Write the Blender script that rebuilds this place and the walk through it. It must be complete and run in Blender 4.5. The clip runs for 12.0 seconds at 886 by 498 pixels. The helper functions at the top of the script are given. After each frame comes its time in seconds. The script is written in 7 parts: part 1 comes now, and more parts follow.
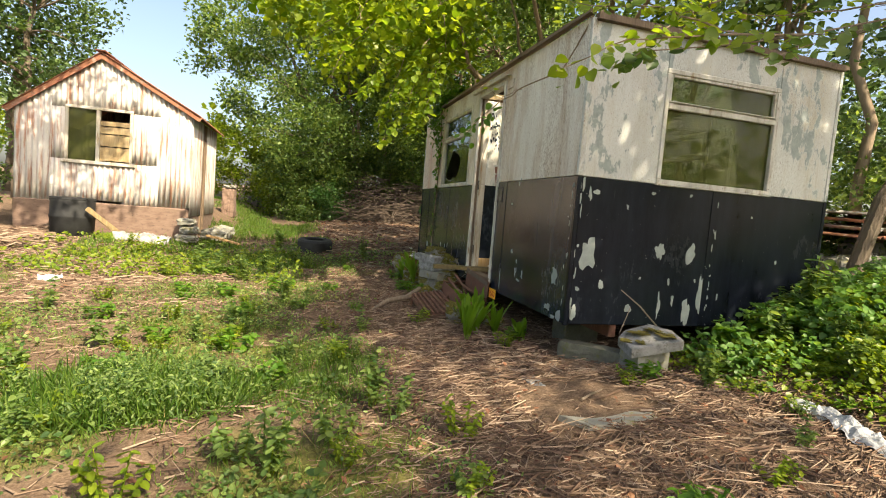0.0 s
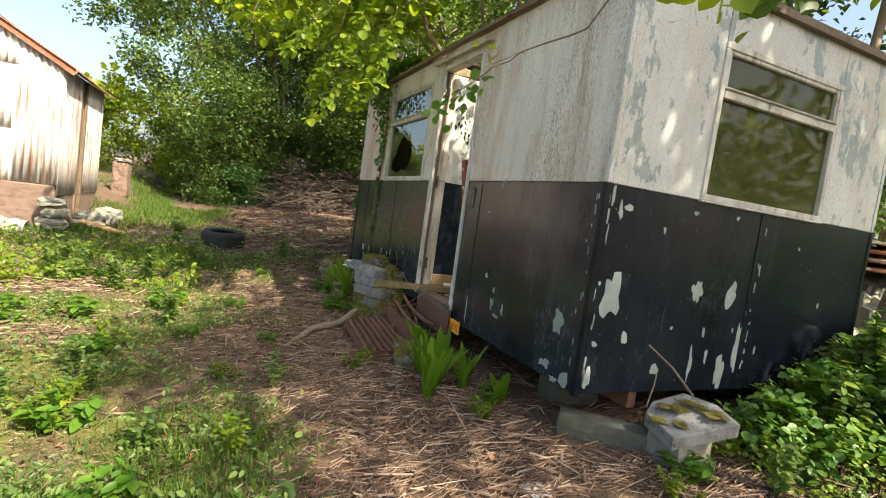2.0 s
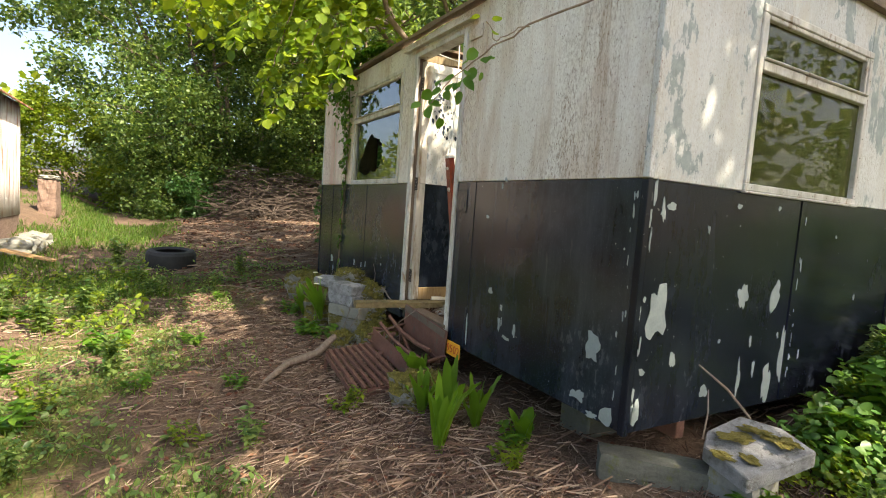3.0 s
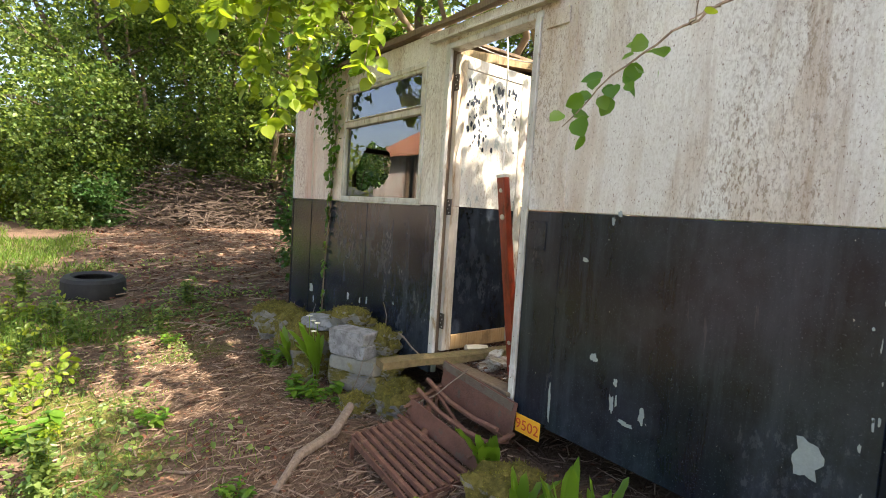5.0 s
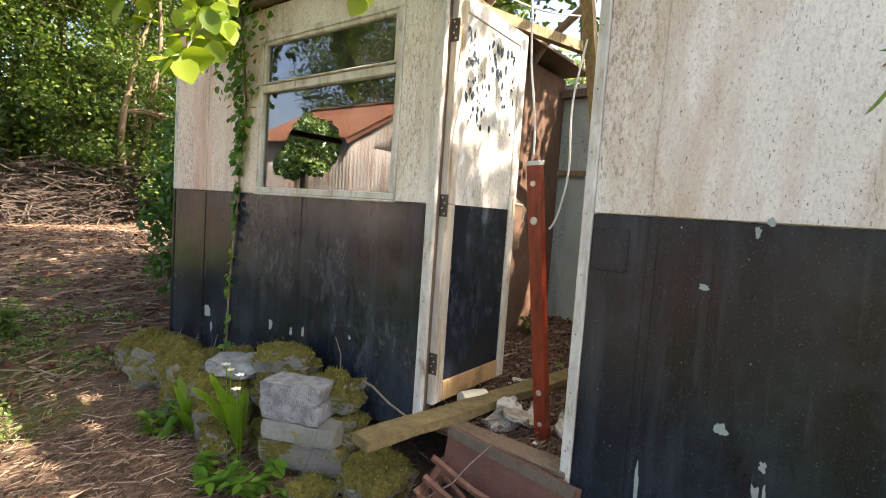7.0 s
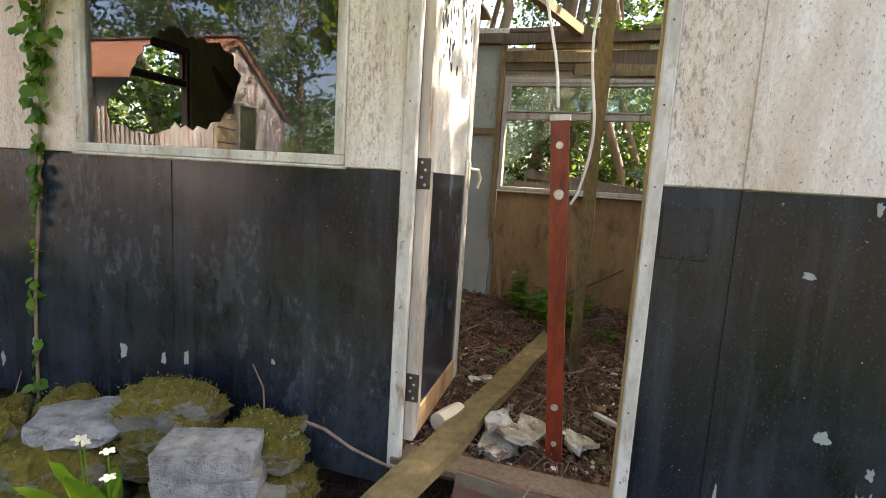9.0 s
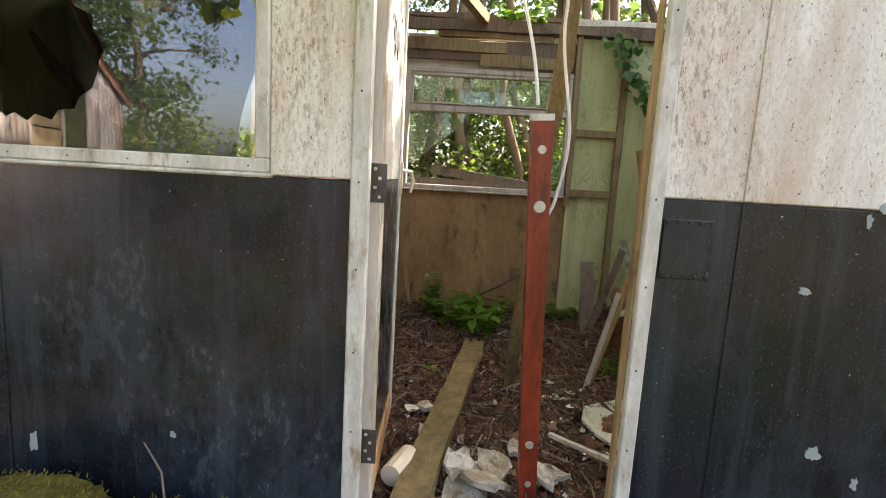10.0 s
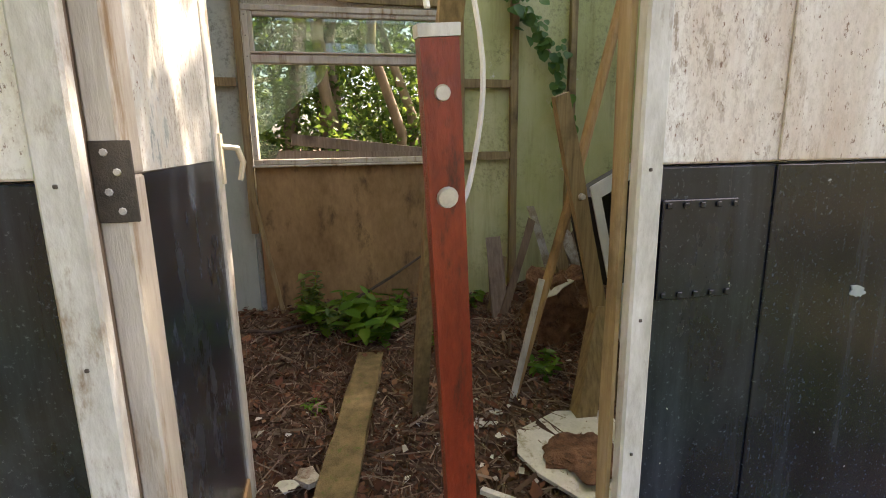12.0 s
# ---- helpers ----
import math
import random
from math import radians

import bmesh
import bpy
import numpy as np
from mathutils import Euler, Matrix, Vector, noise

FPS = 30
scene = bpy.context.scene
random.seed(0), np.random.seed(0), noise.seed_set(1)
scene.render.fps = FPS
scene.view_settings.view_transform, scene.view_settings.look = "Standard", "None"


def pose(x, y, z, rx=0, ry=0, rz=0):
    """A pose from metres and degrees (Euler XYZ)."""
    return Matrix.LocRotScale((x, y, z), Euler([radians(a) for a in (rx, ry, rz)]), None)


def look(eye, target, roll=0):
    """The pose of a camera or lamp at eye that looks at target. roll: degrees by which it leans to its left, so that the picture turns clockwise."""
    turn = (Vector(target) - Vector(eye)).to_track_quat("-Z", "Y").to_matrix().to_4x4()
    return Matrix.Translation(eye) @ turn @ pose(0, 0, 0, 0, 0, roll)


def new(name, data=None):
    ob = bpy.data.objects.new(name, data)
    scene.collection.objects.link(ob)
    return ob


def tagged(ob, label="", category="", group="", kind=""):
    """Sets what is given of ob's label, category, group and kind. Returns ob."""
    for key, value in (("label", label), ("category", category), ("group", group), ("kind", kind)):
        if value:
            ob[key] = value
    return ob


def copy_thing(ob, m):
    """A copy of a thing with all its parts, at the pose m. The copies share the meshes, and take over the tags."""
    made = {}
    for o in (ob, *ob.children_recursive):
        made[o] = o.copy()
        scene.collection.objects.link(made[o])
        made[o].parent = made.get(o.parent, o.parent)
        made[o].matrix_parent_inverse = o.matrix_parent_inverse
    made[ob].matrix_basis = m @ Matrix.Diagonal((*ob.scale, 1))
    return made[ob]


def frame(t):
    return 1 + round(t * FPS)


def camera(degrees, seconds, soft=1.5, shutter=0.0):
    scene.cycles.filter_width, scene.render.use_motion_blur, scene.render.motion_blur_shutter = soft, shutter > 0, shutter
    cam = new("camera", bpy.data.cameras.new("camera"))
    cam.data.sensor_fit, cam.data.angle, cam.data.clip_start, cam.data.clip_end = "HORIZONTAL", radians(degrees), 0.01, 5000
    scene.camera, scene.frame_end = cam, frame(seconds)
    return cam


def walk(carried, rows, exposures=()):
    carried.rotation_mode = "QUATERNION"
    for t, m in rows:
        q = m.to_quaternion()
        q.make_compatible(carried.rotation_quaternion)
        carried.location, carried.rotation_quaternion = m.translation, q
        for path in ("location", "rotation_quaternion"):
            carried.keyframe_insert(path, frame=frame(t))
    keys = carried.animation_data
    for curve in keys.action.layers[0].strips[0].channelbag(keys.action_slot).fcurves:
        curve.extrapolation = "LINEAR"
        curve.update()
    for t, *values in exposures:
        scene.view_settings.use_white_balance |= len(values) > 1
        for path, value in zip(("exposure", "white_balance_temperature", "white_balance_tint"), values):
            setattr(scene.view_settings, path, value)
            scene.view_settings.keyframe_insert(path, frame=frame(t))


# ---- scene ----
cam = camera(82.3, 12.0, soft=1.0)
PATH = [
    (0, (0.133, 1.763, 1.101), (0.685, 3.68, 0.954), 4.6),
    (0.5, (0.163, 2.085, 1.106), (0.859, 3.953, 0.945), 5.7),
    (1, (0.235, 2.369, 1.151), (0.976, 4.219, 0.98), 5.8),
    (1.5, (0.268, 2.704, 1.156), (1.014, 4.552, 0.987), 5.8),
    (2, (0.291, 3.036, 1.194), (1.121, 4.849, 1.04), 7.8),
    (2.5, (0.32, 3.343, 1.211), (1.219, 5.123, 1.056), 6.9),
    (2.7, (0.322, 3.442, 1.229), (1.238, 5.212, 1.071), 5.1),
    (4.5, (0.07, 4.421, 1.354), (1.315, 5.981, 1.214), 6.7),
    (5, (0.088, 4.693, 1.404), (1.304, 6.274, 1.254), 3.7),
    (5.5, (0.075, 5.012, 1.402), (1.345, 6.549, 1.248), 3.0),
    (6, (0.082, 5.287, 1.405), (1.542, 6.647, 1.269), 2.9),
    (6.5, (0.168, 5.537, 1.391), (1.685, 6.834, 1.262), 4.1),
    (8.3, (0.362, 6.431, 1.468), (2.182, 7.238, 1.278), 5.1),
    (8.5, (0.378, 6.489, 1.448), (2.228, 7.225, 1.262), 5.9),
    (9, (0.488, 6.678, 1.415), (2.388, 7.24, 1.144), 3.5),
    (9.5, (0.586, 6.824, 1.442), (2.526, 7.204, 1.14), 2.1),
    (10, (0.745, 7.018, 1.459), (2.724, 7.059, 1.172), 3.3),
    (10.5, (0.87, 7.103, 1.445), (2.831, 6.868, 1.126), 3.8),
    (11, (1.025, 7.065, 1.419), (2.943, 6.706, 0.978), 4.2),
    (11.5, (1.246, 6.982, 1.443), (3.144, 6.581, 0.956), 1.8),
    (12, (1.367, 6.951, 1.472), (3.287, 6.571, 1.059), -0.9),
]
walk(cam, [(t, look(eye, target, roll)) for t, eye, target, roll in PATH],
     exposures=[(0, 1.38, 7250, 10), (1.0, 1.42, 6750, 10), (2.5, 1.6, 6700, 11), (5.0, 2.08, 6700, 17), (9.0, 2.38, 6700, 19), (11.0, 2.55, 6900, 21), (12.0, 2.46, 6900, 21)])

# ---- world, sun, exposure ----
SUN_DIR = Vector((0.34, -0.74, 0.86)).normalized()      # towards the sun
world = bpy.data.worlds.new("sky_world")
scene.world = world
world.use_nodes = True
wn = world.node_tree
sky = wn.nodes.new("ShaderNodeTexSky")
sky.sky_type = "NISHITA"
sky.sun_disc = False
sky.sun_elevation = math.asin(SUN_DIR.z)
sky.sun_rotation = math.atan2(SUN_DIR.x, SUN_DIR.y)
sky.dust_density = 4.0
wn.nodes["Background"].inputs["Strength"].default_value = 0.125
wn.links.new(sky.outputs["Color"], wn.nodes["Background"].inputs["Color"])
sun_data = bpy.data.lights.new("sun", "SUN")
sun_data.energy, sun_data.angle, sun_data.color = 5.0, radians(0.53), (1.0, 0.9, 0.72)
sun = new("sun", sun_data)
sun.matrix_world = look(SUN_DIR * 60, (0, 0, 0))

rng = np.random.default_rng(7)
rnd = random.Random(11)


# ---- helpers of this scene ----
def mesh_of(name, verts, faces):
    me = bpy.data.meshes.new(name)
    me.from_pydata([tuple(map(float, v)) for v in verts], [], [tuple(f) for f in faces])
    me.update()
    return me


def put(ob, mat, smooth=False):
    if ob.data.materials:
        ob.data.materials[0] = mat
    else:
        ob.data.materials.append(mat)
    if smooth:
        ob.data.polygons.foreach_set("use_smooth", [True] * len(ob.data.polygons))
    return ob


def world_of(ob):
    m = ob.matrix_basis
    return world_of(ob.parent) @ ob.matrix_parent_inverse @ m if ob.parent else m


def part(name, bm, material, parent, label="", smooth=False):
    """One bmesh as one mesh object under a thing or a part (or top-level with parent None)."""
    me = bpy.data.meshes.new(name)
    bm.to_mesh(me)
    bm.free()
    ob = new(name, me)
    put(ob, material, smooth)
    if parent is not None:
        ob.parent = parent
        ob.matrix_parent_inverse = world_of(parent).inverted()
    if label:
        ob["label"] = label
    return ob


def thing(name, label, category, group="", kind="", at=(0, 0, 0)):
    ob = new(name)
    ob.location = at
    ob.empty_display_size = 0.1
    return tagged(ob, label, category, group, kind)


def piece(name, bm, material, label, category, group="", kind="", smooth=False):
    return tagged(part(name, bm, material, None, "", smooth), label, category, group, kind)


def add_box(bm, x0, x1, y0, y1, z0, z1, m=None, bevel=0.0):
    vs = [bm.verts.new((x, y, z)) for z in (z0, z1) for x, y in ((x0, y0), (x1, y0), (x1, y1), (x0, y1))]
    if m is not None:
        for v in vs:
            v.co = m @ v.co
    fs = [bm.faces.new([vs[i] for i in f]) for f in ((3, 2, 1, 0), (4, 5, 6, 7), (0, 1, 5, 4), (1, 2, 6, 5), (2, 3, 7, 6), (3, 0, 4, 7))]
    if bevel:
        edges = list({e for f in fs for e in f.edges})
        bmesh.ops.bevel(bm, geom=edges, offset=bevel, segments=1, affect="EDGES")
    return vs


def box(x0, x1, y0, y1, z0, z1, m=None, bevel=0.0):
    bm = bmesh.new()
    add_box(bm, min(x0, x1), max(x0, x1), min(y0, y1), max(y0, y1), min(z0, z1), max(z0, z1), m, bevel)
    return bm


def axis_frame(a, b, up=(0, 0, 1)):
    """A pose at a whose z axis points to b."""
    a, b = Vector(a), Vector(b)
    d = (b - a).normalized()
    u = Vector(up)
    if abs(d.dot(u)) > 0.98:
        u = Vector((1, 0, 0))
    x = u.cross(d).normalized()
    y = d.cross(x)
    m = Matrix((x, y, d)).transposed().to_4x4()
    m.translation = a
    return m, (b - a).length


def beam(a, b, w, h, up=(0, 0, 1), bevel=0.004, rough=0.0):
    """A timber from a to b: w across, h along up; rough: uneven sides."""
    m, n = axis_frame(a, b, up)
    bm = bmesh.new()
    k = max(2, int(n / 0.12)) if rough else 1
    rings = []
    for i in range(k + 1):
        z = n * i / k
        ring = []
        for sx, sy in ((-1, -1), (1, -1), (1, 1), (-1, 1)):
            j = rough * noise.noise((z * 3 + sx, sy * 2.3 + w * 40, n * 7))
            ring.append(bm.verts.new(m @ Vector((sx * w / 2 + j, sy * h / 2 + j * 0.8, z + (j * 2 if i in (0, k) else 0)))))
        rings.append(ring)
    for r0, r1 in zip(rings, rings[1:]):
        for i in range(4):
            bm.faces.new((r0[i], r0[(i + 1) % 4], r1[(i + 1) % 4], r1[i]))
    bm.faces.new(rings[0][::-1])
    bm.faces.new(rings[-1])
    if bevel:
        bmesh.ops.bevel(bm, geom=[e for e in bm.edges if e.calc_face_angle(0) > 0.7], offset=bevel, segments=1, affect="EDGES")
    return bm


def add_tube(bm, pts, radii, sides=6):
    pts = [Vector(p) for p in pts]
    if not hasattr(radii, "__len__"):
        radii = [radii] * len(pts)
    rings = []
    x = None
    for i, p in enumerate(pts):
        d = (pts[min(i + 1, len(pts) - 1)] - pts[max(i - 1, 0)]).normalized()
        if x is None:
            x = d.orthogonal().normalized()
        x = (x - d * x.dot(d)).normalized()
        y = d.cross(x)
        rings.append([bm.verts.new(p + (x * math.cos(a) + y * math.sin(a)) * radii[i]) for a in (2 * math.pi * j / sides for j in range(sides))])
    for r0, r1 in zip(rings, rings[1:]):
        for j in range(sides):
            bm.faces.new((r0[j], r0[(j + 1) % sides], r1[(j + 1) % sides], r1[j]))
    bm.faces.new(rings[0][::-1])
    bm.faces.new(rings[-1])


def tube(pts, radii, sides=6):
    bm = bmesh.new()
    add_tube(bm, pts, radii, sides)
    return bm


def rock(center, size, seed, rough=0.25, sub=3, flat=0.0, turn=0.0, blocky=0.0):
    """A weathered stone: a displaced sphere pushed towards a box by blocky."""
    bm = bmesh.new()
    bmesh.ops.create_icosphere(bm, subdivisions=sub, radius=1.0)
    rot = Matrix.Rotation(turn, 3, "Z")
    for v in bm.verts:
        d = v.co.normalized()
        k = max(abs(d.x), abs(d.y), abs(d.z))
        p = d * (1 - blocky) + d / k * blocky * 0.85
        n = noise.noise(d * 1.7 + Vector((seed, seed * 2.1, 3))) + 0.5 * noise.noise(d * 4.1 + Vector((seed * 3, 1, seed)))+ 0.25 * noise.noise(d * 9.0 + Vector((seed * 3, 1, seed)))
        p *= 1 + rough * n
        v.co = rot @ Vector((p.x * size[0], p.y * size[1], p.z * size[2]))
        v.co += Vector(center)
    return bm


def smooth_step(a, b, x):
    t = min(1.0, max(0.0, (x - a) / (b - a)))
    return t * t * (3 - 2 * t)


def ground_z(x, y):
    """The lie of the land."""
    z = -0.15 + 0.03 * (min(max(y, 2.0), 9.0) - 4.0) + 0.005 * max(0.0, min(y, 12.0) - 9.0)
    z += 0.09 * min(max(x, 0.0), 2.6)
    z += 0.12 * smooth_step(-1.2, -3.5, x) * smooth_step(8.0, 12.0, y)
    z += 0.035 * min(max(0.0, y - 10.5), 50.0) + 0.3 * smooth_step(-1.2, -2.2, x) * smooth_step(13.0, 16.8, y)
    # the bank behind and beside the cabin
    side = smooth_step(2.7, 4.6, x) * smooth_step(10.5, 4.0, y) * smooth_step(0.5, 3.5, y)
    z += 0.62 * side * smooth_step(5.35, 4.75, y)
    z += 0.55 * smooth_step(4.5, 6.5, x) * smooth_step(-4.0, 3.0, y) * smooth_step(40, 14, y)
    # soil under the cabin stays low
    n = noise.noise((x * 0.9, y * 0.9, 1.3)) * 0.035 + noise.noise((x * 2.7, y * 2.7, 5.1)) * 0.022 + noise.noise((x * 8.5, y * 8.5, 2.2)) * 0.008
    return z + n


def leaf_mesh(name, pos, nrm, axis, size, ratio=0.75, fold=0.25, hexa=False):
    """Leaves as one mesh: diamond halves folded on the midrib; hexa gives rounder leaves."""
    pos, nrm, axis = (np.asarray(a, float) for a in (pos, nrm, axis))
    nrm /= np.linalg.norm(nrm, axis=1, keepdims=True) + 1e-9
    axis = axis - nrm * np.sum(axis * nrm, axis=1, keepdims=True)
    axis /= np.linalg.norm(axis, axis=1, keepdims=True) + 1e-9
    side = np.cross(nrm, axis)
    s = np.asarray(size, float).reshape(-1, 1) * np.ones((len(pos), 1))
    w = s * ratio * 0.5
    if not hexa:
        vs = [pos, pos + axis * s * 0.42 + side * w + nrm * w * fold, pos + axis * s - nrm * s * 0.08, pos + axis * s * 0.42 - side * w + nrm * w * fold]
        k, tri = 4, [(0, 1, 2), (0, 2, 3)]
    else:
        edge = [(0.05, 0.62), (0.30, 1.0), (0.62, 0.92), (0.86, 0.45)]
        vs = [pos] + [pos + axis * s * a + side * w * b + nrm * (w * fold * b - s * 0.10 * a * a) for a, b in edge] + [pos + axis * s - nrm * s * 0.12]
        vs += [pos + axis * s * a - side * w * b + nrm * (w * fold * b - s * 0.10 * a * a) for a, b in edge[::-1]]
        k, tri = 10, [(0, 1, 2, 3, 4, 5), (0, 5, 6, 7, 8, 9)]
    v = np.stack(vs, axis=1).reshape(-1, 3)
    f = (np.arange(len(pos))[:, None, None] * k + np.array(tri)[None]).reshape(-1, len(tri[0]))
    me = bpy.data.meshes.new(name)
    nf, c = f.shape
    me.vertices.add(len(v))
    me.vertices.foreach_set("co", v.astype(np.float32).ravel())
    me.loops.add(nf * c)
    me.loops.foreach_set("vertex_index", f.astype(np.int32).ravel())
    me.polygons.add(nf)
    me.polygons.foreach_set("loop_start", (np.arange(nf) * c).astype(np.int32))
    me.update(calc_edges=True)
    return me


# ---- materials ----
def mat_new(name):
    m = bpy.data.materials.new(name)
    m.use_nodes = True
    return m, m.node_tree.nodes, m.node_tree.links


def n_noise(N, L, scale, detail=6.0, rough=0.6, stretch=None, coords="Object"):
    tc = N.new("ShaderNodeTexCoord")
    t = N.new("ShaderNodeTexNoise")
    t.inputs["Scale"].default_value, t.inputs["Detail"].default_value, t.inputs["Roughness"].default_value = scale, detail, rough
    if stretch:
        mp = N.new("ShaderNodeMapping")
        mp.inputs["Scale"].default_value = stretch
        L.new(tc.outputs[coords], mp.inputs["Vector"])
        L.new(mp.outputs["Vector"], t.inputs["Vector"])
    else:
        L.new(tc.outputs[coords], t.inputs["Vector"])
    return t.outputs["Fac"]


def n_ramp(N, L, fac, stops):
    r = N.new("ShaderNodeValToRGB")
    e = r.color_ramp.elements
    while len(e) < len(stops):
        e.new(0.5)
    for el, (p, c) in zip(e, stops):
        el.position = p
        el.color = (*c, 1) if len(c) == 3 else c
    L.new(fac, r.inputs["Fac"])
    return r.outputs["Color"]


def n_mix(N, L, fac, a, b, mode="MIX"):
    m = N.new("ShaderNodeMix")
    m.data_type, m.blend_type = "RGBA", mode
    for sock, v in ((m.inputs["Factor"], fac), (m.inputs["A"], a), (m.inputs["B"], b)):
        if hasattr(v, "links"):
            L.new(v, sock)
        elif isinstance(v, (int, float)):
            sock.default_value = v
        else:
            sock.default_value = (*v, 1)
    return m.outputs["Result"]


def mask(N, L, fac, lo, hi):
    return n_ramp(N, L, fac, [(lo, (0, 0, 0)), (hi, (1, 1, 1))])


def finish(N, L, color, rough, bump=None, strength=0.3, dist=0.01, metal=0.0, spec=0.5):
    b = N["Principled BSDF"]
    if hasattr(color, "links"):
        L.new(color, b.inputs["Base Color"])
    else:
        b.inputs["Base Color"].default_value = (*color, 1)
    if hasattr(rough, "links"):
        L.new(rough, b.inputs["Roughness"])
    else:
        b.inputs["Roughness"].default_value = rough
    b.inputs["Metallic"].default_value = metal
    b.inputs["Specular IOR Level"].default_value = spec
    if bump is not None:
        bp = N.new("ShaderNodeBump")
        bp.inputs["Strength"].default_value, bp.inputs["Distance"].default_value = strength, dist
        L.new(bump, bp.inputs["Height"])
        L.new(bp.outputs["Normal"], b.inputs["Normal"])


def mat_simple(name, c1, c2, scale=6, rough=0.7, bump=0.3, stretch=None, c3=None, lo=0.3, hi=0.7, metal=0.0, dist=0.005, spec=0.5):
    """Two or three tones over a coarse and a fine noise, with fine relief."""
    m, N, L = mat_new(name)
    a = n_noise(N, L, scale, stretch=stretch)
    f = n_noise(N, L, scale * 9, stretch=stretch)
    col = n_ramp(N, L, a, [(lo, c1), (hi, c2)])
    col = n_mix(N, L, 0.35, col, n_ramp(N, L, f, [(0.3, c1), (0.7, c2)]))
    if c3:
        col = n_mix(N, L, mask(N, L, n_noise(N, L, scale * 1.7, 8, 0.7, stretch=stretch), 0.55, 0.68), col, c3)
    finish(N, L, col, rough, f, bump, dist, metal, spec)
    return m


def mat_leaf(name, c1, c2, trans=0.45, rough=0.4):
    """Foliage: each leaf takes its own green; light passes through."""
    m, N, L = mat_new(name)
    g = N.new("ShaderNodeNewGeometry")
    col = n_ramp(N, L, g.outputs["Random Per Island"], [(0.0, c1), (0.6, tuple((p + q) / 2 for p, q in zip(c1, c2))), (1.0, c2)])
    finish(N, L, col, rough, spec=0.35)
    t = N.new("ShaderNodeBsdfTranslucent")
    bright = n_mix(N, L, 1.0, col, (1.85, 1.7, 0.9), "MULTIPLY")
    L.new(bright, t.inputs["Color"])
    mix = N.new("ShaderNodeMixShader")
    mix.inputs["Fac"].default_value = trans
    L.new(N["Principled BSDF"].outputs[0], mix.inputs[1])
    L.new(t.outputs[0], mix.inputs[2])
    L.new(mix.outputs[0], N["Material Output"].inputs["Surface"])
    return m


def mat_glass(name, dirt=0.15, tint=(0.9, 0.95, 0.9), film_col=(0.42, 0.42, 0.34), even=0.35, ior=1.9):
    m, N, L = mat_new(name)
    gl = N.new("ShaderNodeBsdfGlossy")
    gl.inputs["Roughness"].default_value = 0.01
    tr = N.new("ShaderNodeBsdfTransparent")
    tr.inputs["Color"].default_value = (*tint, 1)
    fr = N.new("ShaderNodeFresnel")
    fr.inputs["IOR"].default_value = ior
    mx = N.new("ShaderNodeMixShader")
    L.new(fr.outputs[0], mx.inputs[0])
    L.new(tr.outputs[0], mx.inputs[1])
    L.new(gl.outputs[0], mx.inputs[2])
    df = N.new("ShaderNodeBsdfDiffuse")
    df.inputs["Color"].default_value = (*film_col, 1)
    film = n_ramp(N, L, n_noise(N, L, 3.0, 8, 0.65, stretch=(1, 1, 0.4)), [(0.3, (dirt * even,) * 3), (0.8, (dirt * (2 - even),) * 3)])
    mx2 = N.new("ShaderNodeMixShader")
    L.new(film, mx2.inputs[0])
    L.new(mx.outputs[0], mx2.inputs[1])
    L.new(df.outputs[0], mx2.inputs[2])
    L.new(mx2.outputs[0], N["Material Output"].inputs["Surface"])
    return m


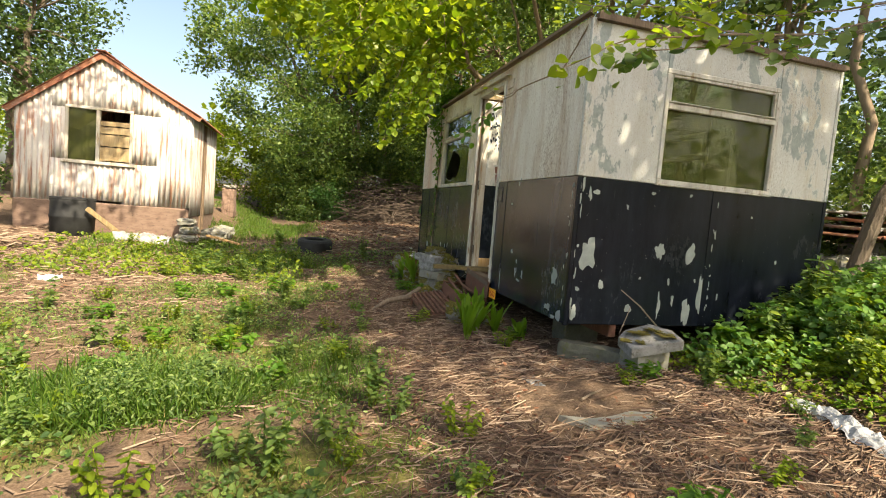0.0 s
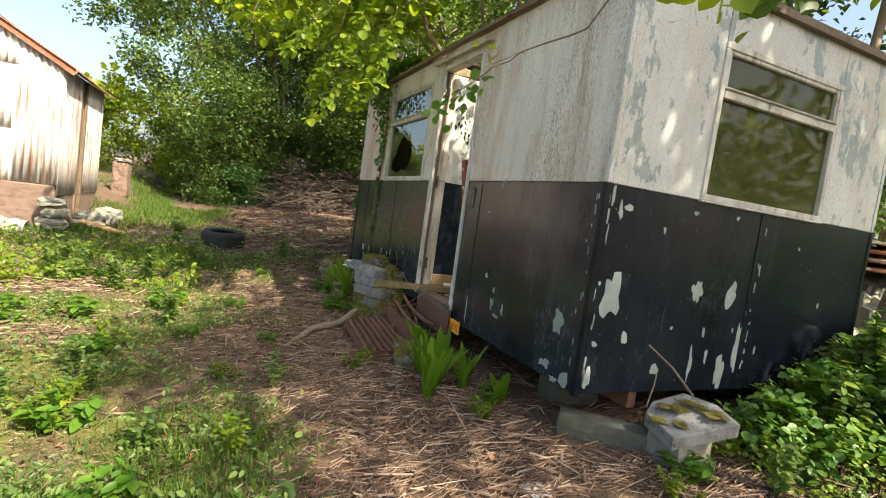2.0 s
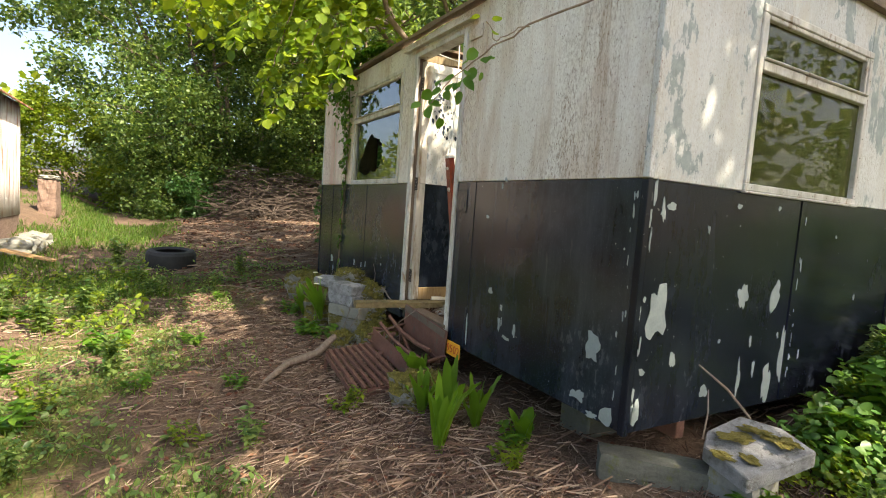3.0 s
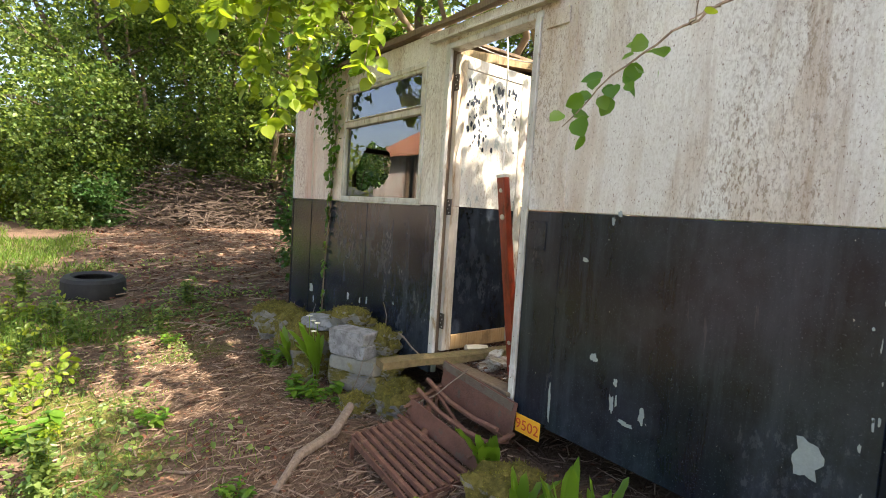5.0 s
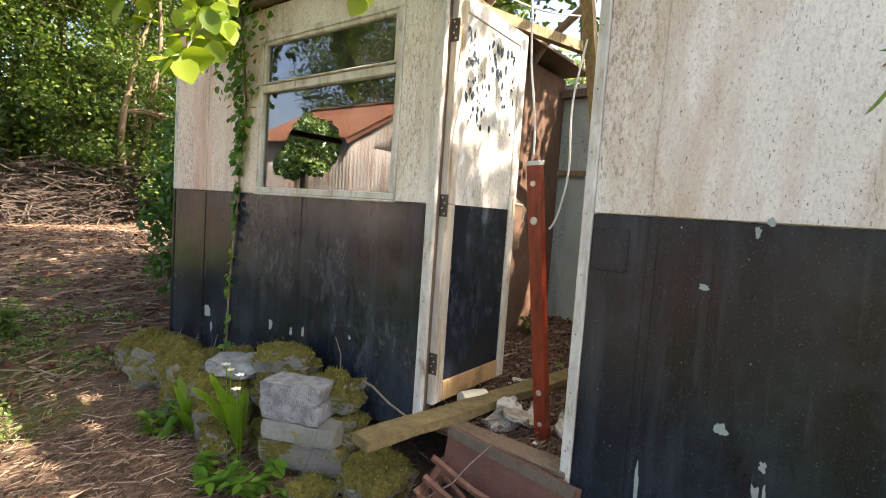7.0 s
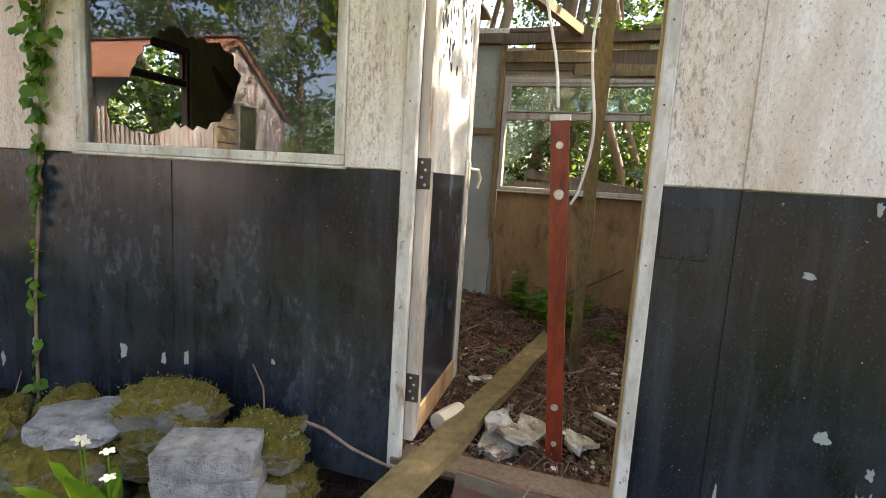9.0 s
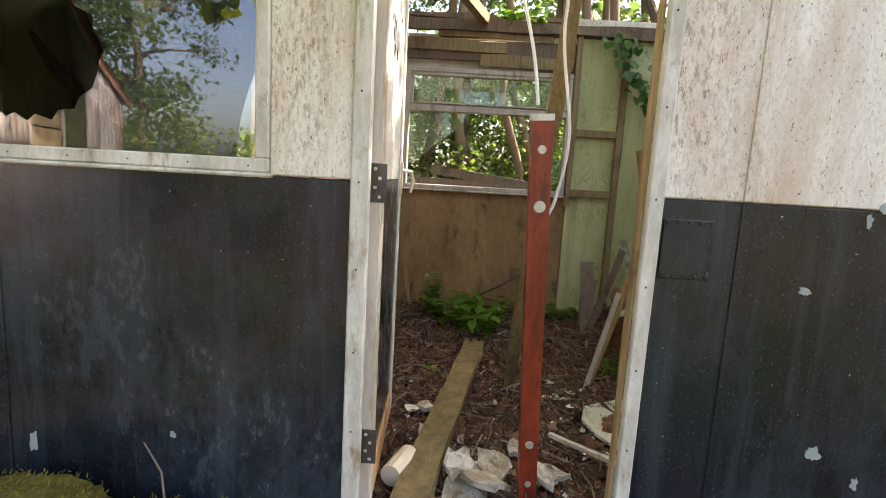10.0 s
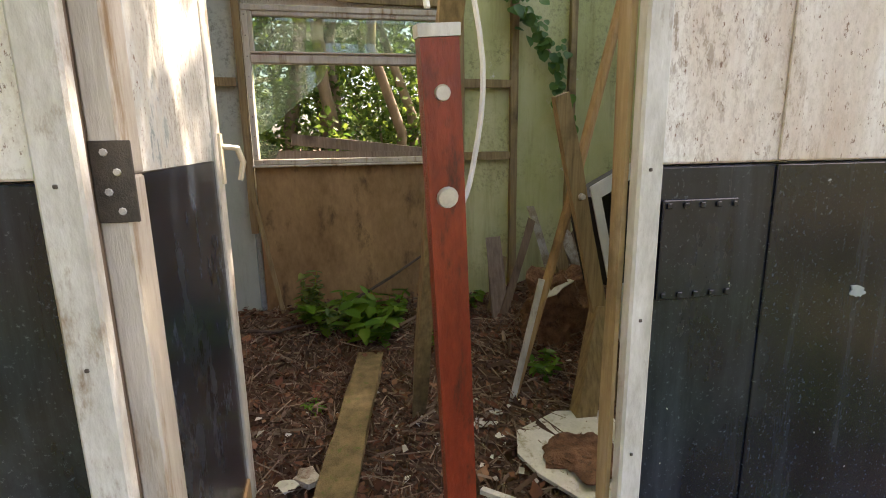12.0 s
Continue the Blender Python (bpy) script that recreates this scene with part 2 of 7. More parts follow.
def mat_white_panel(name, stain, flake, base):
    """Weathered off-white sheet: rain streaks, speckled rust bloom, pitting, flaked paint."""
    m, N, L = mat_new(name)
    dark = tuple(c * 0.5 for c in stain)
    fine = n_noise(N, L, 70, 5, 0.7)
    col = n_ramp(N, L, n_noise(N, L, 2.2, 7, 0.6, stretch=(1, 1, 0.35)), [(0.3, tuple(c * 0.84 for c in base)), (0.65, base)])
    broad = mask(N, L, n_noise(N, L, 3.2, 7, 0.66, stretch=(1, 1, 0.2)), 0.48, 0.66)
    col = n_mix(N, L, n_mix(N, L, 1.0, broad, (0.7, 0.7, 0.7), "MULTIPLY"), col, stain)
    runs = n_mix(N, L, 1.0, mask(N, L, n_noise(N, L, 1.3, 4, 0.6, stretch=(1, 1, 0.3)), 0.42, 0.62), mask(N, L, n_noise(N, L, 11, 8, 0.72, stretch=(1, 1, 0.07)), 0.52, 0.68), "MULTIPLY")
    col = n_mix(N, L, n_mix(N, L, 1.0, runs, (0.9, 0.9, 0.9), "MULTIPLY"), col, tuple(c * 0.8 for c in stain))
    grain = mask(N, L, n_noise(N, L, 110, 5, 0.8, stretch=(1, 1, 0.6)), 0.46, 0.62)
    col = n_mix(N, L, n_mix(N, L, 1.0, grain, (0.42, 0.42, 0.42), "MULTIPLY"), col, (0.42, 0.36, 0.28))
    bloom = n_mix(N, L, 1.0, mask(N, L, n_noise(N, L, 2.8, 6, 0.65, stretch=(1, 1, 0.3)), 0.43, 0.62), mask(N, L, n_noise(N, L, 85, 7, 0.8, stretch=(1, 1, 0.4)), 0.50, 0.58), "MULTIPLY")
    col = n_mix(N, L, n_mix(N, L, 1.0, bloom, (0.8, 0.8, 0.8), "MULTIPLY"), col, dark)
    col = n_mix(N, L, mask(N, L, n_noise(N, L, 120, 6, 0.75, stretch=(1, 1, 0.5)), 0.60, 0.64), col, (0.19, 0.11, 0.07))
    peel = n_noise(N, L, 7.5, 9, 0.68, stretch=(1, 1, 0.5))
    pm = mask(N, L, peel, flake, flake + 0.012)
    col = n_mix(N, L, mask(N, L, peel, flake - 0.03, flake), col, tuple(c * 0.8 for c in base))
    col = n_mix(N, L, pm, col, n_ramp(N, L, n_noise(N, L, 18, 6, 0.7), [(0.35, (0.24, 0.28, 0.27)), (0.65, (0.36, 0.40, 0.38))]))
    h = n_mix(N, L, 0.5, fine, pm)
    finish(N, L, col, 0.62, h, 0.4, 0.004)
    return m


def mat_black_panel(name, chip, dust_sky, gloss=0.42):
    """Glossy black bitumen paint: dusty clouds and streaks, blue sky sheen mixed into their colour, scratches, small
    pale chips.
    """
    m, N, L = mat_new(name)
    streak = n_noise(N, L, 5.0, 9, 0.66, stretch=(1, 1, 0.16))
    col = n_ramp(N, L, streak, [(0.40, (0.005, 0.007, 0.012)), (0.85, (0.017, 0.022, 0.034))])
    cloud = n_noise(N, L, 2.3, 9, 0.68, stretch=(1, 1, 0.7))
    cl = mask(N, L, cloud, 0.46, 0.80)
    col = n_mix(N, L, cl, col, dust_sky)
    smear = mask(N, L, n_noise(N, L, 11, 8, 0.7, stretch=(1, 1, 0.09)), 0.50, 0.72)
    col = n_mix(N, L, n_mix(N, L, 1.0, smear, (0.4, 0.4, 0.4), "MULTIPLY"), col, tuple(c * 1.5 for c in dust_sky))
    film = n_mix(N, L, 1.0, mask(N, L, n_noise(N, L, 0.9, 5, 0.6), 0.48, 0.66), mask(N, L, n_noise(N, L, 21, 9, 0.75, stretch=(1, 1, 0.5)), 0.42, 0.62), "MULTIPLY")
    col = n_mix(N, L, film, col, (dust_sky[0] * 1.25, dust_sky[1] * 1.25, dust_sky[2] * 1.3))
    grit = n_noise(N, L, 140, 4, 0.7)
    col = n_mix(N, L, mask(N, L, grit, 0.60, 0.74), col, tuple(c * 2.2 for c in dust_sky))
    scr = mask(N, L, n_noise(N, L, 9, 5, 0.6, stretch=(3.5, 3.5, 0.35)), 0.70, 0.72)
    col = n_mix(N, L, n_mix(N, L, 1.0, scr, (0.14, 0.14, 0.14), "MULTIPLY"), col, (0.14, 0.15, 0.15))
    chips = mask(N, L, n_noise(N, L, 36, 5, 0.72), chip, chip + 0.012)
    col = n_mix(N, L, chips, col, (0.30, 0.33, 0.31))
    rough = n_ramp(N, L, n_noise(N, L, 3.2, 8, 0.66, stretch=(1, 1, 0.4)), [(0.3, (0.10,) * 3), (0.75, (0.30,) * 3)])
    rough = n_mix(N, L, n_mix(N, L, 1.0, film, (0.6, 0.6, 0.6), "MULTIPLY"), rough, (0.5, 0.5, 0.5))
    finish(N, L, col, rough, n_noise(N, L, 1.6, 3, 0.5), 0.2, 0.03, spec=gloss)
    return m


def mat_wood(name, c1, c2, c3, ring=18):
    m, N, L = mat_new(name)
    g = n_noise(N, L, 4, 8, 0.65, stretch=(ring, ring, 0.9))
    col = n_ramp(N, L, g, [(0.25, c1), (0.5, c2), (0.8, c3)])
    col = n_mix(N, L, mask(N, L, n_noise(N, L, 3.5, 7, 0.65), 0.55, 0.75), col, tuple(c * 0.45 for c in c1))
    finish(N, L, col, 0.75, g, 0.5, 0.006)
    return m


M = {}
M["white_panel"] = mat_white_panel("weathered_white_panel", (0.43, 0.285, 0.165), 0.70, (0.79, 0.765, 0.70))
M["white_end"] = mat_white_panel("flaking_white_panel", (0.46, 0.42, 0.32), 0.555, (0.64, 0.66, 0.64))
# the facade's blue-grey tone includes the sky reflection, put into the diffuse colour
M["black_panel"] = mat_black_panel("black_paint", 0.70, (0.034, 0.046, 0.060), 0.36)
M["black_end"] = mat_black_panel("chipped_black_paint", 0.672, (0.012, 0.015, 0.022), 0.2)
M["white_far"] = mat_white_panel("red_stained_white_panel", (0.50, 0.20, 0.12), 0.72, (0.78, 0.68, 0.60))
M["flake"] = mat_simple("bare_grey_undercoat", (0.21, 0.25, 0.24), (0.34, 0.38, 0.36), 14, 0.6)
M["trim"] = mat_simple("peeling_white_trim", (0.38, 0.36, 0.30), (0.66, 0.645, 0.60), 11, 0.6, 0.4, (1, 1, 0.4), (0.24, 0.165, 0.095), 0.38, 0.6)
M["worn_trim"] = mat_simple("half-bare_white_timber", (0.36, 0.31, 0.23), (0.62, 0.58, 0.51), 10, 0.65, 0.4, (1, 1, 0.15), (0.26, 0.165, 0.08), 0.35, 0.65)
M["bare_trim"] = mat_wood("bare_jamb_wood", (0.20, 0.13, 0.06), (0.36, 0.26, 0.13), (0.50, 0.42, 0.30), 10)
M["wood"] = mat_wood("weathered_board", (0.12, 0.085, 0.04), (0.25, 0.18, 0.085), (0.36, 0.275, 0.145))
M["wood_pale"] = mat_wood("broken_pale_timber", (0.27, 0.155, 0.06), (0.40, 0.25, 0.11), (0.48, 0.34, 0.18))
M["wood_grey"] = mat_wood("grey_driftwood", (0.12, 0.085, 0.06), (0.20, 0.15, 0.11), (0.30, 0.24, 0.18))
M["wood_dark"] = mat_wood("rotten_dark_wood", (0.09, 0.06, 0.04), (0.16, 0.11, 0.07), (0.24, 0.17, 0.11))
M["ply"] = mat_simple("water_stained_plywood", (0.16, 0.09, 0.035), (0.42, 0.27, 0.125), 4.0, 0.8, 0.4, (1, 1, 0.5), (0.10, 0.06, 0.028))
def mat_lining(name, c1, c2, stain):
    """Damp lining board: algae in drifts, dark runs from above, mould specks."""
    m, N, L = mat_new(name)
    col = n_ramp(N, L, n_noise(N, L, 2.4, 8, 0.66, stretch=(1, 1, 0.5)), [(0.3, c1), (0.68, c2)])
    runs = mask(N, L, n_noise(N, L, 10, 8, 0.7, stretch=(1, 1, 0.09)), 0.52, 0.72)
    col = n_mix(N, L, n_mix(N, L, 1.0, runs, (0.7, 0.7, 0.7), "MULTIPLY"), col, stain)
    mould = n_mix(N, L, 1.0, mask(N, L, n_noise(N, L, 3.0, 6, 0.65), 0.46, 0.66), mask(N, L, n_noise(N, L, 38, 8, 0.8), 0.48, 0.6), "MULTIPLY")
    col = n_mix(N, L, n_mix(N, L, 1.0, mould, (0.8, 0.8, 0.8), "MULTIPLY"), col, tuple(c * 0.35 for c in stain))
    col = n_mix(N, L, mask(N, L, n_noise(N, L, 6.5, 9, 0.72), 0.64, 0.68), col, (0.60, 0.60, 0.50))
    finish(N, L, col, 0.75, n_noise(N, L, 30, 7, 0.7), 0.4, 0.006)
    return m


M["lining"] = mat_lining("algae_stained_lining", (0.36, 0.37, 0.14), (0.56, 0.56, 0.32), (0.24, 0.22, 0.08))
M["lining_grey"] = mat_lining("mildewed_pale_lining", (0.34, 0.39, 0.34), (0.50, 0.54, 0.47), (0.17, 0.17, 0.11))
M["chip_orange"] = mat_simple("crumbling_orange_chipboard", (0.10, 0.045, 0.022), (0.27, 0.14, 0.075), 22, 0.95, 1.0, None, (0.06, 0.035, 0.02), 0.38, 0.62, dist=0.012)
M["veneer"] = mat_simple("dirty_white_veneer", (0.42, 0.41, 0.33), (0.64, 0.63, 0.55), 13, 0.6, 0.3, None, (0.26, 0.24, 0.14))
M["mossy_plank"] = mat_simple("damp_mossy_plank", (0.10, 0.075, 0.028), (0.27, 0.195, 0.085), 6, 0.8, 0.7, (4.0, 4.0, 4.0), (0.11, 0.13, 0.025), 0.36, 0.64, dist=0.01)
M["red_paint"] = mat_simple("worn_red_paint", (0.13, 0.016, 0.008), (0.30, 0.046, 0.018), 8, 0.34, 0.6, (1.5, 1.5, 0.45), (0.05, 0.014, 0.009), 0.38, 0.62)
M["bolt"] = mat_simple("dull_zinc", (0.45, 0.44, 0.4), (0.65, 0.63, 0.58), 30, 0.45, 0.2, metal=0.5)
M["rust"] = mat_simple("rusted_iron", (0.085, 0.038, 0.026), (0.19, 0.088, 0.056), 14, 0.85, 0.7, None, (0.24, 0.125, 0.075))
M["rust_plate"] = mat_simple("rusted_red_plate", (0.10, 0.045, 0.030), (0.20, 0.092, 0.062), 9, 0.8, 0.6, None, (0.11, 0.085, 0.06))
M["hinge"] = mat_simple("dark_hinge_steel", (0.05, 0.045, 0.04), (0.12, 0.1, 0.08), 40, 0.55, 0.3, metal=0.6)
M["handle"] = mat_simple("cream_plastic", (0.6, 0.52, 0.38), (0.7, 0.64, 0.5), 30, 0.4, 0.1)
M["rubber"] = mat_simple("dusty_tyre_rubber", (0.009, 0.010, 0.011), (0.026, 0.027, 0.028), 12, 0.75, 0.3)
M["concrete"] = mat_simple("grey_concrete", (0.17, 0.17, 0.172), (0.38, 0.385, 0.39), 17, 0.92, 1.0, None, (0.12, 0.125, 0.10), 0.4, 0.6, dist=0.012)
M["concrete_old"] = mat_simple("lichened_concrete", (0.14, 0.14, 0.115), (0.29, 0.285, 0.25), 6, 0.9, 0.6, None, (0.20, 0.18, 0.04))
M["plate"] = mat_simple("orange_number_plate", (0.80, 0.36, 0.02), (0.88, 0.45, 0.03), 8, 0.45, 0.1)
M["plate_red"] = mat_simple("red_characters", (0.55, 0.05, 0.02), (0.6, 0.08, 0.03), 20, 0.5, 0.1)
M["cable"] = mat_simple("white_cable_sheath", (0.62, 0.6, 0.55), (0.74, 0.72, 0.68), 20, 0.5, 0.1)
M["plaster"] = mat_simple("crumbling_plaster_board", (0.22, 0.17, 0.11), (0.55, 0.52, 0.45), 15, 0.9, 0.8, None, (0.16, 0.09, 0.05), 0.42, 0.58)
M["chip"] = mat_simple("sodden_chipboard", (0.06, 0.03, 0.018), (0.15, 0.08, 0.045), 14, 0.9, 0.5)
M["steel"] = mat_simple("stainless_sink_steel", (0.62, 0.63, 0.64), (0.76, 0.77, 0.78), 20, 0.3, 0.05, metal=0.35)
M["bark"] = mat_simple("tree_bark", (0.085, 0.065, 0.045), (0.19, 0.15, 0.11), 7, 0.95, 0.8, (1, 1, 0.25), None, 0.3, 0.7, 0.0, 0.02)
M["bark_light"] = mat_simple("pale_hazel_bark", (0.16, 0.115, 0.075), (0.30, 0.23, 0.16), 9, 0.9, 0.6, (1, 1, 0.25))
# mossy stone, darkened in colour for the shade under the cabin
M["shaded_mossy_stone"] = mat_simple("mossy_stone_with_shade", (0.06, 0.065, 0.05), (0.15, 0.15, 0.12), 9, 0.9, 0.7, None, (0.10, 0.11, 0.03))
M["moss_yellow"] = mat_simple("yellow_green_moss", (0.10, 0.09, 0.015), (0.27, 0.22, 0.035), 30, 0.95, 1.0, None, (0.07, 0.075, 0.02), dist=0.01)
M["twig"] = mat_simple("dead_twigs", (0.045, 0.033, 0.025), (0.13, 0.098, 0.075), 12, 0.95, 0.4)
M["tin"] = None
M["glass"] = mat_glass("dusty_window_glass", 0.025, ior=2.5)
# olive film and tint stand for what the clear end panes reflect and show
M["glass_green"] = mat_glass("olive_tinted_glass", 0.40, (0.60, 0.65, 0.36), (0.13, 0.14, 0.05), 0.9, 1.4)
M["glass_back"] = mat_glass("filmed_back_glass", 0.22, (0.8, 0.88, 0.75), (0.3, 0.36, 0.25))
M["leaf_lime"] = mat_leaf("bright_hazel_leaves", (0.09, 0.17, 0.012), (0.26, 0.33, 0.03), 0.58)
M["leaf_mid"] = mat_leaf("mid_green_leaves", (0.05, 0.11, 0.03), (0.215, 0.295, 0.085), 0.5)
M["leaf_dark"] = mat_leaf("dark_green_leaves", (0.045, 0.095, 0.032), (0.11, 0.17, 0.055), 0.42)
M["leaf_blue"] = mat_leaf("blue_green_ivy_leaves", (0.035, 0.105, 0.025), (0.09, 0.18, 0.045), 0.35, 0.45)
M["leaf_ivy"] = mat_leaf("ivy_leaves", (0.045, 0.13, 0.012), (0.13, 0.24, 0.025), 0.42, 0.4)
M["leaf_gold"] = mat_leaf("yellow_green_herb_leaves", (0.09, 0.16, 0.012), (0.20, 0.25, 0.02), 0.45)
M["fern"] = mat_leaf("strap_fern_fronds", (0.10, 0.21, 0.018), (0.19, 0.31, 0.035), 0.5, 0.35)
M["grass"] = mat_leaf("grass_blades", (0.05, 0.125, 0.014), (0.13, 0.20, 0.03), 0.42, 0.55)
M["grass_dry"] = mat_leaf("dry_grass", (0.20, 0.17, 0.07), (0.33, 0.27, 0.12), 0.3, 0.6)
M["leaf_bank"] = mat_leaf("fresh_bank_leaves", (0.07, 0.17, 0.035), (0.17, 0.29, 0.07), 0.45, 0.4)
M["blossom"] = mat_simple("cream_flowers", (0.62, 0.6, 0.42), (0.75, 0.73, 0.6), 30, 0.7, 0.1)


def mat_litter(name, cols, rough=0.9):
    m, N, L = mat_new(name)
    g = N.new("ShaderNodeNewGeometry")
    k = len(cols)
    col = n_ramp(N, L, g.outputs["Random Per Island"], [(i / (k - 1), c) for i, c in enumerate(cols)])
    finish(N, L, col, rough, spec=0.2)
    return m


M["straw"] = mat_litter("dead_stalks", [(0.06, 0.035, 0.025), (0.12, 0.078, 0.054), (0.18, 0.125, 0.088), (0.32, 0.245, 0.18)])
M["dead_leaf"] = mat_litter("dead_leaves", [(0.05, 0.02, 0.012), (0.11, 0.045, 0.026), (0.18, 0.085, 0.05), (0.26, 0.15, 0.09)])
M["rubble"] = mat_litter("plaster_crumbs", [(0.3, 0.26, 0.2), (0.5, 0.47, 0.4), (0.68, 0.66, 0.6)])


def mat_ground():
    m, N, L = mat_new("leafy_soil")
    big = n_noise(N, L, 0.8, 6, 0.6)
    mid = n_noise(N, L, 5, 8, 0.7)
    fine = n_noise(N, L, 60, 6, 0.75)
    col = n_ramp(N, L, mid, [(0.3, (0.065, 0.038, 0.024)), (0.5, (0.12, 0.075, 0.048)), (0.75, (0.20, 0.135, 0.085))])
    col = n_mix(N, L, 0.4, col, n_ramp(N, L, fine, [(0.38, (0.03, 0.019, 0.013)), (0.68, (0.32, 0.245, 0.175))]))
    moss = n_mix(N, L, 0.35, n_ramp(N, L, fine, [(0.36, (0.035, 0.045, 0.01)), (0.66, (0.19, 0.19, 0.05))]), n_ramp(N, L, mid, [(0.35, (0.07, 0.085, 0.015)), (0.65, (0.17, 0.13, 0.06))]))
    at = N.new("ShaderNodeAttribute")
    at.attribute_name = "moss"
    mm = N.new("ShaderNodeMath")
    mm.operation = "MULTIPLY_ADD"
    L.new(mid, mm.inputs[0])
    mm.inputs[1].default_value = 0.8
    mm.inputs[2].default_value = -0.4
    ad = N.new("ShaderNodeMath")
    L.new(mm.outputs[0], ad.inputs[0])
    L.new(at.outputs["Fac"], ad.inputs[1])
    col = n_mix(N, L, mask(N, L, ad.outputs[0], 0.35, 0.65), col, moss)
    finish(N, L, col, 0.95, fine, 0.7, 0.015, spec=0.15)
    return m


def mat_moss_stone(name):
    """Stone under moss: moss lies on the upward faces."""
    m, N, L = mat_new(name)
    fine = n_noise(N, L, 45, 6, 0.75)
    mid = n_noise(N, L, 6, 7, 0.65)
    stone = n_ramp(N, L, mid, [(0.3, (0.17, 0.165, 0.15)), (0.7, (0.40, 0.39, 0.36))])
    moss = n_ramp(N, L, fine, [(0.25, (0.055, 0.045, 0.012)), (0.55, (0.145, 0.125, 0.03)), (0.8, (0.26, 0.215, 0.07))])
    g = N.new("ShaderNodeNewGeometry")
    sx = N.new("ShaderNodeSeparateXYZ")
    L.new(g.outputs["Normal"], sx.inputs[0])
    ad = N.new("ShaderNodeMath")
    ad.operation = "MULTIPLY_ADD"
    L.new(sx.outputs["Z"], ad.inputs[0])
    ad.inputs[1].default_value = 0.35
    L.new(mid, ad.inputs[2])
    col = n_mix(N, L, mask(N, L, ad.outputs[0], 0.40, 0.56), stone, moss)
    finish(N, L, col, 0.95, fine, 0.9, 0.02, spec=0.15)
    return m


M["ground"] = mat_ground()
M["moss_stone"] = mat_moss_stone("mossy_stone")


def mat_tin():
    m, N, L = mat_new("rusting_corrugated_tin")
    col = n_ramp(N, L, n_noise(N, L, 3, 7, 0.6, stretch=(1, 1, 0.3)), [(0.3, (0.40, 0.38, 0.36)), (0.65, (0.66, 0.63, 0.59))])
    col = n_mix(N, L, mask(N, L, n_noise(N, L, 2.6, 8, 0.65, stretch=(6.0, 6.0, 0.5)), 0.50, 0.64), col, (0.34, 0.175, 0.11))
    col = n_mix(N, L, mask(N, L, n_noise(N, L, 1.1, 6, 0.6, stretch=(1, 1, 0.5)), 0.58, 0.75), col, (0.15, 0.10, 0.075))
    finish(N, L, col, 0.7, n_noise(N, L, 30), 0.2, 0.004, 0.1)
    return m


M["tin"] = mat_tin()
M["tin_roof"] = mat_simple("red_rusted_roof_tin", (0.20, 0.075, 0.04), (0.34, 0.15, 0.085), 4, 0.85, 0.3, None, (0.36, 0.3, 0.25))


# ---- the ground ----
def spread(a, b, step, far, grow=1.22):
    v, s = list(np.arange(a, b + 1e-6, step)), step
    lo, hi = [], []
    x = v[0]
    while x > -far:
        s *= grow
        x -= s
        lo.append(x)
    x, s = v[-1], step
    while x < far:
        s *= grow
        x += s
        hi.append(x)
    return lo[::-1] + v + hi


def grassiness(x, y):
    """How green the ground is: the grassy side of the path."""
    g = 0.5 * smooth_step(1.2, 0.1, x) * smooth_step(13.5, 10.0, y) + 0.2 * smooth_step(2.0, -0.5, x)
    g += 0.6 * noise.noise((x * 0.8, y * 0.8, 9.1)) + 0.5 * noise.noise((x * 2.1, y * 2.1, 4.4))
    g += 0.8 * max(0.0, 1 - ((x - 1.2) / 0.9) ** 2 - ((y - 10.1) / 1.5) ** 2)
    g -= 0.10 + 0.25 * abs(noise.noise((x * 1.2, y * 1.2, 6.6)))
    g -= 0.55 * smooth_step(-0.6, -2.0, x) * smooth_step(6.5, 8.0, y) * smooth_step(13.5, 11.0, y)
    return g


gx, gy = spread(-5.5, 6.0, 0.07, 400), spread(0.5, 14.5, 0.07, 400)
verts = [(x, y, ground_z(x, y)) for y in gy for x in gx]
nx = len(gx)
faces = [(j * nx + i, j * nx + i + 1, (j + 1) * nx + i + 1, (j + 1) * nx + i) for j in range(len(gy) - 1) for i in range(nx - 1)]
me = mesh_of("ground", verts, faces)
attr = me.attributes.new("moss", "FLOAT", "POINT")
attr.data.foreach_set("value", [grassiness(x, y) for x, y, z in verts])
ground = tagged(put(new("ground", me), M["ground"], True), "brown leafy soil with moss and dead stalks", "ground", kind="structure")

# ---- the cabin ----
FX, EY, FAR_Y, BX = 2.02, 5.0, 9.77, 4.36          # facade, near end, far end, back
BOT, BAND, TOP = 0.36, 1.436, 2.54
cabin = thing("site_cabin", "derelict two-tone site cabin, white above black, roof mostly gone", "cabin", at=((FX + BX) / 2, 7.38, BOT))


def facade_panel(y0, y1, z0, z1, mat):
    part("wall_panel", box(FX, FX + 0.024, y0, y1, z0, z1, bevel=0.003), mat, cabin)
    part("inner_lining", box(FX + 0.028, FX + 0.06, y0 - 0.003, y1 + 0.003, z0, z1), M["lining_grey"], cabin)


def end_panel(x0, x1, z0, z1, mat, y=EY, inward=1):
    a, b = (y, y + 0.024) if inward > 0 else (y - 0.024, y)
    part("wall_panel", box(x0, x1, a, b, z0, z1, bevel=0.003), mat, cabin)
    c, d = (y + 0.028, y + 0.06) if inward > 0 else (y - 0.06, y - 0.028)
    part("inner_lining", box(x0 - 0.003, x1 + 0.003, c, d, z0, z1), M["lining"], cabin)


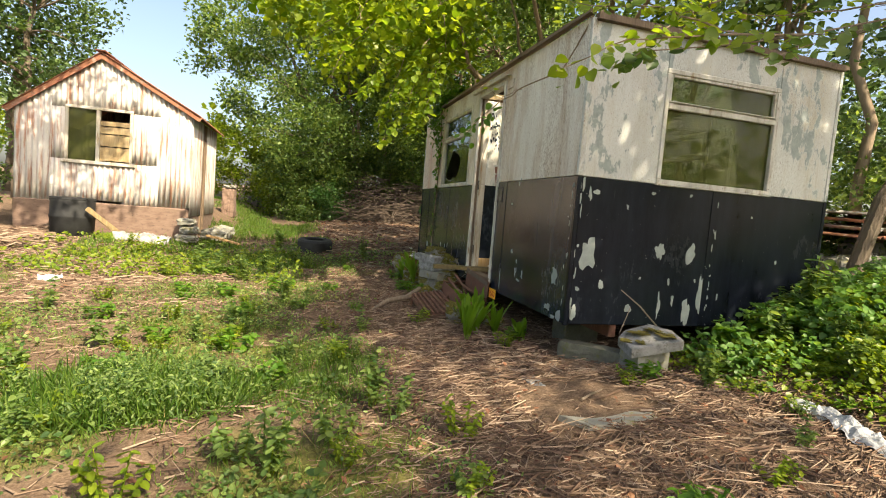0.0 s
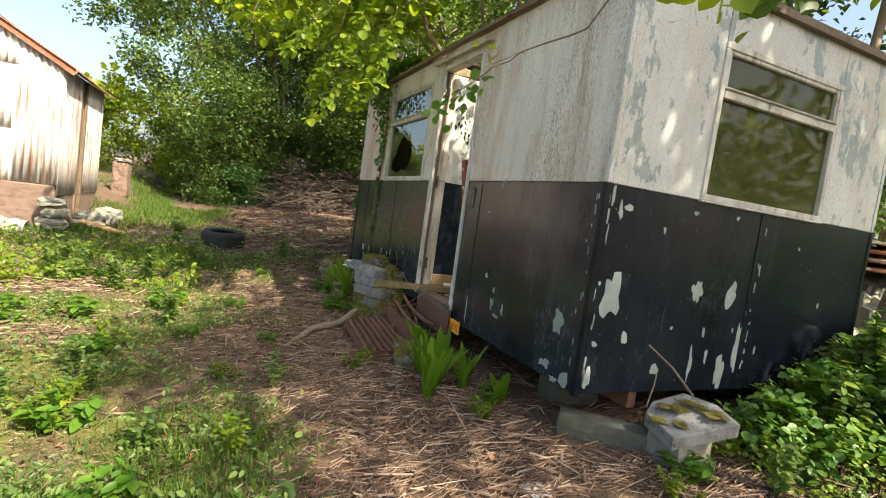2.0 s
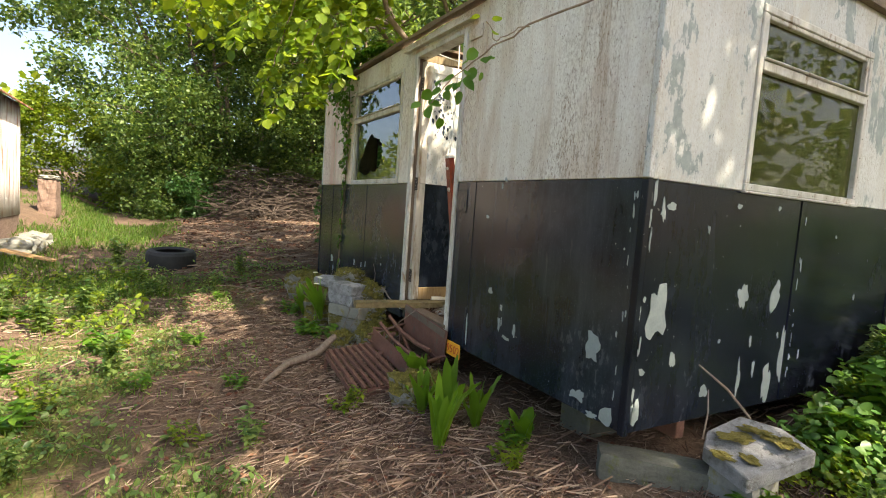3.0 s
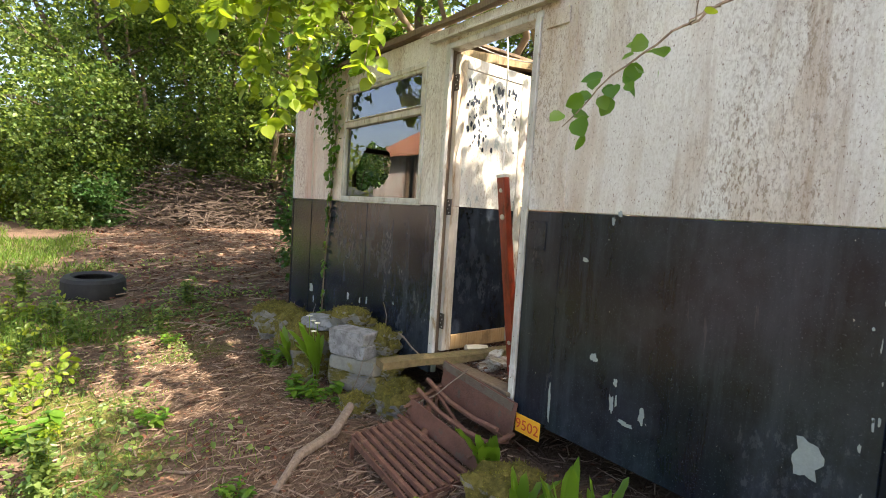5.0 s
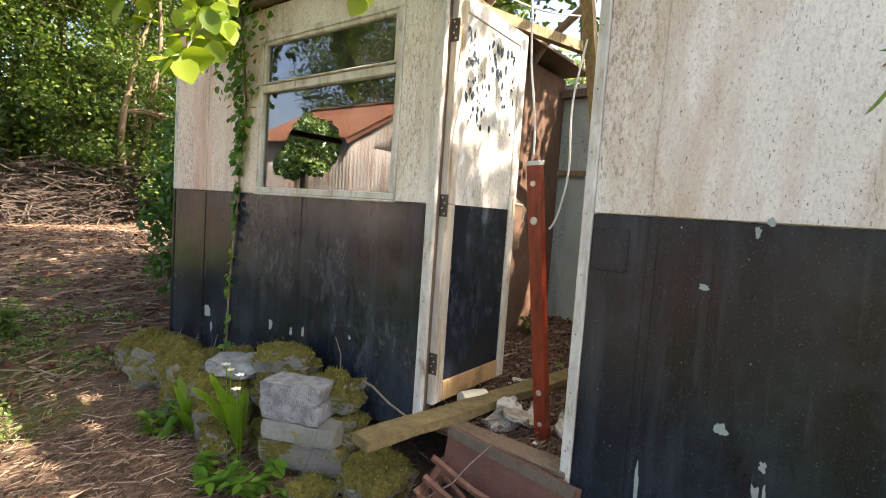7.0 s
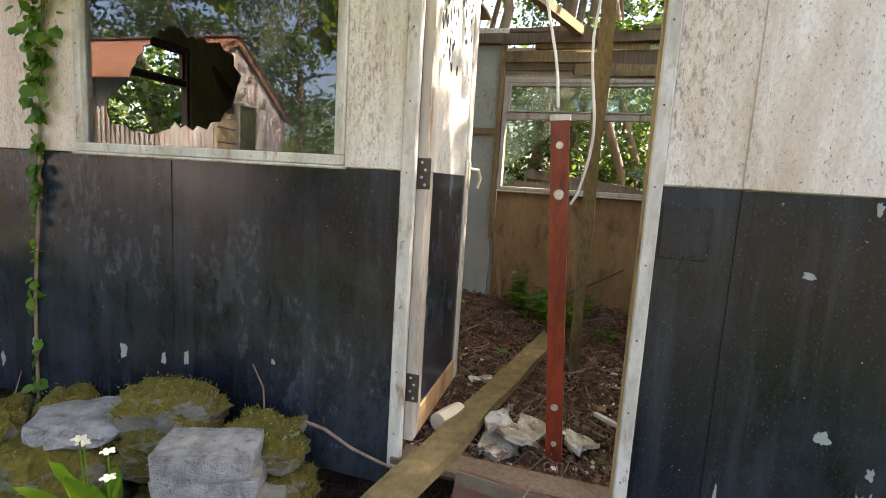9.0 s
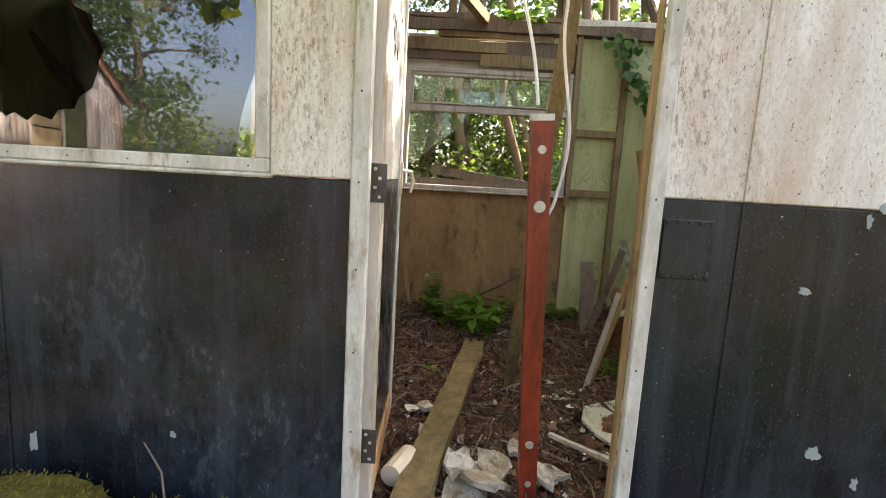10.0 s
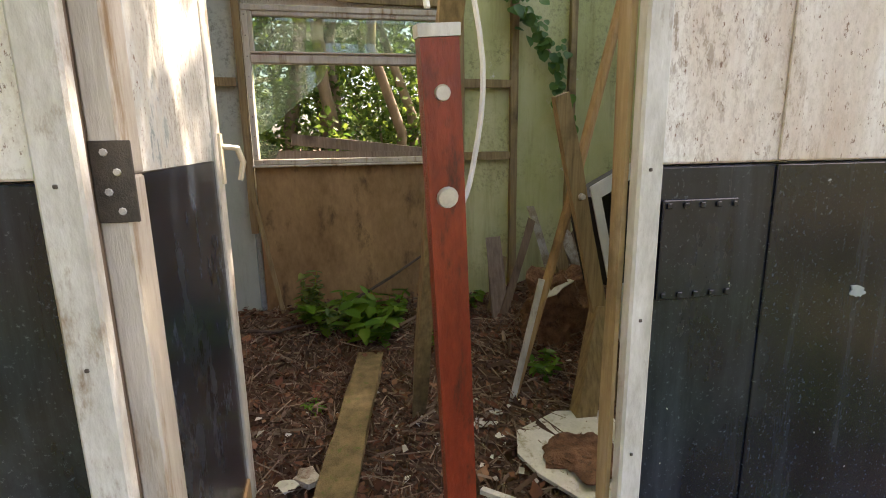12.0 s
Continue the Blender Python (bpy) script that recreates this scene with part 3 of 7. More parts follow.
for y0, y1 in ((5.03, 6.292), (6.300, 6.508), (7.284, 8.212), (8.220, 9.292), (9.300, 9.745)):
    facade_panel(y0, y1, BOT + 0.012 * math.sin(y0 * 5), BAND - 0.003, M["black_panel"])
WY0, WY1, WZ0, WZ1 = 7.49, 8.66, 1.44, 2.37
for y0, y1, z0, z1 in ((5.03, 6.292, BAND, TOP), (6.300, 6.508, BAND, TOP), (6.512, 7.280, 2.435, TOP), (7.284, WY0, BAND, TOP),
                       (WY0 + 0.003, WY1 - 0.003, WZ1, TOP), (WY1, 9.292, BAND, TOP), (9.300, 9.745, BAND, TOP)):
    facade_panel(y0, y1, z0, z1, M["white_far" if y0 > 8.5 else "white_panel"])
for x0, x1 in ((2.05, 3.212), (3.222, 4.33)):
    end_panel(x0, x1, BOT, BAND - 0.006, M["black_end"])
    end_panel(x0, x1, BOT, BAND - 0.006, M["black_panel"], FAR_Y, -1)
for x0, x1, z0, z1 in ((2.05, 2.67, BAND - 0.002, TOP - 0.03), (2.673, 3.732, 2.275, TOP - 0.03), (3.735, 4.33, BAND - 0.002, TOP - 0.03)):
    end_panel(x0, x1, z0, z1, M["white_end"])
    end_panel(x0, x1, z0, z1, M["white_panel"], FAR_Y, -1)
# strips over the joints and corners, with their rivets
for y in (6.296, 8.216, 9.296):
    for z0, z1, mat in ((BOT + 0.02, BAND - 0.004, M["black_panel"]), (BAND + 0.002, TOP - 0.01, M["white_panel"])):
        if not (y == 8.216 and z0 > 1):
            part("cover_strip", box(FX - 0.004, FX + 0.001, y - 0.016, y + 0.016, z0, z1, bevel=0.0015), mat, cabin)
part("cover_strip", box(3.198, 3.238, EY - 0.005, EY + 0.001, BOT + 0.01, BAND - 0.01, bevel=0.0015), M["black_end"], cabin)
for (cx, cy) in ((FX, EY), (BX - 0.024, EY), (FX, FAR_Y - 0.03), (BX - 0.024, FAR_Y - 0.03)):
    for z0, z1, mat in ((BOT - 0.01, BAND - 0.005, M["black_end"]), (BAND, TOP - 0.01, M["white_end"])):
        part("corner_trim", box(cx - 0.006, cx + 0.028, cy - 0.006, cy + 0.028, z0, z1, bevel=0.004), mat, cabin)
# back wall: outer skin round its window, then the lining inside
IY0, IY1, IZ0, IZ1 = 6.28, 7.41, 1.365, 2.165
for y0, y1, z0, z1 in ((5.03, IY0, BOT, TOP), (IY1, 9.74, BOT, TOP), (IY0, IY1, BOT, IZ0), (IY0, IY1, IZ1, 2.40)):
    part("back_panel", box(BX - 0.03, BX, y0 + 0.002, y1 - 0.002, z0, z1, bevel=0.003), M["white_panel"], cabin)
for y0, y1, z0, z1, mat, lab in ((5.62, 6.27, 0.42, 2.40, M["lining"], ""), (5.06, 5.585, 0.42, 2.3, M["lining"], ""), (7.43, 9.7, 0.42, 2.44, M["lining_grey"], ""),
                                 (6.275, 7.40, 0.42, IZ0 - 0.004, M["ply"], "water-stained brown plywood"), (6.28, 7.42, IZ1 + 0.06, 2.36, M["wood_dark"], "rotten boards above the window")):
    part("inner_lining", box(4.265, 4.29, y0, y1, z0, z1, bevel=0.003), mat, cabin, lab)
for y0, y1, z0, z1 in ((5.935, 5.975, 0.45, 2.42), (6.25, 6.285, 1.3, 2.42), (7.405, 7.44, 1.0, 2.42), (5.585, 5.622, 0.45, 2.40)):
    part("wall_stud", beam((4.245, (y0 + y1) / 2, z0), (4.245, (y0 + y1) / 2, z1), 0.036, y1 - y0, (0, 1, 0), 0.003, 0.006), M["wood"], cabin)
for y0, y1, z in ((5.98, 6.25, 1.79), (5.98, 6.25, 1.39), (7.45, 7.8, 1.79)):
    part("wall_rail", beam((4.245, y0, z), (4.245, y1, z), 0.03, 0.045, (0, 0, 1), 0.003, 0.005), M["wood"], cabin)
part("wall_plate", beam((4.24, 5.1, 2.43), (4.24, 9.6, 2.44), 0.06, 0.07, (0, 0, 1), 0.005, 0.014), M["wood_dark"], cabin)
for y0, y1, z in ((6.3, 6.92, 2.22), (6.75, 7.42, 2.31), (6.45, 7.2, 2.395)):
    part("rotten_board", beam((4.255, y0, z), (4.255, y1, z + 0.012), 0.02, 0.075, (0, 0, 1), 0.003, 0.012), M["wood"], cabin)
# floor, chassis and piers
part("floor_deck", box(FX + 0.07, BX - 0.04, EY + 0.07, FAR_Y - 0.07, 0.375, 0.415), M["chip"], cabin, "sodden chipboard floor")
for x in (2.45, 3.95):
    part("chassis_beam", box(x - 0.03, x + 0.03, EY + 0.03, FAR_Y - 0.03, 0.26, 0.372, bevel=0.004), M["rust"], cabin)
for x in (2.45, 3.95):
    for y in (5.55, 9.3):
        part("pier", box(x - 0.16, x + 0.16, y - 0.11, y + 0.11, ground_z(x, y) - 0.08, 0.258, bevel=0.01), M["shaded_mossy_stone"], cabin)
# roof edge, what is left of the roof, and its rafters
for a, b in (((2.0, 4.975, 2.56), (2.0, 9.80, 2.565)), ((4.37, 4.975, 2.53), (4.37, 9.8, 2.53))):
    part("roof_edge", beam(a, b, 0.055, 0.028, (0, 0, 1), 0.006, 0.008), M["wood_dark"], cabin)
for y in (4.99, 9.78):
    part("roof_edge", beam((2.04, y, 2.535), (4.34, y, 2.52), 0.06, 0.045, (0, 0, 1), 0.006, 0.008), M["wood_dark"], cabin)
# near edge assumed at y 7.55, extended to keep daylight out of the far room
part("roof_sheet", box(2.03, 4.34, 7.55, 9.75, 2.60, 2.625, bevel=0.004), M["wood_dark"], cabin, "sagging remnant of felted roof")
for y in (8.0, 8.6, 9.2):
    part("rafter", beam((2.06, y, 2.57), (4.33, y, 2.55), 0.045, 0.06, (0, 0, 1), 0.004, 0.006), M["wood"], cabin)
part("rafter", beam((2.05, 7.62, 2.50), (4.2, 6.9, 2.47), 0.05, 0.06, (0, 0, 1), 0.004, 0.012), M["wood"], cabin, "split grey-brown rafter")


def pane_with_hole(u0, u1, v0, v1, cu, cv, radii, place):
    """A pane whose broken hole has the given radii round (cu, cv)."""
    bm = bmesh.new()
    n = 48
    outer, inner = [], []
    for i in range(n):
        a = 2 * math.pi * i / n
        c, s = math.cos(a), math.sin(a)
        t = min(((u1 - cu) / c if c > 1e-6 else (u0 - cu) / c if c < -1e-6 else 1e9), ((v1 - cv) / s if s > 1e-6 else (v0 - cv) / s if s < -1e-6 else 1e9))
        k = i / n * len(radii)
        r = radii[int(k) % len(radii)] * (1 - k % 1) + radii[(int(k) + 1) % len(radii)] * (k % 1)
        r = min(r * (1 + 0.05 * math.sin(i * 2.9)), t * 0.97)
        outer.append((cu + c * t, cv + s * t))
        inner.append((cu + c * r, cv + s * r))
    # the true corners of the pane
    for u, v in ((u0, v0), (u0, v1), (u1, v0), (u1, v1)):
        j = min(range(n), key=lambda q: (outer[q][0] - u) ** 2 + (outer[q][1] - v) ** 2)
        outer[j] = (u, v)
    for d in (0.0, 0.004):
        o = [bm.verts.new(place(u, v, d)) for u, v in outer]
        q = [bm.verts.new(place(u, v, d)) for u, v in inner]
        for i in range(n):
            f = (o[i], o[(i + 1) % n], q[(i + 1) % n], q[i])
            bm.faces.new(f if d else f[::-1])
        if d:
            for i in range(n):
                bm.faces.new((q[i], q[(i + 1) % n], prev[(i + 1) % n], prev[i]))
        prev = q
    return bm


def window(name, u0, u1, v0, v1, vt, place, flip, mat_frame, fw=0.035, label=""):
    """A window of frame bars about a transom: place(u, v, d) gives the point at depth d inwards. Returns its frame part."""
    def bar(a0, a1, b0, b1, d0, d1):
        bm = bmesh.new()
        p, q = place(a0, b0, d0), place(a1, b1, d1)
        add_box(bm, min(p[0], q[0]), max(p[0], q[0]), min(p[1], q[1]), max(p[1], q[1]), min(p[2], q[2]), max(p[2], q[2]), None, 0.004)
        return bm
    w = part("window", bar(u0, u1, v0, v0 + fw, -0.012, 0.05), mat_frame, cabin, label)
    part("frame_bar", bar(u0, u1, v1 - fw, v1, -0.012, 0.05), mat_frame, w)
    part("frame_bar", bar(u0, u0 + fw, v0 + fw, v1 - fw, -0.011, 0.05), mat_frame, w)
    part("frame_bar", bar(u1 - fw, u1, v0 + fw, v1 - fw, -0.011, 0.05), mat_frame, w)
    part("transom", bar(u0 + fw, u1 - fw, vt - 0.022, vt + 0.022, -0.014, 0.045), mat_frame, w)
    part("drip_bar", bar(u0 + fw, u1 - fw, vt + 0.024, vt + 0.034, -0.026, 0.01), mat_frame, w)
    part("sill", bar(u0 - 0.008, u1 + 0.008, v0 - 0.012, v0 - 0.001, -0.024, 0.03), mat_frame, w)
    # the sash round the upper light, and screw heads along the frame
    for a0, a1, b0, b1 in ((u0 + fw, u0 + fw + 0.022, vt + 0.036, v1 - fw), (u1 - fw - 0.022, u1 - fw, vt + 0.036, v1 - fw), (u0 + fw + 0.022, u1 - fw - 0.022, v1 - fw - 0.022, v1 - fw)):
        part("sash_bar", bar(a0, a1, b0, b1, -0.006, 0.03), mat_frame, w)
    k = 8
    for i in range(k):
        u = u0 + 0.05 + (u1 - u0 - 0.1) * i / (k - 1)
        part("screw", bar(u - 0.004, u + 0.004, v0 + 0.012, v0 + 0.020, -0.015, -0.005), M["hinge"], w)
        v = v0 + 0.05 + (v1 - v0 - 0.1) * i / (k - 1)
        part("screw", bar(u1 - 0.02, u1 - 0.012, v - 0.004, v + 0.004, -0.015, -0.005), M["hinge"], w)
    return w


def glaze(w, u0, u1, v0, v1, place, mat, name="pane"):
    p, q = place(u0, v0, 0.016), place(u1, v1, 0.020)
    ob = part(name, box(p[0], q[0], p[1], q[1], p[2], q[2]), mat, w)
    ob.visible_shadow = False
    return ob


face_at = lambda u, v, d: Vector((FX + d, u, v))
end_at = lambda u, v, d: Vector((u, EY + d, v))
back_at = lambda u, v, d: Vector((4.25 + d, u, v))
far_at = lambda u, v, d: Vector((u, FAR_Y - d, v))
w1 = window("window", WY0, WY1, WZ0, WZ1, 2.057, face_at, 1, M["trim"], label="grey-white framed window with a broken lower pane")
glaze(w1, WY0 + 0.05, WY1 - 0.05, 2.085, WZ1 - 0.05, face_at, M["glass"])
shard = lambda u, v, d: Vector((FX + 0.016 + d, u, v))
# a round bite with a notch that tapers to points on the far side below
hole = [0.21, 0.18, 0.165, 0.17, 0.175, 0.15, 0.175, 0.245, 0.285, 0.27, 0.24, 0.20, 0.17, 0.225, 0.28, 0.37]
broken = part("broken_pane", pane_with_hole(WY0 + 0.03, WY1 - 0.03, WZ0 + 0.03, 2.04, 8.20, 1.73, hole, shard), M["glass"], w1, "pane with a large jagged hole")
broken.visible_shadow = False
w2 = window("window", 2.665, 3.738, 1.435, 2.277, 2.01, end_at, 1, M["trim"], label="end window with an olive reflection tinted into its panes")
glaze(w2, 2.715, 3.688, 2.04, 2.225, end_at, M["glass_green"])
glaze(w2, 2.70, 3.70, 1.47, 1.99, end_at, M["glass_green"])
w3 = window("window", IY0 + 0.01, IY1 - 0.01, IZ0, IZ1, 1.905, back_at, -1, M["worn_trim"], 0.03, "pale back window with most of its lower pane gone")
glaze(w3, IY0 + 0.06, IY1 - 0.06, 1.94, IZ1 - 0.05, back_at, M["glass_back"])
for pts in ([(7.37, 1.88), (7.37, 1.52), (7.30, 1.56), (7.16, 1.68), (7.02, 1.80), (6.98, 1.88)], [(6.32, 1.42), (6.32, 1.66), (6.38, 1.60), (6.52, 1.53), (6.40, 1.47)], [(7.37, 1.5), (7.37, 1.40), (7.29, 1.40), (7.26, 1.46)]):
    bm = bmesh.new()
    f = bm.faces.new([bm.verts.new((4.268, y, z)) for y, z in pts])
    for v in bmesh.ops.extrude_face_region(bm, geom=[f])["geom"]:
        if isinstance(v, bmesh.types.BMVert):
            v.co.x += 0.004
    shards = part("glass_shard", bm, M["glass_back"], w3, "jagged remnant of the lower pane")
    shards.visible_shadow = False
w4 = window("window", 2.665, 3.738, 1.435, 2.277, 2.01, far_at, 1, M["wood_dark"], label="far end window with no glass")

# door frame, leaf, hinges and handle
for y0, y1, mat in ((6.508, 6.547, M["trim"]), (7.236, 7.284, M["trim"])):
    part("door_trim", box(FX - 0.014, FX + 0.012, y0, y1, BOT + 0.06, 2.43, bevel=0.004), mat, cabin, "peeling white door trim")
part("jamb", beam((FX + 0.030, 6.550, 0.42), (FX + 0.030, 6.550, 2.43), 0.03, 0.008, (0, 1, 0), 0.003, 0.003), M["bare_trim"], cabin, "bare yellowed jamb")
# hinge-side jamb takes a dark colour in place of the shadowed gap
part("jamb", beam((FX + 0.045, 7.262, 0.42), (FX + 0.045, 7.262, 2.43), 0.06, 0.03, (0, 1, 0), 0.003, 0.003), M["wood_dark"], cabin, "jamb coloured dark to stand for the shaded gap")
part("door_head", box(FX - 0.012, FX + 0.08, 6.50, 7.29, 2.395, 2.433, bevel=0.004), M["trim"], cabin)
part("head_flashing", beam((FX - 0.03, 6.40, 2.455), (FX - 0.03, 7.42, 2.462), 0.04, 0.010, (0, 0, 1), 0.002, 0.003), M["worn_trim"], cabin)
part("door_sill", box(FX - 0.02, FX + 0.09, 6.52, 7.27, 0.44, 0.468, bevel=0.005), M["wood_dark"], cabin, "rotten timber sill")
LEN, D0, D1 = 0.66, 0.505, 2.375
dm = pose(2.062, 7.212, 0, 0, 0, 2.0)               # leaf runs inwards along local x; its outer face looks to -y
leaf_door = part("door", box(0.075, LEN - 0.075, 0.006, 0.022, D0 + 0.10, BAND, dm), M["black_panel"], cabin, "open door leaf, white above black, flaked at the top")
part("upper_panel", box(0.075, LEN - 0.075, 0.006, 0.022, BAND + 0.002, D1 - 0.075, dm), M["white_end"], leaf_door)
for x0, x1, z0, z1, mat in ((0.0, 0.074, D0, BAND, M["worn_trim"]), (0.0, 0.074, BAND + 0.002, D1, M["worn_trim"]), (LEN - 0.074, LEN, D0, D1, M["trim"]), (0.075, LEN - 0.075, D0, D0 + 0.098, M["wood_pale"]), (0.075, LEN - 0.075, D1 - 0.073, D1, M["trim"])):
    part("door_rail", box(x0, x1, 0.0, 0.036, z0, z1, dm, 0.003), mat, leaf_door)
for z in (0.70, 1.43, 2.20):
    part("hinge", box(-0.004, 0.0, -0.012, 0.034, z - 0.05, z + 0.05, dm, 0.001), M["hinge"], leaf_door, "dark steel hinge")
    for k in range(4):
        c = dm @ Vector((-0.0045, 0.006 + 0.012 * (k % 2), z - 0.036 + 0.024 * k))
        part("screw", tube([c, c + Vector((-0.002, 0, 0))], [0.005, 0.004], 8), M["bolt"], leaf_door)
hb = bmesh.new()
add_tube(hb, [dm @ Vector((LEN - 0.02, -0.002, 1.47)), dm @ Vector((LEN + 0.01, -0.035, 1.465)), dm @ Vector((LEN + 0.02, -0.045, 1.43)), dm @ Vector((LEN + 0.016, -0.035, 1.385))], [0.007, 0.008, 0.008, 0.006], 8)
add_box(hb, LEN - 0.04, LEN - 0.008, -0.006, 0.0, 1.38, 1.50, dm)
part("handle", hb, M["handle"], leaf_door, "cream hooked handle")
# flaked patches of white and black on the upper door panel
fb = bmesh.new()
for i in range(330):
    u, z = 0.09 + rnd.random() * 0.46, 1.80 + rnd.random() ** 0.7 * 0.44
    if noise.noise((u * 7, z * 5, 2.0)) < -0.18:
        continue
    r = 0.002 + 0.013 * rnd.random() ** 3
    vs = [fb.verts.new(dm @ Vector((u + math.cos(a) * r * (0.6 + 0.6 * rnd.random()), 0.0045, z + math.sin(a) * r * (0.8 + 1.5 * rnd.random())))) for a in (k * math.pi / 3.5 for k in range(7))]
    fb.faces.new(vs)
part("scarred_paint", fb, M["black_panel"], leaf_door, "dark scars where white paint has flaked")["kind"] = "stuff"


def flake(parent, place, u, v, su, sv, seed, mat=None):
    """A bare patch with a ragged outline, a hair proud of the paint."""
    r = random.Random(seed)
    bm = bmesh.new()
    top, low = [], []
    n = 20
    for k in range(n):
        a = 2 * math.pi * k / n
        d = Vector((math.cos(a), math.sin(a), seed * 1.7))
        q = 0.92 + 0.55 * noise.noise(d * 1.1) + 0.40 * noise.noise(d * 3.1) + r.uniform(-0.07, 0.07)
        q *= 1 / max(abs(d.x), abs(d.y)) ** 0.5
        q *= 0.86
        top.append(bm.verts.new(place(u + d.x * su * q, v + d.y * sv * q, -0.0022)))
        low.append(bm.verts.new(place(u + d.x * su * q, v + d.y * sv * q, 0.002)))
    bm.faces.new(top)
    for k in range(n):
        bm.faces.new((top[k], top[(k + 1) % n], low[(k + 1) % n], low[k]))
    bmesh.ops.recalc_face_normals(bm, faces=bm.faces[:])
    part("bare_patch", bm, mat or M["flake"], parent)


for i, (u, v, su, sv) in enumerate([(5.21, .68, .05, .07), (5.93, .61, .012, .05), (5.86, .55, .04, .012), (5.79, .61, .015, .04), (5.275, .435, .05, .035), (5.10, .405, .045, .05), (5.18, .375, .04, .018),
                                    (6.272, .50, .010, .11), (6.04, .79, .022, .022), (5.92, .71, .012, .02), (5.91, .63, .006, .03), (9.21, .6, .05, .05), (8.93, .6, .04, .04), (8.45, .65, .02, .03), (8.25, .65, .013, .025), (8.14, .67, .012, .03),
                                    (6.0, 1.405, .010, .022), (9.15, .5, .015, .04), (6.13, 1.22, .018, .012), (7.75, .72, .008, .012), (7.98, .52, .012, .02), (5.97, 1.44, .012, .016)]):
    flake(cabin, face_at, u, v, su, sv, i)
for i, (u, v, su, sv) in enumerate([(2.155, .90, .07, .12), (2.77, .93, .05, .075), (3.05, .93, .05, .09), (2.29, .66, .025, .035), (2.13, 1.31, .015, .05), (2.18, 1.33, .035, .02), (2.54, .49, .035, .03), (2.81, .53, .018, .10), (3.07, .46, .045, .12),
                                    (3.185, .62, .03, .16), (2.88, .70, .012, .035), (2.93, .56, .012, .05), (3.12, .72, .01, .02), (3.35, .6, .01, .03), (2.45, 1.24, .012, .02), (3.6, 1.25, .01, .012), (2.62, .72, .012, .012), (3.9, .9, .01, .02), (2.66, 1.36, .02, .014), (3.0, 1.37, .014, .014), (2.1, .62, .02, .02), (2.08, .46, .025, .07)]):
    flake(cabin, end_at, u, v, su, sv, 50 + i)
rc = random.Random(77)
for i in range(13):
    flake(cabin, end_at, 2.045 + rc.random() * 0.03, 0.42 + rc.random() * 0.98, 0.004 + 0.008 * rc.random(), 0.01 + 0.05 * rc.random() ** 2, 200 + i)
    flake(cabin, face_at, 5.04 + rc.random() * 0.05, 0.40 + rc.random() * 0.98, 0.002 + 0.004 * rc.random(), 0.008 + 0.03 * rc.random() ** 2, 230 + i)
    flake(cabin, end_at, 3.245 + rc.random() * 0.02, 0.42 + rc.random() * 0.9, 0.003 + 0.006 * rc.random(), 0.01 + 0.04 * rc.random() ** 2, 260 + i)
# assumed wall: blocks light, and its dark chipboard colour stands for the unlit interior
part("partition", box(2.085, 4.255, 7.735, 7.76, 0.42, 2.56), M["chip"], cabin, "assumed inner wall, added dark to keep light out of the far room")
# riveted patch plate beside the door, vent plate by the lintel, nails down the trims
pp = part("patch_plate", box(FX - 0.006, FX - 0.001, 6.375, 6.50, 1.235, 1.385, bevel=0.0015), M["black_panel"], cabin, "black riveted repair plate")
for k in range(5):
    for (y, z) in ((6.383 + k * 0.027, 1.243), (6.383 + k * 0.027, 1.377)):
        part("rivet", box(FX - 0.010, FX - 0.0055, y - 0.004, y + 0.004, z - 0.004, z + 0.004, bevel=0.001), M["black_panel"], pp)
part("vent_plate", box(FX - 0.012, FX - 0.001, 6.33, 6.47, 2.33, 2.41, bevel=0.003), M["white_panel"], cabin)
for k in range(9):
    z = 0.55 + k * 0.22
    for y in (6.53, 7.262):
        part("nail_head", box(FX - 0.0165, FX - 0.0135, y - 0.0025, y + 0.0025, z - 0.0025, z + 0.0025, bevel=0.001), M["hinge"], cabin)

# the number plate at the foot of the wall
np_ = thing("number_plate", "small orange plate with red figures on the black wall", "number plate", at=(FX - 0.01, 6.38, 0.30))
part("plate_sheet", box(FX - 0.022, FX - 0.016, 6.30, 6.465, 0.29, 0.385, bevel=0.002), M["plate"], np_)
for i, ch in enumerate("9502"):
    cu = bpy.data.curves.new("digit", "FONT")
    cu.body, cu.size, cu.extrude, cu.align_x = ch, 0.075, 0.0008, "CENTER"
    tmp = new("digit", cu)
    dg = bpy.context.evaluated_depsgraph_get()
    me = bpy.data.meshes.new_from_object(tmp.evaluated_get(dg))
    bpy.data.objects.remove(tmp)
    me.transform(Matrix.Translation((FX - 0.0235, 6.443 - i * 0.040, 0.312)) @ Matrix(((0, 0, -1, 0), (-1, 0, 0, 0), (0, 1, 0, 0), (0, 0, 0, 1))))
    d = new("digit", me)
    put(d, M["plate_red"])
    d.parent = np_
    d.matrix_parent_inverse = world_of(np_).inverted()


# ---- the tin shed ----
M["plinth"] = mat_simple("dark_brown_brick", (0.12, 0.075, 0.055), (0.25, 0.17, 0.13), 7, 0.9, 0.6, (1, 1, 2.5), (0.07, 0.05, 0.04))
SY, SX0, SX1, SPX = 12.3, -4.66, -1.88, -3.36
SE0, SE1, SP = 2.32, 2.55, 3.38
shed = thing("tin_shed", "rusting corrugated tin shed with a pitched roof", "shed", at=(-3.27, 13.7, 0.15))


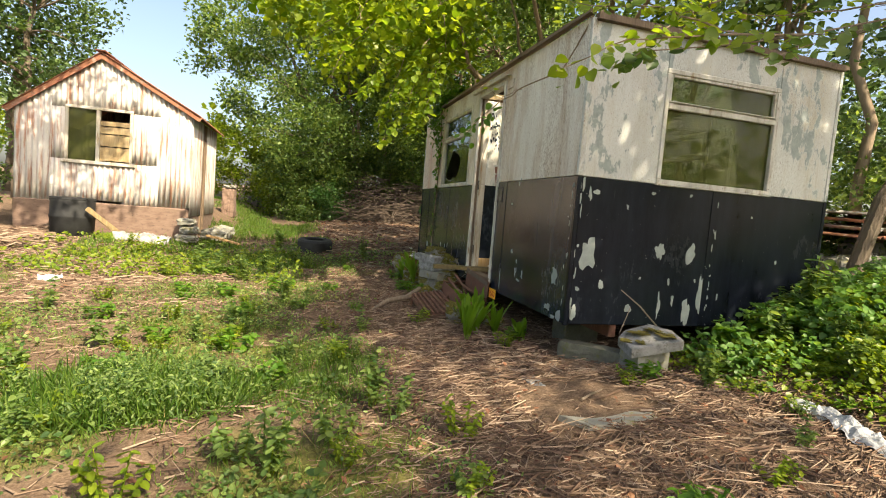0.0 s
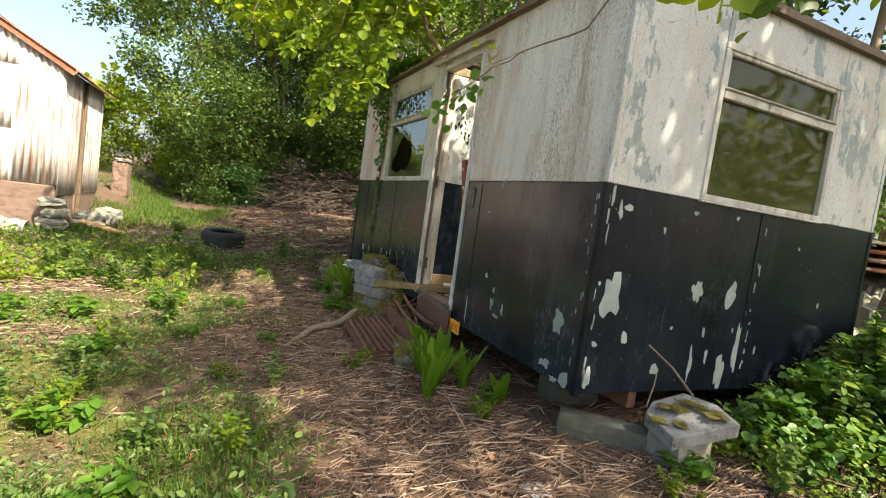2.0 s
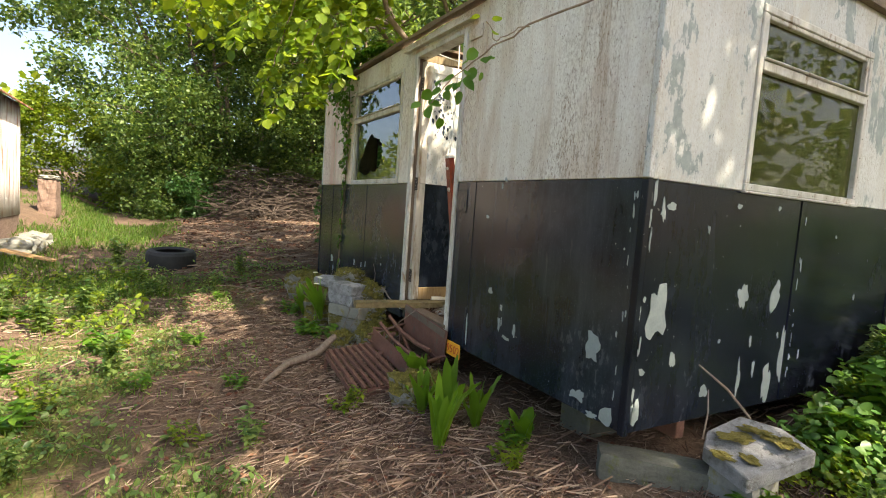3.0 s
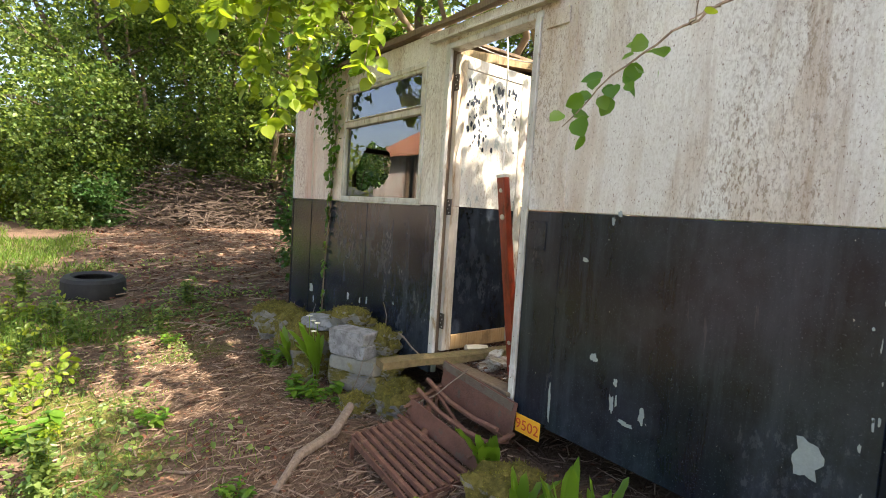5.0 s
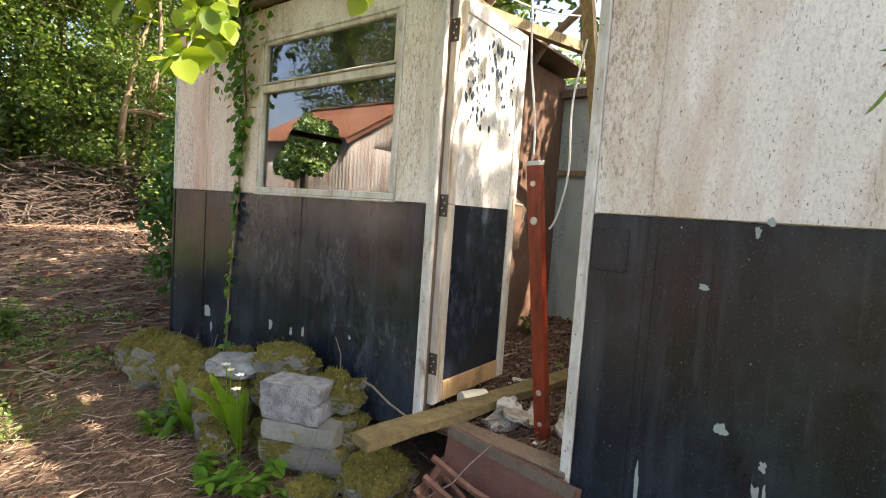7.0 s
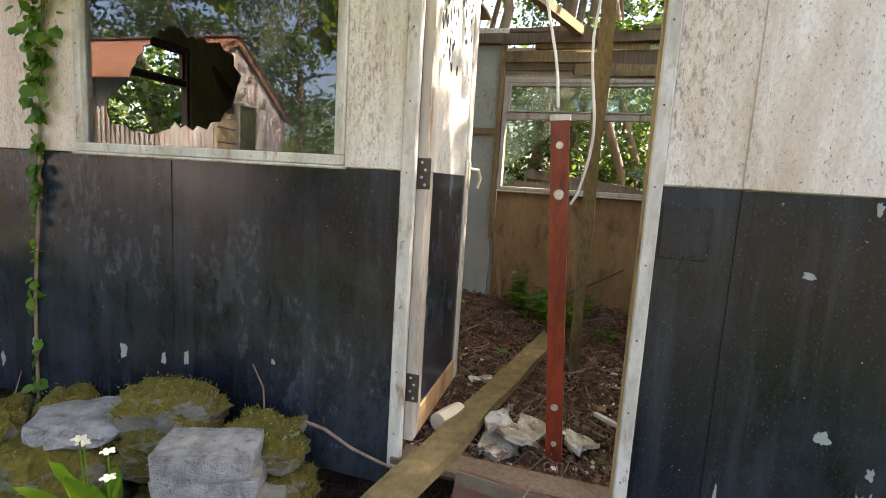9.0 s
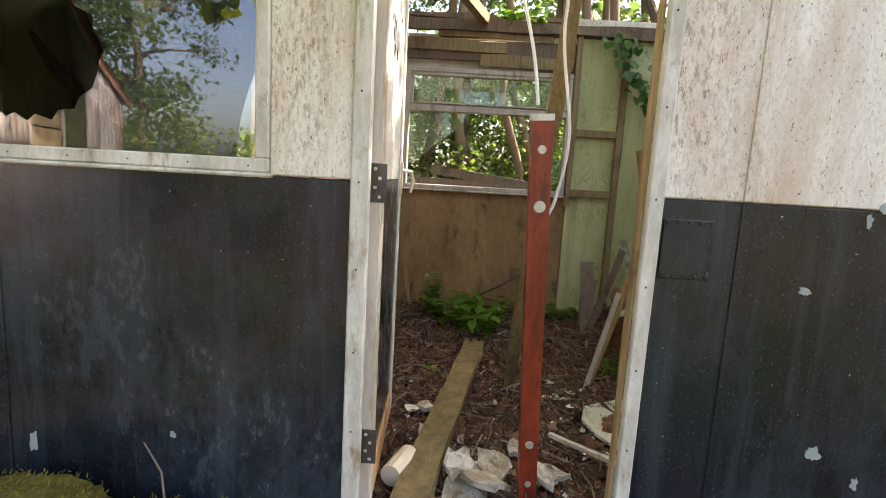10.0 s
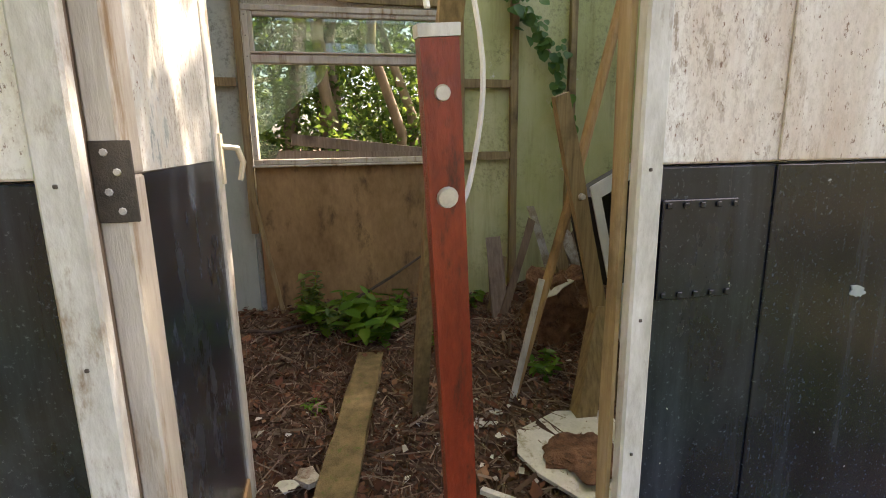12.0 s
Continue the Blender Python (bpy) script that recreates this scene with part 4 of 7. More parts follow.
def tin_sheet(u0, u1, low, high, place, period=0.084, depth=0.015, name="tin_sheet", mat=None, parent=None, label=""):
    """A corrugated sheet: waves along u, from low(u) to high(u)."""
    bm = bmesh.new()
    n = max(2, int((u1 - u0) / period * 6))
    rows = []
    for i in range(n + 1):
        u = u0 + (u1 - u0) * i / n
        w = depth * math.cos(2 * math.pi * u / period)
        a, b = low(u), high(u)
        rows.append([bm.verts.new(place(u, a + (b - a) * k / 3, w + 0.004 * noise.noise((u * 3, k, 1.0)))) for k in range(4)])
    for p, q in zip(rows, rows[1:]):
        for k in range(3):
            bm.faces.new((p[k], q[k], q[k + 1], p[k + 1]))
    geom = bmesh.ops.extrude_face_region(bm, geom=bm.faces[:])["geom"]
    nrm = place(0, 0, 0.002) - place(0, 0, 0)
    bmesh.ops.translate(bm, verts=[v for v in geom if isinstance(v, bmesh.types.BMVert)], vec=nrm)
    return part(name, bm, mat or M["tin"], parent or shed, label, True)


gable = lambda u: SE0 + (SP - SE0) * (u - SX0) / (SPX - SX0) if u < SPX else SP + (SE1 - SP) * (u - SPX) / (SX1 - SPX)
front = lambda u, v, d: Vector((u, SY - d, v))
SW = (-3.90, -2.84, 1.50, 2.40)
xs = np.linspace(SX0, SX1, 6)
for i, (a, b) in enumerate(zip(xs, xs[1:])):
    off = lambda u, v, d, i=i: Vector((u, SY - d - 0.004 * (i % 2), v))
    foot = lambda u, i=i: 0.74 + 0.03 * (i % 3)
    if b <= SW[0] or a >= SW[1]:
        tin_sheet(a, b + 0.03 * (i < 4), foot, gable, off)
    else:
        tin_sheet(a, b + 0.03, foot, lambda u: SW[2] + 0.0, off)
        tin_sheet(a, b + 0.03, lambda u: SW[3], gable, off)
        if a < SW[0]:
            tin_sheet(a, SW[0], lambda u: SW[2], lambda u: SW[3], off)
        if b > SW[1]:
            tin_sheet(SW[1], b, lambda u: SW[2], lambda u: SW[3], off)
side = lambda u, v, d: Vector((SX1 + 0.01 + d, u, v))
for y0, y1 in ((SY + 0.02, 12.95), (12.95, 13.35), (13.75, 14.4), (14.4, 15.1)):
    tin_sheet(y0, y1, lambda u: 0.62, lambda u: SE1 - 0.06, side)
tin_sheet(SY + 0.02, 15.1, lambda u: 0.4, lambda u: SE0 - 0.06, lambda u, v, d: Vector((SX0 - d, u, v)))
tin_sheet(SX0, SX1, lambda u: 0.4, gable, lambda u, v, d: Vector((u, 15.12 + d, v)))
part("door_post", box(SX1 - 0.04, SX1 + 0.03, 13.36, 13.44, 0.2, SE1 - 0.05, bevel=0.006), M["wood_dark"], shed)
part("door_post", box(SX1 - 0.04, SX1 + 0.03, 13.67, 13.75, 0.2, SE1 - 0.05, bevel=0.006), M["wood_dark"], shed)
for (xa, za, xb, zb) in ((SPX, SP, SX0 - 0.12, SE0 - 0.05), (SPX, SP, SX1 + 0.16, SE1 - 0.09)):
    sl = lambda u, v, d, xa=xa, za=za, xb=xb, zb=zb: Vector((xa + (xb - xa) * v, u, za + (zb - za) * v + 0.025 + d))
    for y0, y1 in ((SY - 0.10, 13.2), (13.2, 14.2), (14.2, 15.3)):
        tin_sheet(y0, y1, lambda u: 0.0, lambda u: 1.0, sl, mat=M["tin_roof"], name="roof_sheet")
    part("barge_board", beam((xa, SY - 0.06, za - 0.03), (xb, SY - 0.06, zb - 0.03), 0.025, 0.09, (0, 0, 1), 0.004, 0.008), M["tin_roof"], shed)
part("ridge_cap", beam((SPX, SY - 0.12, SP + 0.045), (SPX, 15.3, SP + 0.045), 0.16, 0.02, (0, 0, 1), 0.004, 0.004), M["tin_roof"], shed)
for b in [(SX0, SX1, SY - 0.03, SY + 0.14, 0.0, 0.76), (SX1 - 0.15, SX1, SY + 0.14, 13.36, 0.0, 0.64), (SX1 - 0.15, SX1, 13.75, 15.1, 0.0, 0.64)]:
    part("plinth", box(*b, bevel=0.02), M["plinth"], shed, "low brick plinth, crumbling")
shw = part("window", box(SW[0] - 0.05, SW[1] + 0.05, SY - 0.05, SY + 0.03, SW[2] - 0.06, SW[2], bevel=0.006), M["worn_trim"], shed, "timber window, half glazed and half boarded")
for x0, x1, z0, z1 in ((SW[0], SW[0] + 0.05, SW[2], SW[3]), (SW[1] - 0.05, SW[1], SW[2], SW[3]), (-3.42, -3.36, SW[2], SW[3]), (SW[0], SW[1], SW[3], SW[3] + 0.05)):
    part("frame_bar", box(x0, x1, SY - 0.04, SY + 0.03, z0 + 0.001, z1 - 0.001, bevel=0.006), M["worn_trim"], shw)
part("pane", box(SW[0] + 0.05, -3.42, SY - 0.005, SY, SW[2], SW[3]), M["glass_green"], shw)
for z0, z1 in ((1.52, 1.76), (1.78, 1.98), (2.0, 2.12), (2.14, 2.22)):
    part("board", beam((-3.36, SY - 0.015, (z0 + z1) / 2), (SW[1] - 0.05, SY - 0.015, (z0 + z1) / 2 + 0.01), 0.018, z1 - z0, (0, 0, 1), 0.003, 0.004), M["bare_trim"], shw)


# ---- trees and plants ----
def clump_leaves(centers, radii, per, size, seed, up=0.35, flat=0.6, axis_out=None):
    """Leaf positions, normals and axes in soft clumps about the centres."""
    r = np.random.default_rng(seed)
    c = np.repeat(np.asarray(centers, float), per, axis=0)
    rad = np.repeat(np.asarray(radii, float), per).reshape(-1, 1)
    d = r.normal(size=(len(c), 3))
    d /= np.linalg.norm(d, axis=1, keepdims=True)
    q = d * rad * (r.random((len(c), 1)) ** 0.45)
    q[:, 2] *= flat
    nrm = r.normal(size=(len(c), 3))
    nrm[:, 2] = np.abs(nrm[:, 2]) + up
    ax = r.normal(size=(len(c), 3)) + d * 0.8
    ax[:, 2] -= 0.5
    s = size * (0.6 + 0.7 * r.random(len(c)))
    return c + q, nrm, ax, s


def crown_centers(c, r, n, seed, hollow=0.35, low=-1.0):
    g = np.random.default_rng(seed)
    out = []
    while len(out) < n:
        p = g.uniform(-1, 1, 3)
        k = np.linalg.norm(p)
        if hollow < k < 1 and p[2] > low and noise.noise(Vector(p * 1.9) + Vector((seed, 0, 0))) > -0.22:
            out.append(np.asarray(c) + p * np.asarray(r))
    return np.array(out)


def limb(a, b, ra, rb, seed, bend=0.12, steps=5):
    r = random.Random(seed)
    a, b = Vector(a), Vector(b)
    n = (b - a).length
    pts, rad = [], []
    off = Vector((r.uniform(-1, 1), r.uniform(-1, 1), r.uniform(-0.2, 1))) * bend * n
    for i in range(steps + 1):
        t = i / steps
        j = Vector((r.uniform(-1, 1), r.uniform(-1, 1), r.uniform(-1, 1))) * n * 0.02 * (0 < i < steps)
        pts.append(a.lerp(b, t) + off * (4 * t * (1 - t)) * 0.5 + j)
        rad.append(ra + (rb - ra) * t)
    return pts, rad


def tree(name, label, base, c, r, n_clumps, per, size, mat, seed, trunk=0.12, bark=None, clump=0.55, stems=1, limbs=14, low=-1.0, hexa=False, group="", flat=0.65, hollow=0.35):
    bark = bark or M["bark"]
    b = Vector((base[0], base[1], ground_z(*base[:2]) - 0.06))
    t = thing(name, label, "tree", group, at=b)
    rr = random.Random(seed)
    cc = crown_centers(c, r, n_clumps, seed, hollow, low)
    bm = bmesh.new()
    forks = []
    for s in range(stems):
        foot = b + Vector((rr.uniform(-1, 1), rr.uniform(-1, 1), 0)) * 0.25 * (stems > 1)
        top = Vector(c) + Vector((rr.uniform(-1, 1) * r[0], rr.uniform(-1, 1) * r[1], 0.2 * r[2])) * (0.55 if stems > 1 else 0.15)
        pts, rad = limb(foot, top, trunk, trunk * 0.3, seed + s, 0.08, 8)
        add_tube(bm, pts, rad, 8)
        forks += [(pts[k], rad[k]) for k in range(3, 9)]
    part("trunk", bm, bark, t, smooth=True)
    bm = bmesh.new()
    for i in range(limbs):
        e = Vector(cc[rr.randrange(len(cc))])
        f, fr = min(forks, key=lambda q: (q[0] - e).length + (3 if q[0].z > e.z + 0.3 else 0))
        pts, rad = limb(f, e, min(fr * 0.6, 0.06), 0.008, seed * 31 + i, 0.15, 5)
        add_tube(bm, pts, rad, 5)
        for k in range(2):
            e2 = e + Vector((rr.uniform(-1, 1), rr.uniform(-1, 1), rr.uniform(-0.5, 0.7))) * clump * 1.3
            p2, r2 = limb(pts[3], e2, rad[3] * 0.7, 0.004, seed * 57 + i * 3 + k, 0.15, 3)
            add_tube(bm, p2, r2, 4)
    part("branchwork", bm, bark, t)["kind"] = "stuff"
    pos, nrm, ax, s = clump_leaves(cc, np.full(len(cc), clump) * (0.7 + 0.6 * np.random.default_rng(seed).random(len(cc))), per, size, seed, flat=flat)
    crown = put(new("crown", leaf_mesh("crown", pos, nrm, ax, s, hexa=hexa)), mat)
    crown.parent = t
    crown.matrix_parent_inverse = world_of(t).inverted()
    return t


HEDGE = "trees of the overgrown hedge"
tree("hedge_tree", "tall leafy tree in the hedge beyond the path", (2.66, 22.53), (1.52, 21.68, 6.82), (4.83, 3.12, 5.68), 210, 290, 0.112, M["leaf_mid"], 3, 0.13, None, 0.78, 2, 26, group=HEDGE)
tree("hedge_tree", "spreading tree with brown trunks behind the brushwood", (5.64, 20.83), (5.92, 20.26, 6.82), (4.12, 2.70, 5.25), 170, 270, 0.110, M["leaf_mid"], 4, 0.11, M["bark_light"], 0.72, 3, 24, group=HEDGE)
tree("hedge_tree", "dark tree arching over the end of the path", (1.24, 27.93), (0.24, 27.22, 8.52), (5.11, 3.41, 6.25), 140, 190, 0.175, M["leaf_mid"], 5, 0.14, None, 0.91, 1, 20, group=HEDGE)
tree("hedge_tree", "dense tree rising behind the cabin", (6.0, 11.0), (5.8, 10.8, 4.9), (2.3, 2.2, 3.3), 90, 110, 0.11, M["leaf_mid"], 6, 0.12, None, 0.55, 2, 20, group=HEDGE)
tree("hedge_tree", "dark tall tree standing behind the rest", (7.06, 27.22), (6.49, 26.51, 8.52), (6.82, 2.84, 7.38), 150, 200, 0.175, M["leaf_dark"], 8, 0.16, None, 1.10, 1, 16, group=HEDGE)
BUSH = "bushes under the hedge"
path_bushes = [((1.38, 21.68, 2.42), (2.41, 1.14, 1.85), 70, "leaf_dark"), ((5.21, 21.11, 2.56), (2.56, 1.14, 2.13), 80, "leaf_dark"), ((-0.33, 24.52, 2.27), (1.42, 1.28, 1.70), 40, "leaf_mid"), ((3.0, 10.9, 1.15), (0.55, 0.5, 1.0), 40, "leaf_blue"), ((3.08, 24.52, 3.12), (4.54, 1.28, 2.56), 80, "leaf_dark"), ((9.33, 19.41, 2.84), (2.56, 2.27, 3.12), 80, "leaf_dark"), ((4.2, 12.2, 1.3), (0.9, 0.7, 1.1), 46, "leaf_dark"), ((4.9, 11.0, 1.5), (1.1, 0.9, 1.3), 28, "leaf_dark")]
copse_bushes = [((0.38, 20.83, 1.28), (0.99, 0.85, 0.99), 26, "leaf_mid"), ((5.7, 6.9, 1.5), (0.6, 1.7, 1.1), 80, "leaf_mid"), ((6.9, 7.6, 2.2), (0.8, 2.2, 1.8), 90, "leaf_dark"), ((5.6, 6.6, 1.3), (0.35, 0.8, 0.6), 22, "leaf_mid"), ((5.9, 9.2, 1.7), (0.7, 1.2, 1.1), 26, "leaf_mid"), ((6.4, 4.6, 1.5), (1.0, 1.0, 1.0), 30, "leaf_dark"), ((7.4, 6.2, 2.0), (0.9, 1.6, 1.6), 34, "leaf_dark"), ((-2.4, 24.5, 2.6), (2.4, 1.2, 1.7), 90, "leaf_gold")]
edge_bushes = [((0.24, 20.69, 0.85), (0.78, 0.71, 0.85), 26, "leaf_mid"), ((-0.61, 22.82, 1.28), (0.85, 0.85, 0.85), 24, "leaf_gold"), ((1.24, 20.40, 1.14), (0.85, 0.71, 0.99), 30, "leaf_blue"), ((-1.46, 25.80, 1.56), (0.71, 0.99, 0.71), 18, "leaf_mid"), ((6.49, 18.56, 1.42), (1.14, 0.85, 1.28), 40, "leaf_mid"), ((3.22, 21.40, 2.56), (2.84, 0.85, 1.56), 40, "leaf_mid"), ((-5.6, 12.4, 1.2), (0.7, 0.9, 1.0), 24, "leaf_mid"), ((-5.3, 10.4, 0.7), (0.8, 0.8, 0.6), 18, "leaf_mid")]
for i, (c, r, n, mt) in enumerate(path_bushes + copse_bushes + edge_bushes):
    tree("bush", "low leafy bush in the undergrowth", (c[0], c[1]), c, r, n, 150, 0.105 if c[1] > 18 else 0.055 if c[0] > 5 else 0.078, M[mt], 20 + i, 0.03, M["bark_light"], 0.5 if c[1] > 18 else 0.36, 3, 10, group=BUSH, hollow=0.1)
for i, (x, y, h) in enumerate([(4.5, 21.4, 6.4), (5.5, 20.9, 6.8), (3.2, 21.8, 6.2), (2.1, 22.0, 6.0), (6.4, 21.6, 6.5), (3.8, 22.6, 6.6)]):
    tree("hedge_tree", "slender bare-stemmed tree in the hedge", (x, y), (x + 0.3, y + 0.5, h + 0.6), (1.7, 1.2, 2.0), 24, 90, 0.14, M["leaf_mid"], 140 + i, 0.10, M["bark_light"], 0.65, 2, 8, group=HEDGE)
# slim stems and crowns behind the cabin
for i, (x, y, h) in enumerate([(5.2, 6.35, 5.2), (5.5, 7.0, 5.6), (5.15, 7.5, 5.0), (6.0, 8.0, 6.0), (6.6, 5.6, 5.8), (5.9, 5.7, 5.4), (7.6, 8.6, 6.4)]):
    tree("slim_tree", "slim-stemmed tree in the copse behind the cabin", (x, y), (x + 0.3, y + 0.2, h), (1.3, 1.3, 1.6), 26, 95, 0.10, M["leaf_mid" if i % 3 else "leaf_dark"], 60 + i, 0.045 + 0.012 * (i % 3), M["bark_light"], 0.5, 2 + i % 2, 9, group="copse behind the cabin")
tree("bank_tree", "dark tree on the bank beside the cabin", (8.0, 4.6), (7.8, 4.6, 3.9), (1.9, 1.9, 2.4), 60, 100, 0.11, M["leaf_dark"], 41, 0.12, None, 0.55, 1, 16)
# by the shed
for i, (x, y, cx, cz, rx) in enumerate([(-6.3, 16.2, -6.3, 5.0, 2.0), (-7.6, 18.6, -7.4, 5.8, 1.7), (-8.2, 14.2, -8.2, 4.8, 2.2)]):
    tree("shed_tree", "dark thin-leaved tree behind the tin shed", (x, y), (cx, y, cz), (rx, 1.7, 2.9), 90, 95, 0.12, M["leaf_dark"], 80 + i, 0.17, None, 0.55, 1, 16, group="trees behind the shed")
# the first five: assumed trees, crowns set high towards the sun to cast shade
tree("shade_tree", "unseen broad tree added to shade the shed", (-7.2, 6.8), (-2.5, 8.0, 6.5), (1.9, 1.5, 1.0), 44, 55, 0.12, M["leaf_mid"], 91, 0.16, None, 0.5, 1, 12)
tree("shade_tree", "unseen tall tree added to shade the cabin end", (7.2, -1.5), (4.7, 1.3, 6.3), (2.3, 1.7, 1.1), 110, 108, 0.125, M["leaf_mid"], 92, 0.2, None, 0.6, 1, 26, hollow=0.05)
tree("shade_tree", "unseen thin-leaved tree added to dapple the near ground", (5.2, -5.4), (3.9, -1.9, 6.6), (2.0, 2.0, 0.9), 42, 30, 0.12, M["leaf_mid"], 94, 0.19, None, 0.55, 1, 30, hollow=0.0)
tree("shade_tree", "spreading tree added to shade the brushwood", (8.2, 17.2), (4.6, 16.2, 6.5), (3.8, 2.6, 1.2), 100, 75, 0.13, M["leaf_mid"], 95, 0.18, None, 0.6, 1, 30, hollow=0.0)
tree("shade_tree", "unseen leafy tree added to shade the path", (6.8, 12.8), (4.2, 11.6, 6.3), (2.4, 2.4, 0.9), 76, 85, 0.12, M["leaf_mid"], 96, 0.15, None, 0.55, 1, 26, hollow=0.0)
tree("shade_tree", "leafy tree closing the clearing", (0.5, -6.0), (0.0, -5.6, 4.6), (3.2, 1.8, 2.8), 80, 70, 0.17, M["leaf_mid"], 93, 0.18, None, 0.8, 1, 14)

# the hazel whose boughs hang over the cabin front
hz = thing("hazel", "hazel with bright young leaves arching over the cabin", "tree", at=(5.0, 9.6, ground_z(5.0, 9.6) - 0.05))
bm = bmesh.new()
main = []
for i, (e, r0) in enumerate([((1.4, 8.0, 3.9), 0.06), ((2.3, 6.6, 3.9), 0.06), ((0.9, 9.6, 4.6), 0.055), ((3.4, 5.6, 3.9), 0.05), ((2.9, 9.0, 4.4), 0.05)]):
    pts, rad = limb((5.0 + 0.1 * i, 9.6 + 0.08 * i, ground_z(5, 9.6) - 0.05), e, r0, 0.018, 300 + i, 0.18, 9)
    add_tube(bm, pts, rad, 7)
    main.append(pts[-1])
part("stem", bm, M["bark_light"], hz, smooth=True)


def spray(pts, n, size, seed, spread_=0.09, droop=0.35, r0=0.007, mat=None, facing=(0, 0, 1), begin=0.15):
    """A twig with alternate leaves: a branch part and its leaves."""
    rr = np.random.default_rng(seed)
    fine = []
    for a, b in zip(pts, pts[1:]):
        a, b = Vector(a), Vector(b)
        fine += [a.lerp(b, k / 4) for k in range(4)]
    fine.append(Vector(pts[-1]))
    br = part("branch", tube([p + Vector(rr.normal(size=3) * 0.006) for p in fine], list(np.linspace(r0, 0.002, len(fine))), 5), M["bark_light"], hz)
    idx = np.linspace(begin, 1, n) * (len(fine) - 1)
    pos, nrm, ax = [], [], []
    for k, q in enumerate(idx):
        i = min(int(q), len(fine) - 2)
        p = fine[i].lerp(fine[i + 1], q - i)
        d = (fine[i + 1] - fine[i]).normalized()
        sd = d.cross(Vector((0, 0, 1))).normalized() * (1 if k % 2 else -1)
        a = sd * 0.8 + d * 0.5 + Vector((0, 0, -droop)) + Vector(rr.normal(size=3) * 0.35)
        pos.append(p + Vector(rr.normal(size=3) * spread_ * 0.3) + sd * 0.01)
        nrm.append(Vector(facing) + Vector(rr.normal(size=3) * 0.45) + sd * 0.2)
        ax.append(a)
    lv = put(new("leaves", leaf_mesh("leaves", pos, nrm, ax, size * (0.65 + 0.6 * rr.random(len(pos))), 0.85, 0.18, True)), mat or M["leaf_lime"])
    lv.parent = br
    lv.matrix_parent_inverse = world_of(br).inverted()


# bough hanging by the facade, spray beside the door, sprays before the end window
spray([(2.1, 4.9, 2.75), (1.95, 5.25, 2.22), (1.74, 5.50, 2.10), (1.60, 5.58, 2.00), (1.47, 5.68, 1.86), (1.37, 5.78, 1.70)], 24, 0.060, 1, mat=M["leaf_ivy"], facing=(-0.5, -0.35, 0.7), begin=0.6)
spray([(1.74, 5.50, 2.10), (1.60, 5.52, 2.02), (1.55, 5.48, 1.98), (1.46, 5.42, 2.04)], 3, 0.045, 2, r0=0.003, begin=0.8)
for i, pts in enumerate([[(1.5, 7.9, 3.1), (1.35, 7.6, 2.6), (1.15, 7.45, 2.1), (0.92, 7.31, 1.75)], [(1.6, 7.5, 3.0), (1.45, 7.2, 2.5), (1.32, 7.03, 2.06)], [(1.3, 8.3, 3.0), (1.1, 8.0, 2.4), (0.95, 7.7, 2.0)], [(1.5, 8.0, 2.9), (1.4, 8.0, 2.4), (1.35, 7.95, 2.0)],
                         [(1.4, 7.4, 3.0), (1.2, 7.2, 2.55), (1.0, 7.1, 2.2)], [(1.7, 8.4, 2.9), (1.6, 8.5, 2.5), (1.55, 8.4, 2.15)], [(1.2, 7.9, 3.0), (0.9, 7.7, 2.6), (0.7, 7.5, 2.25)]]):
    spray(pts, 96, 0.076, 10 + i, facing=(-0.45, -0.5, 0.6))
for i, pts in enumerate([[(4.8, 3.3, 3.0), (3.6, 3.6, 2.45), (2.5, 3.8, 2.12), (1.75, 4.05, 1.98), (1.62, 4.12, 1.90)], [(2.5, 3.8, 2.12), (2.0, 3.85, 2.05), (1.6, 3.95, 2.0), (1.26, 4.0, 1.80)], [(3.6, 3.6, 2.45), (3.0, 3.9, 2.25), (2.6, 4.15, 2.1)], [(3.9, 3.5, 2.55), (3.3, 3.4, 2.3), (2.7, 3.4, 2.15)],
                         [(4.4, 3.4, 2.8), (3.9, 3.8, 2.4), (3.5, 4.1, 2.2)], [(2.2, 3.9, 2.1), (1.9, 4.1, 2.25), (1.5, 4.4, 2.3)], [(4.2, 3.3, 2.8), (3.6, 3.1, 2.6), (3.0, 3.0, 2.5)]]):
    spray(pts, 52, 0.066, 30 + i, mat=M["leaf_lime" if i % 2 else "leaf_mid"], facing=(-0.1, -0.5, 0.8))
for i, pts in enumerate([[(4.6, 3.6, 2.9), (3.8, 3.9, 2.5), (3.1, 4.1, 2.32), (2.5, 4.2, 2.22)], [(4.9, 3.9, 2.8), (4.2, 4.2, 2.5), (3.7, 4.4, 2.32)], [(3.6, 4.1, 2.6), (3.0, 4.4, 2.5), (2.4, 4.5, 2.45)], [(2.6, 4.1, 2.5), (2.1, 4.2, 2.3), (1.75, 4.15, 1.95)], [(5.0, 4.2, 2.8), (4.6, 4.4, 2.55), (4.3, 4.5, 2.3)], [(3.4, 3.7, 2.6), (2.8, 3.9, 2.4), (2.2, 4.0, 2.35)]]):
    spray(pts, 44, 0.062, 50 + i, mat=M["leaf_mid" if i % 2 else "leaf_lime"], facing=(-0.1, -0.5, 0.8))
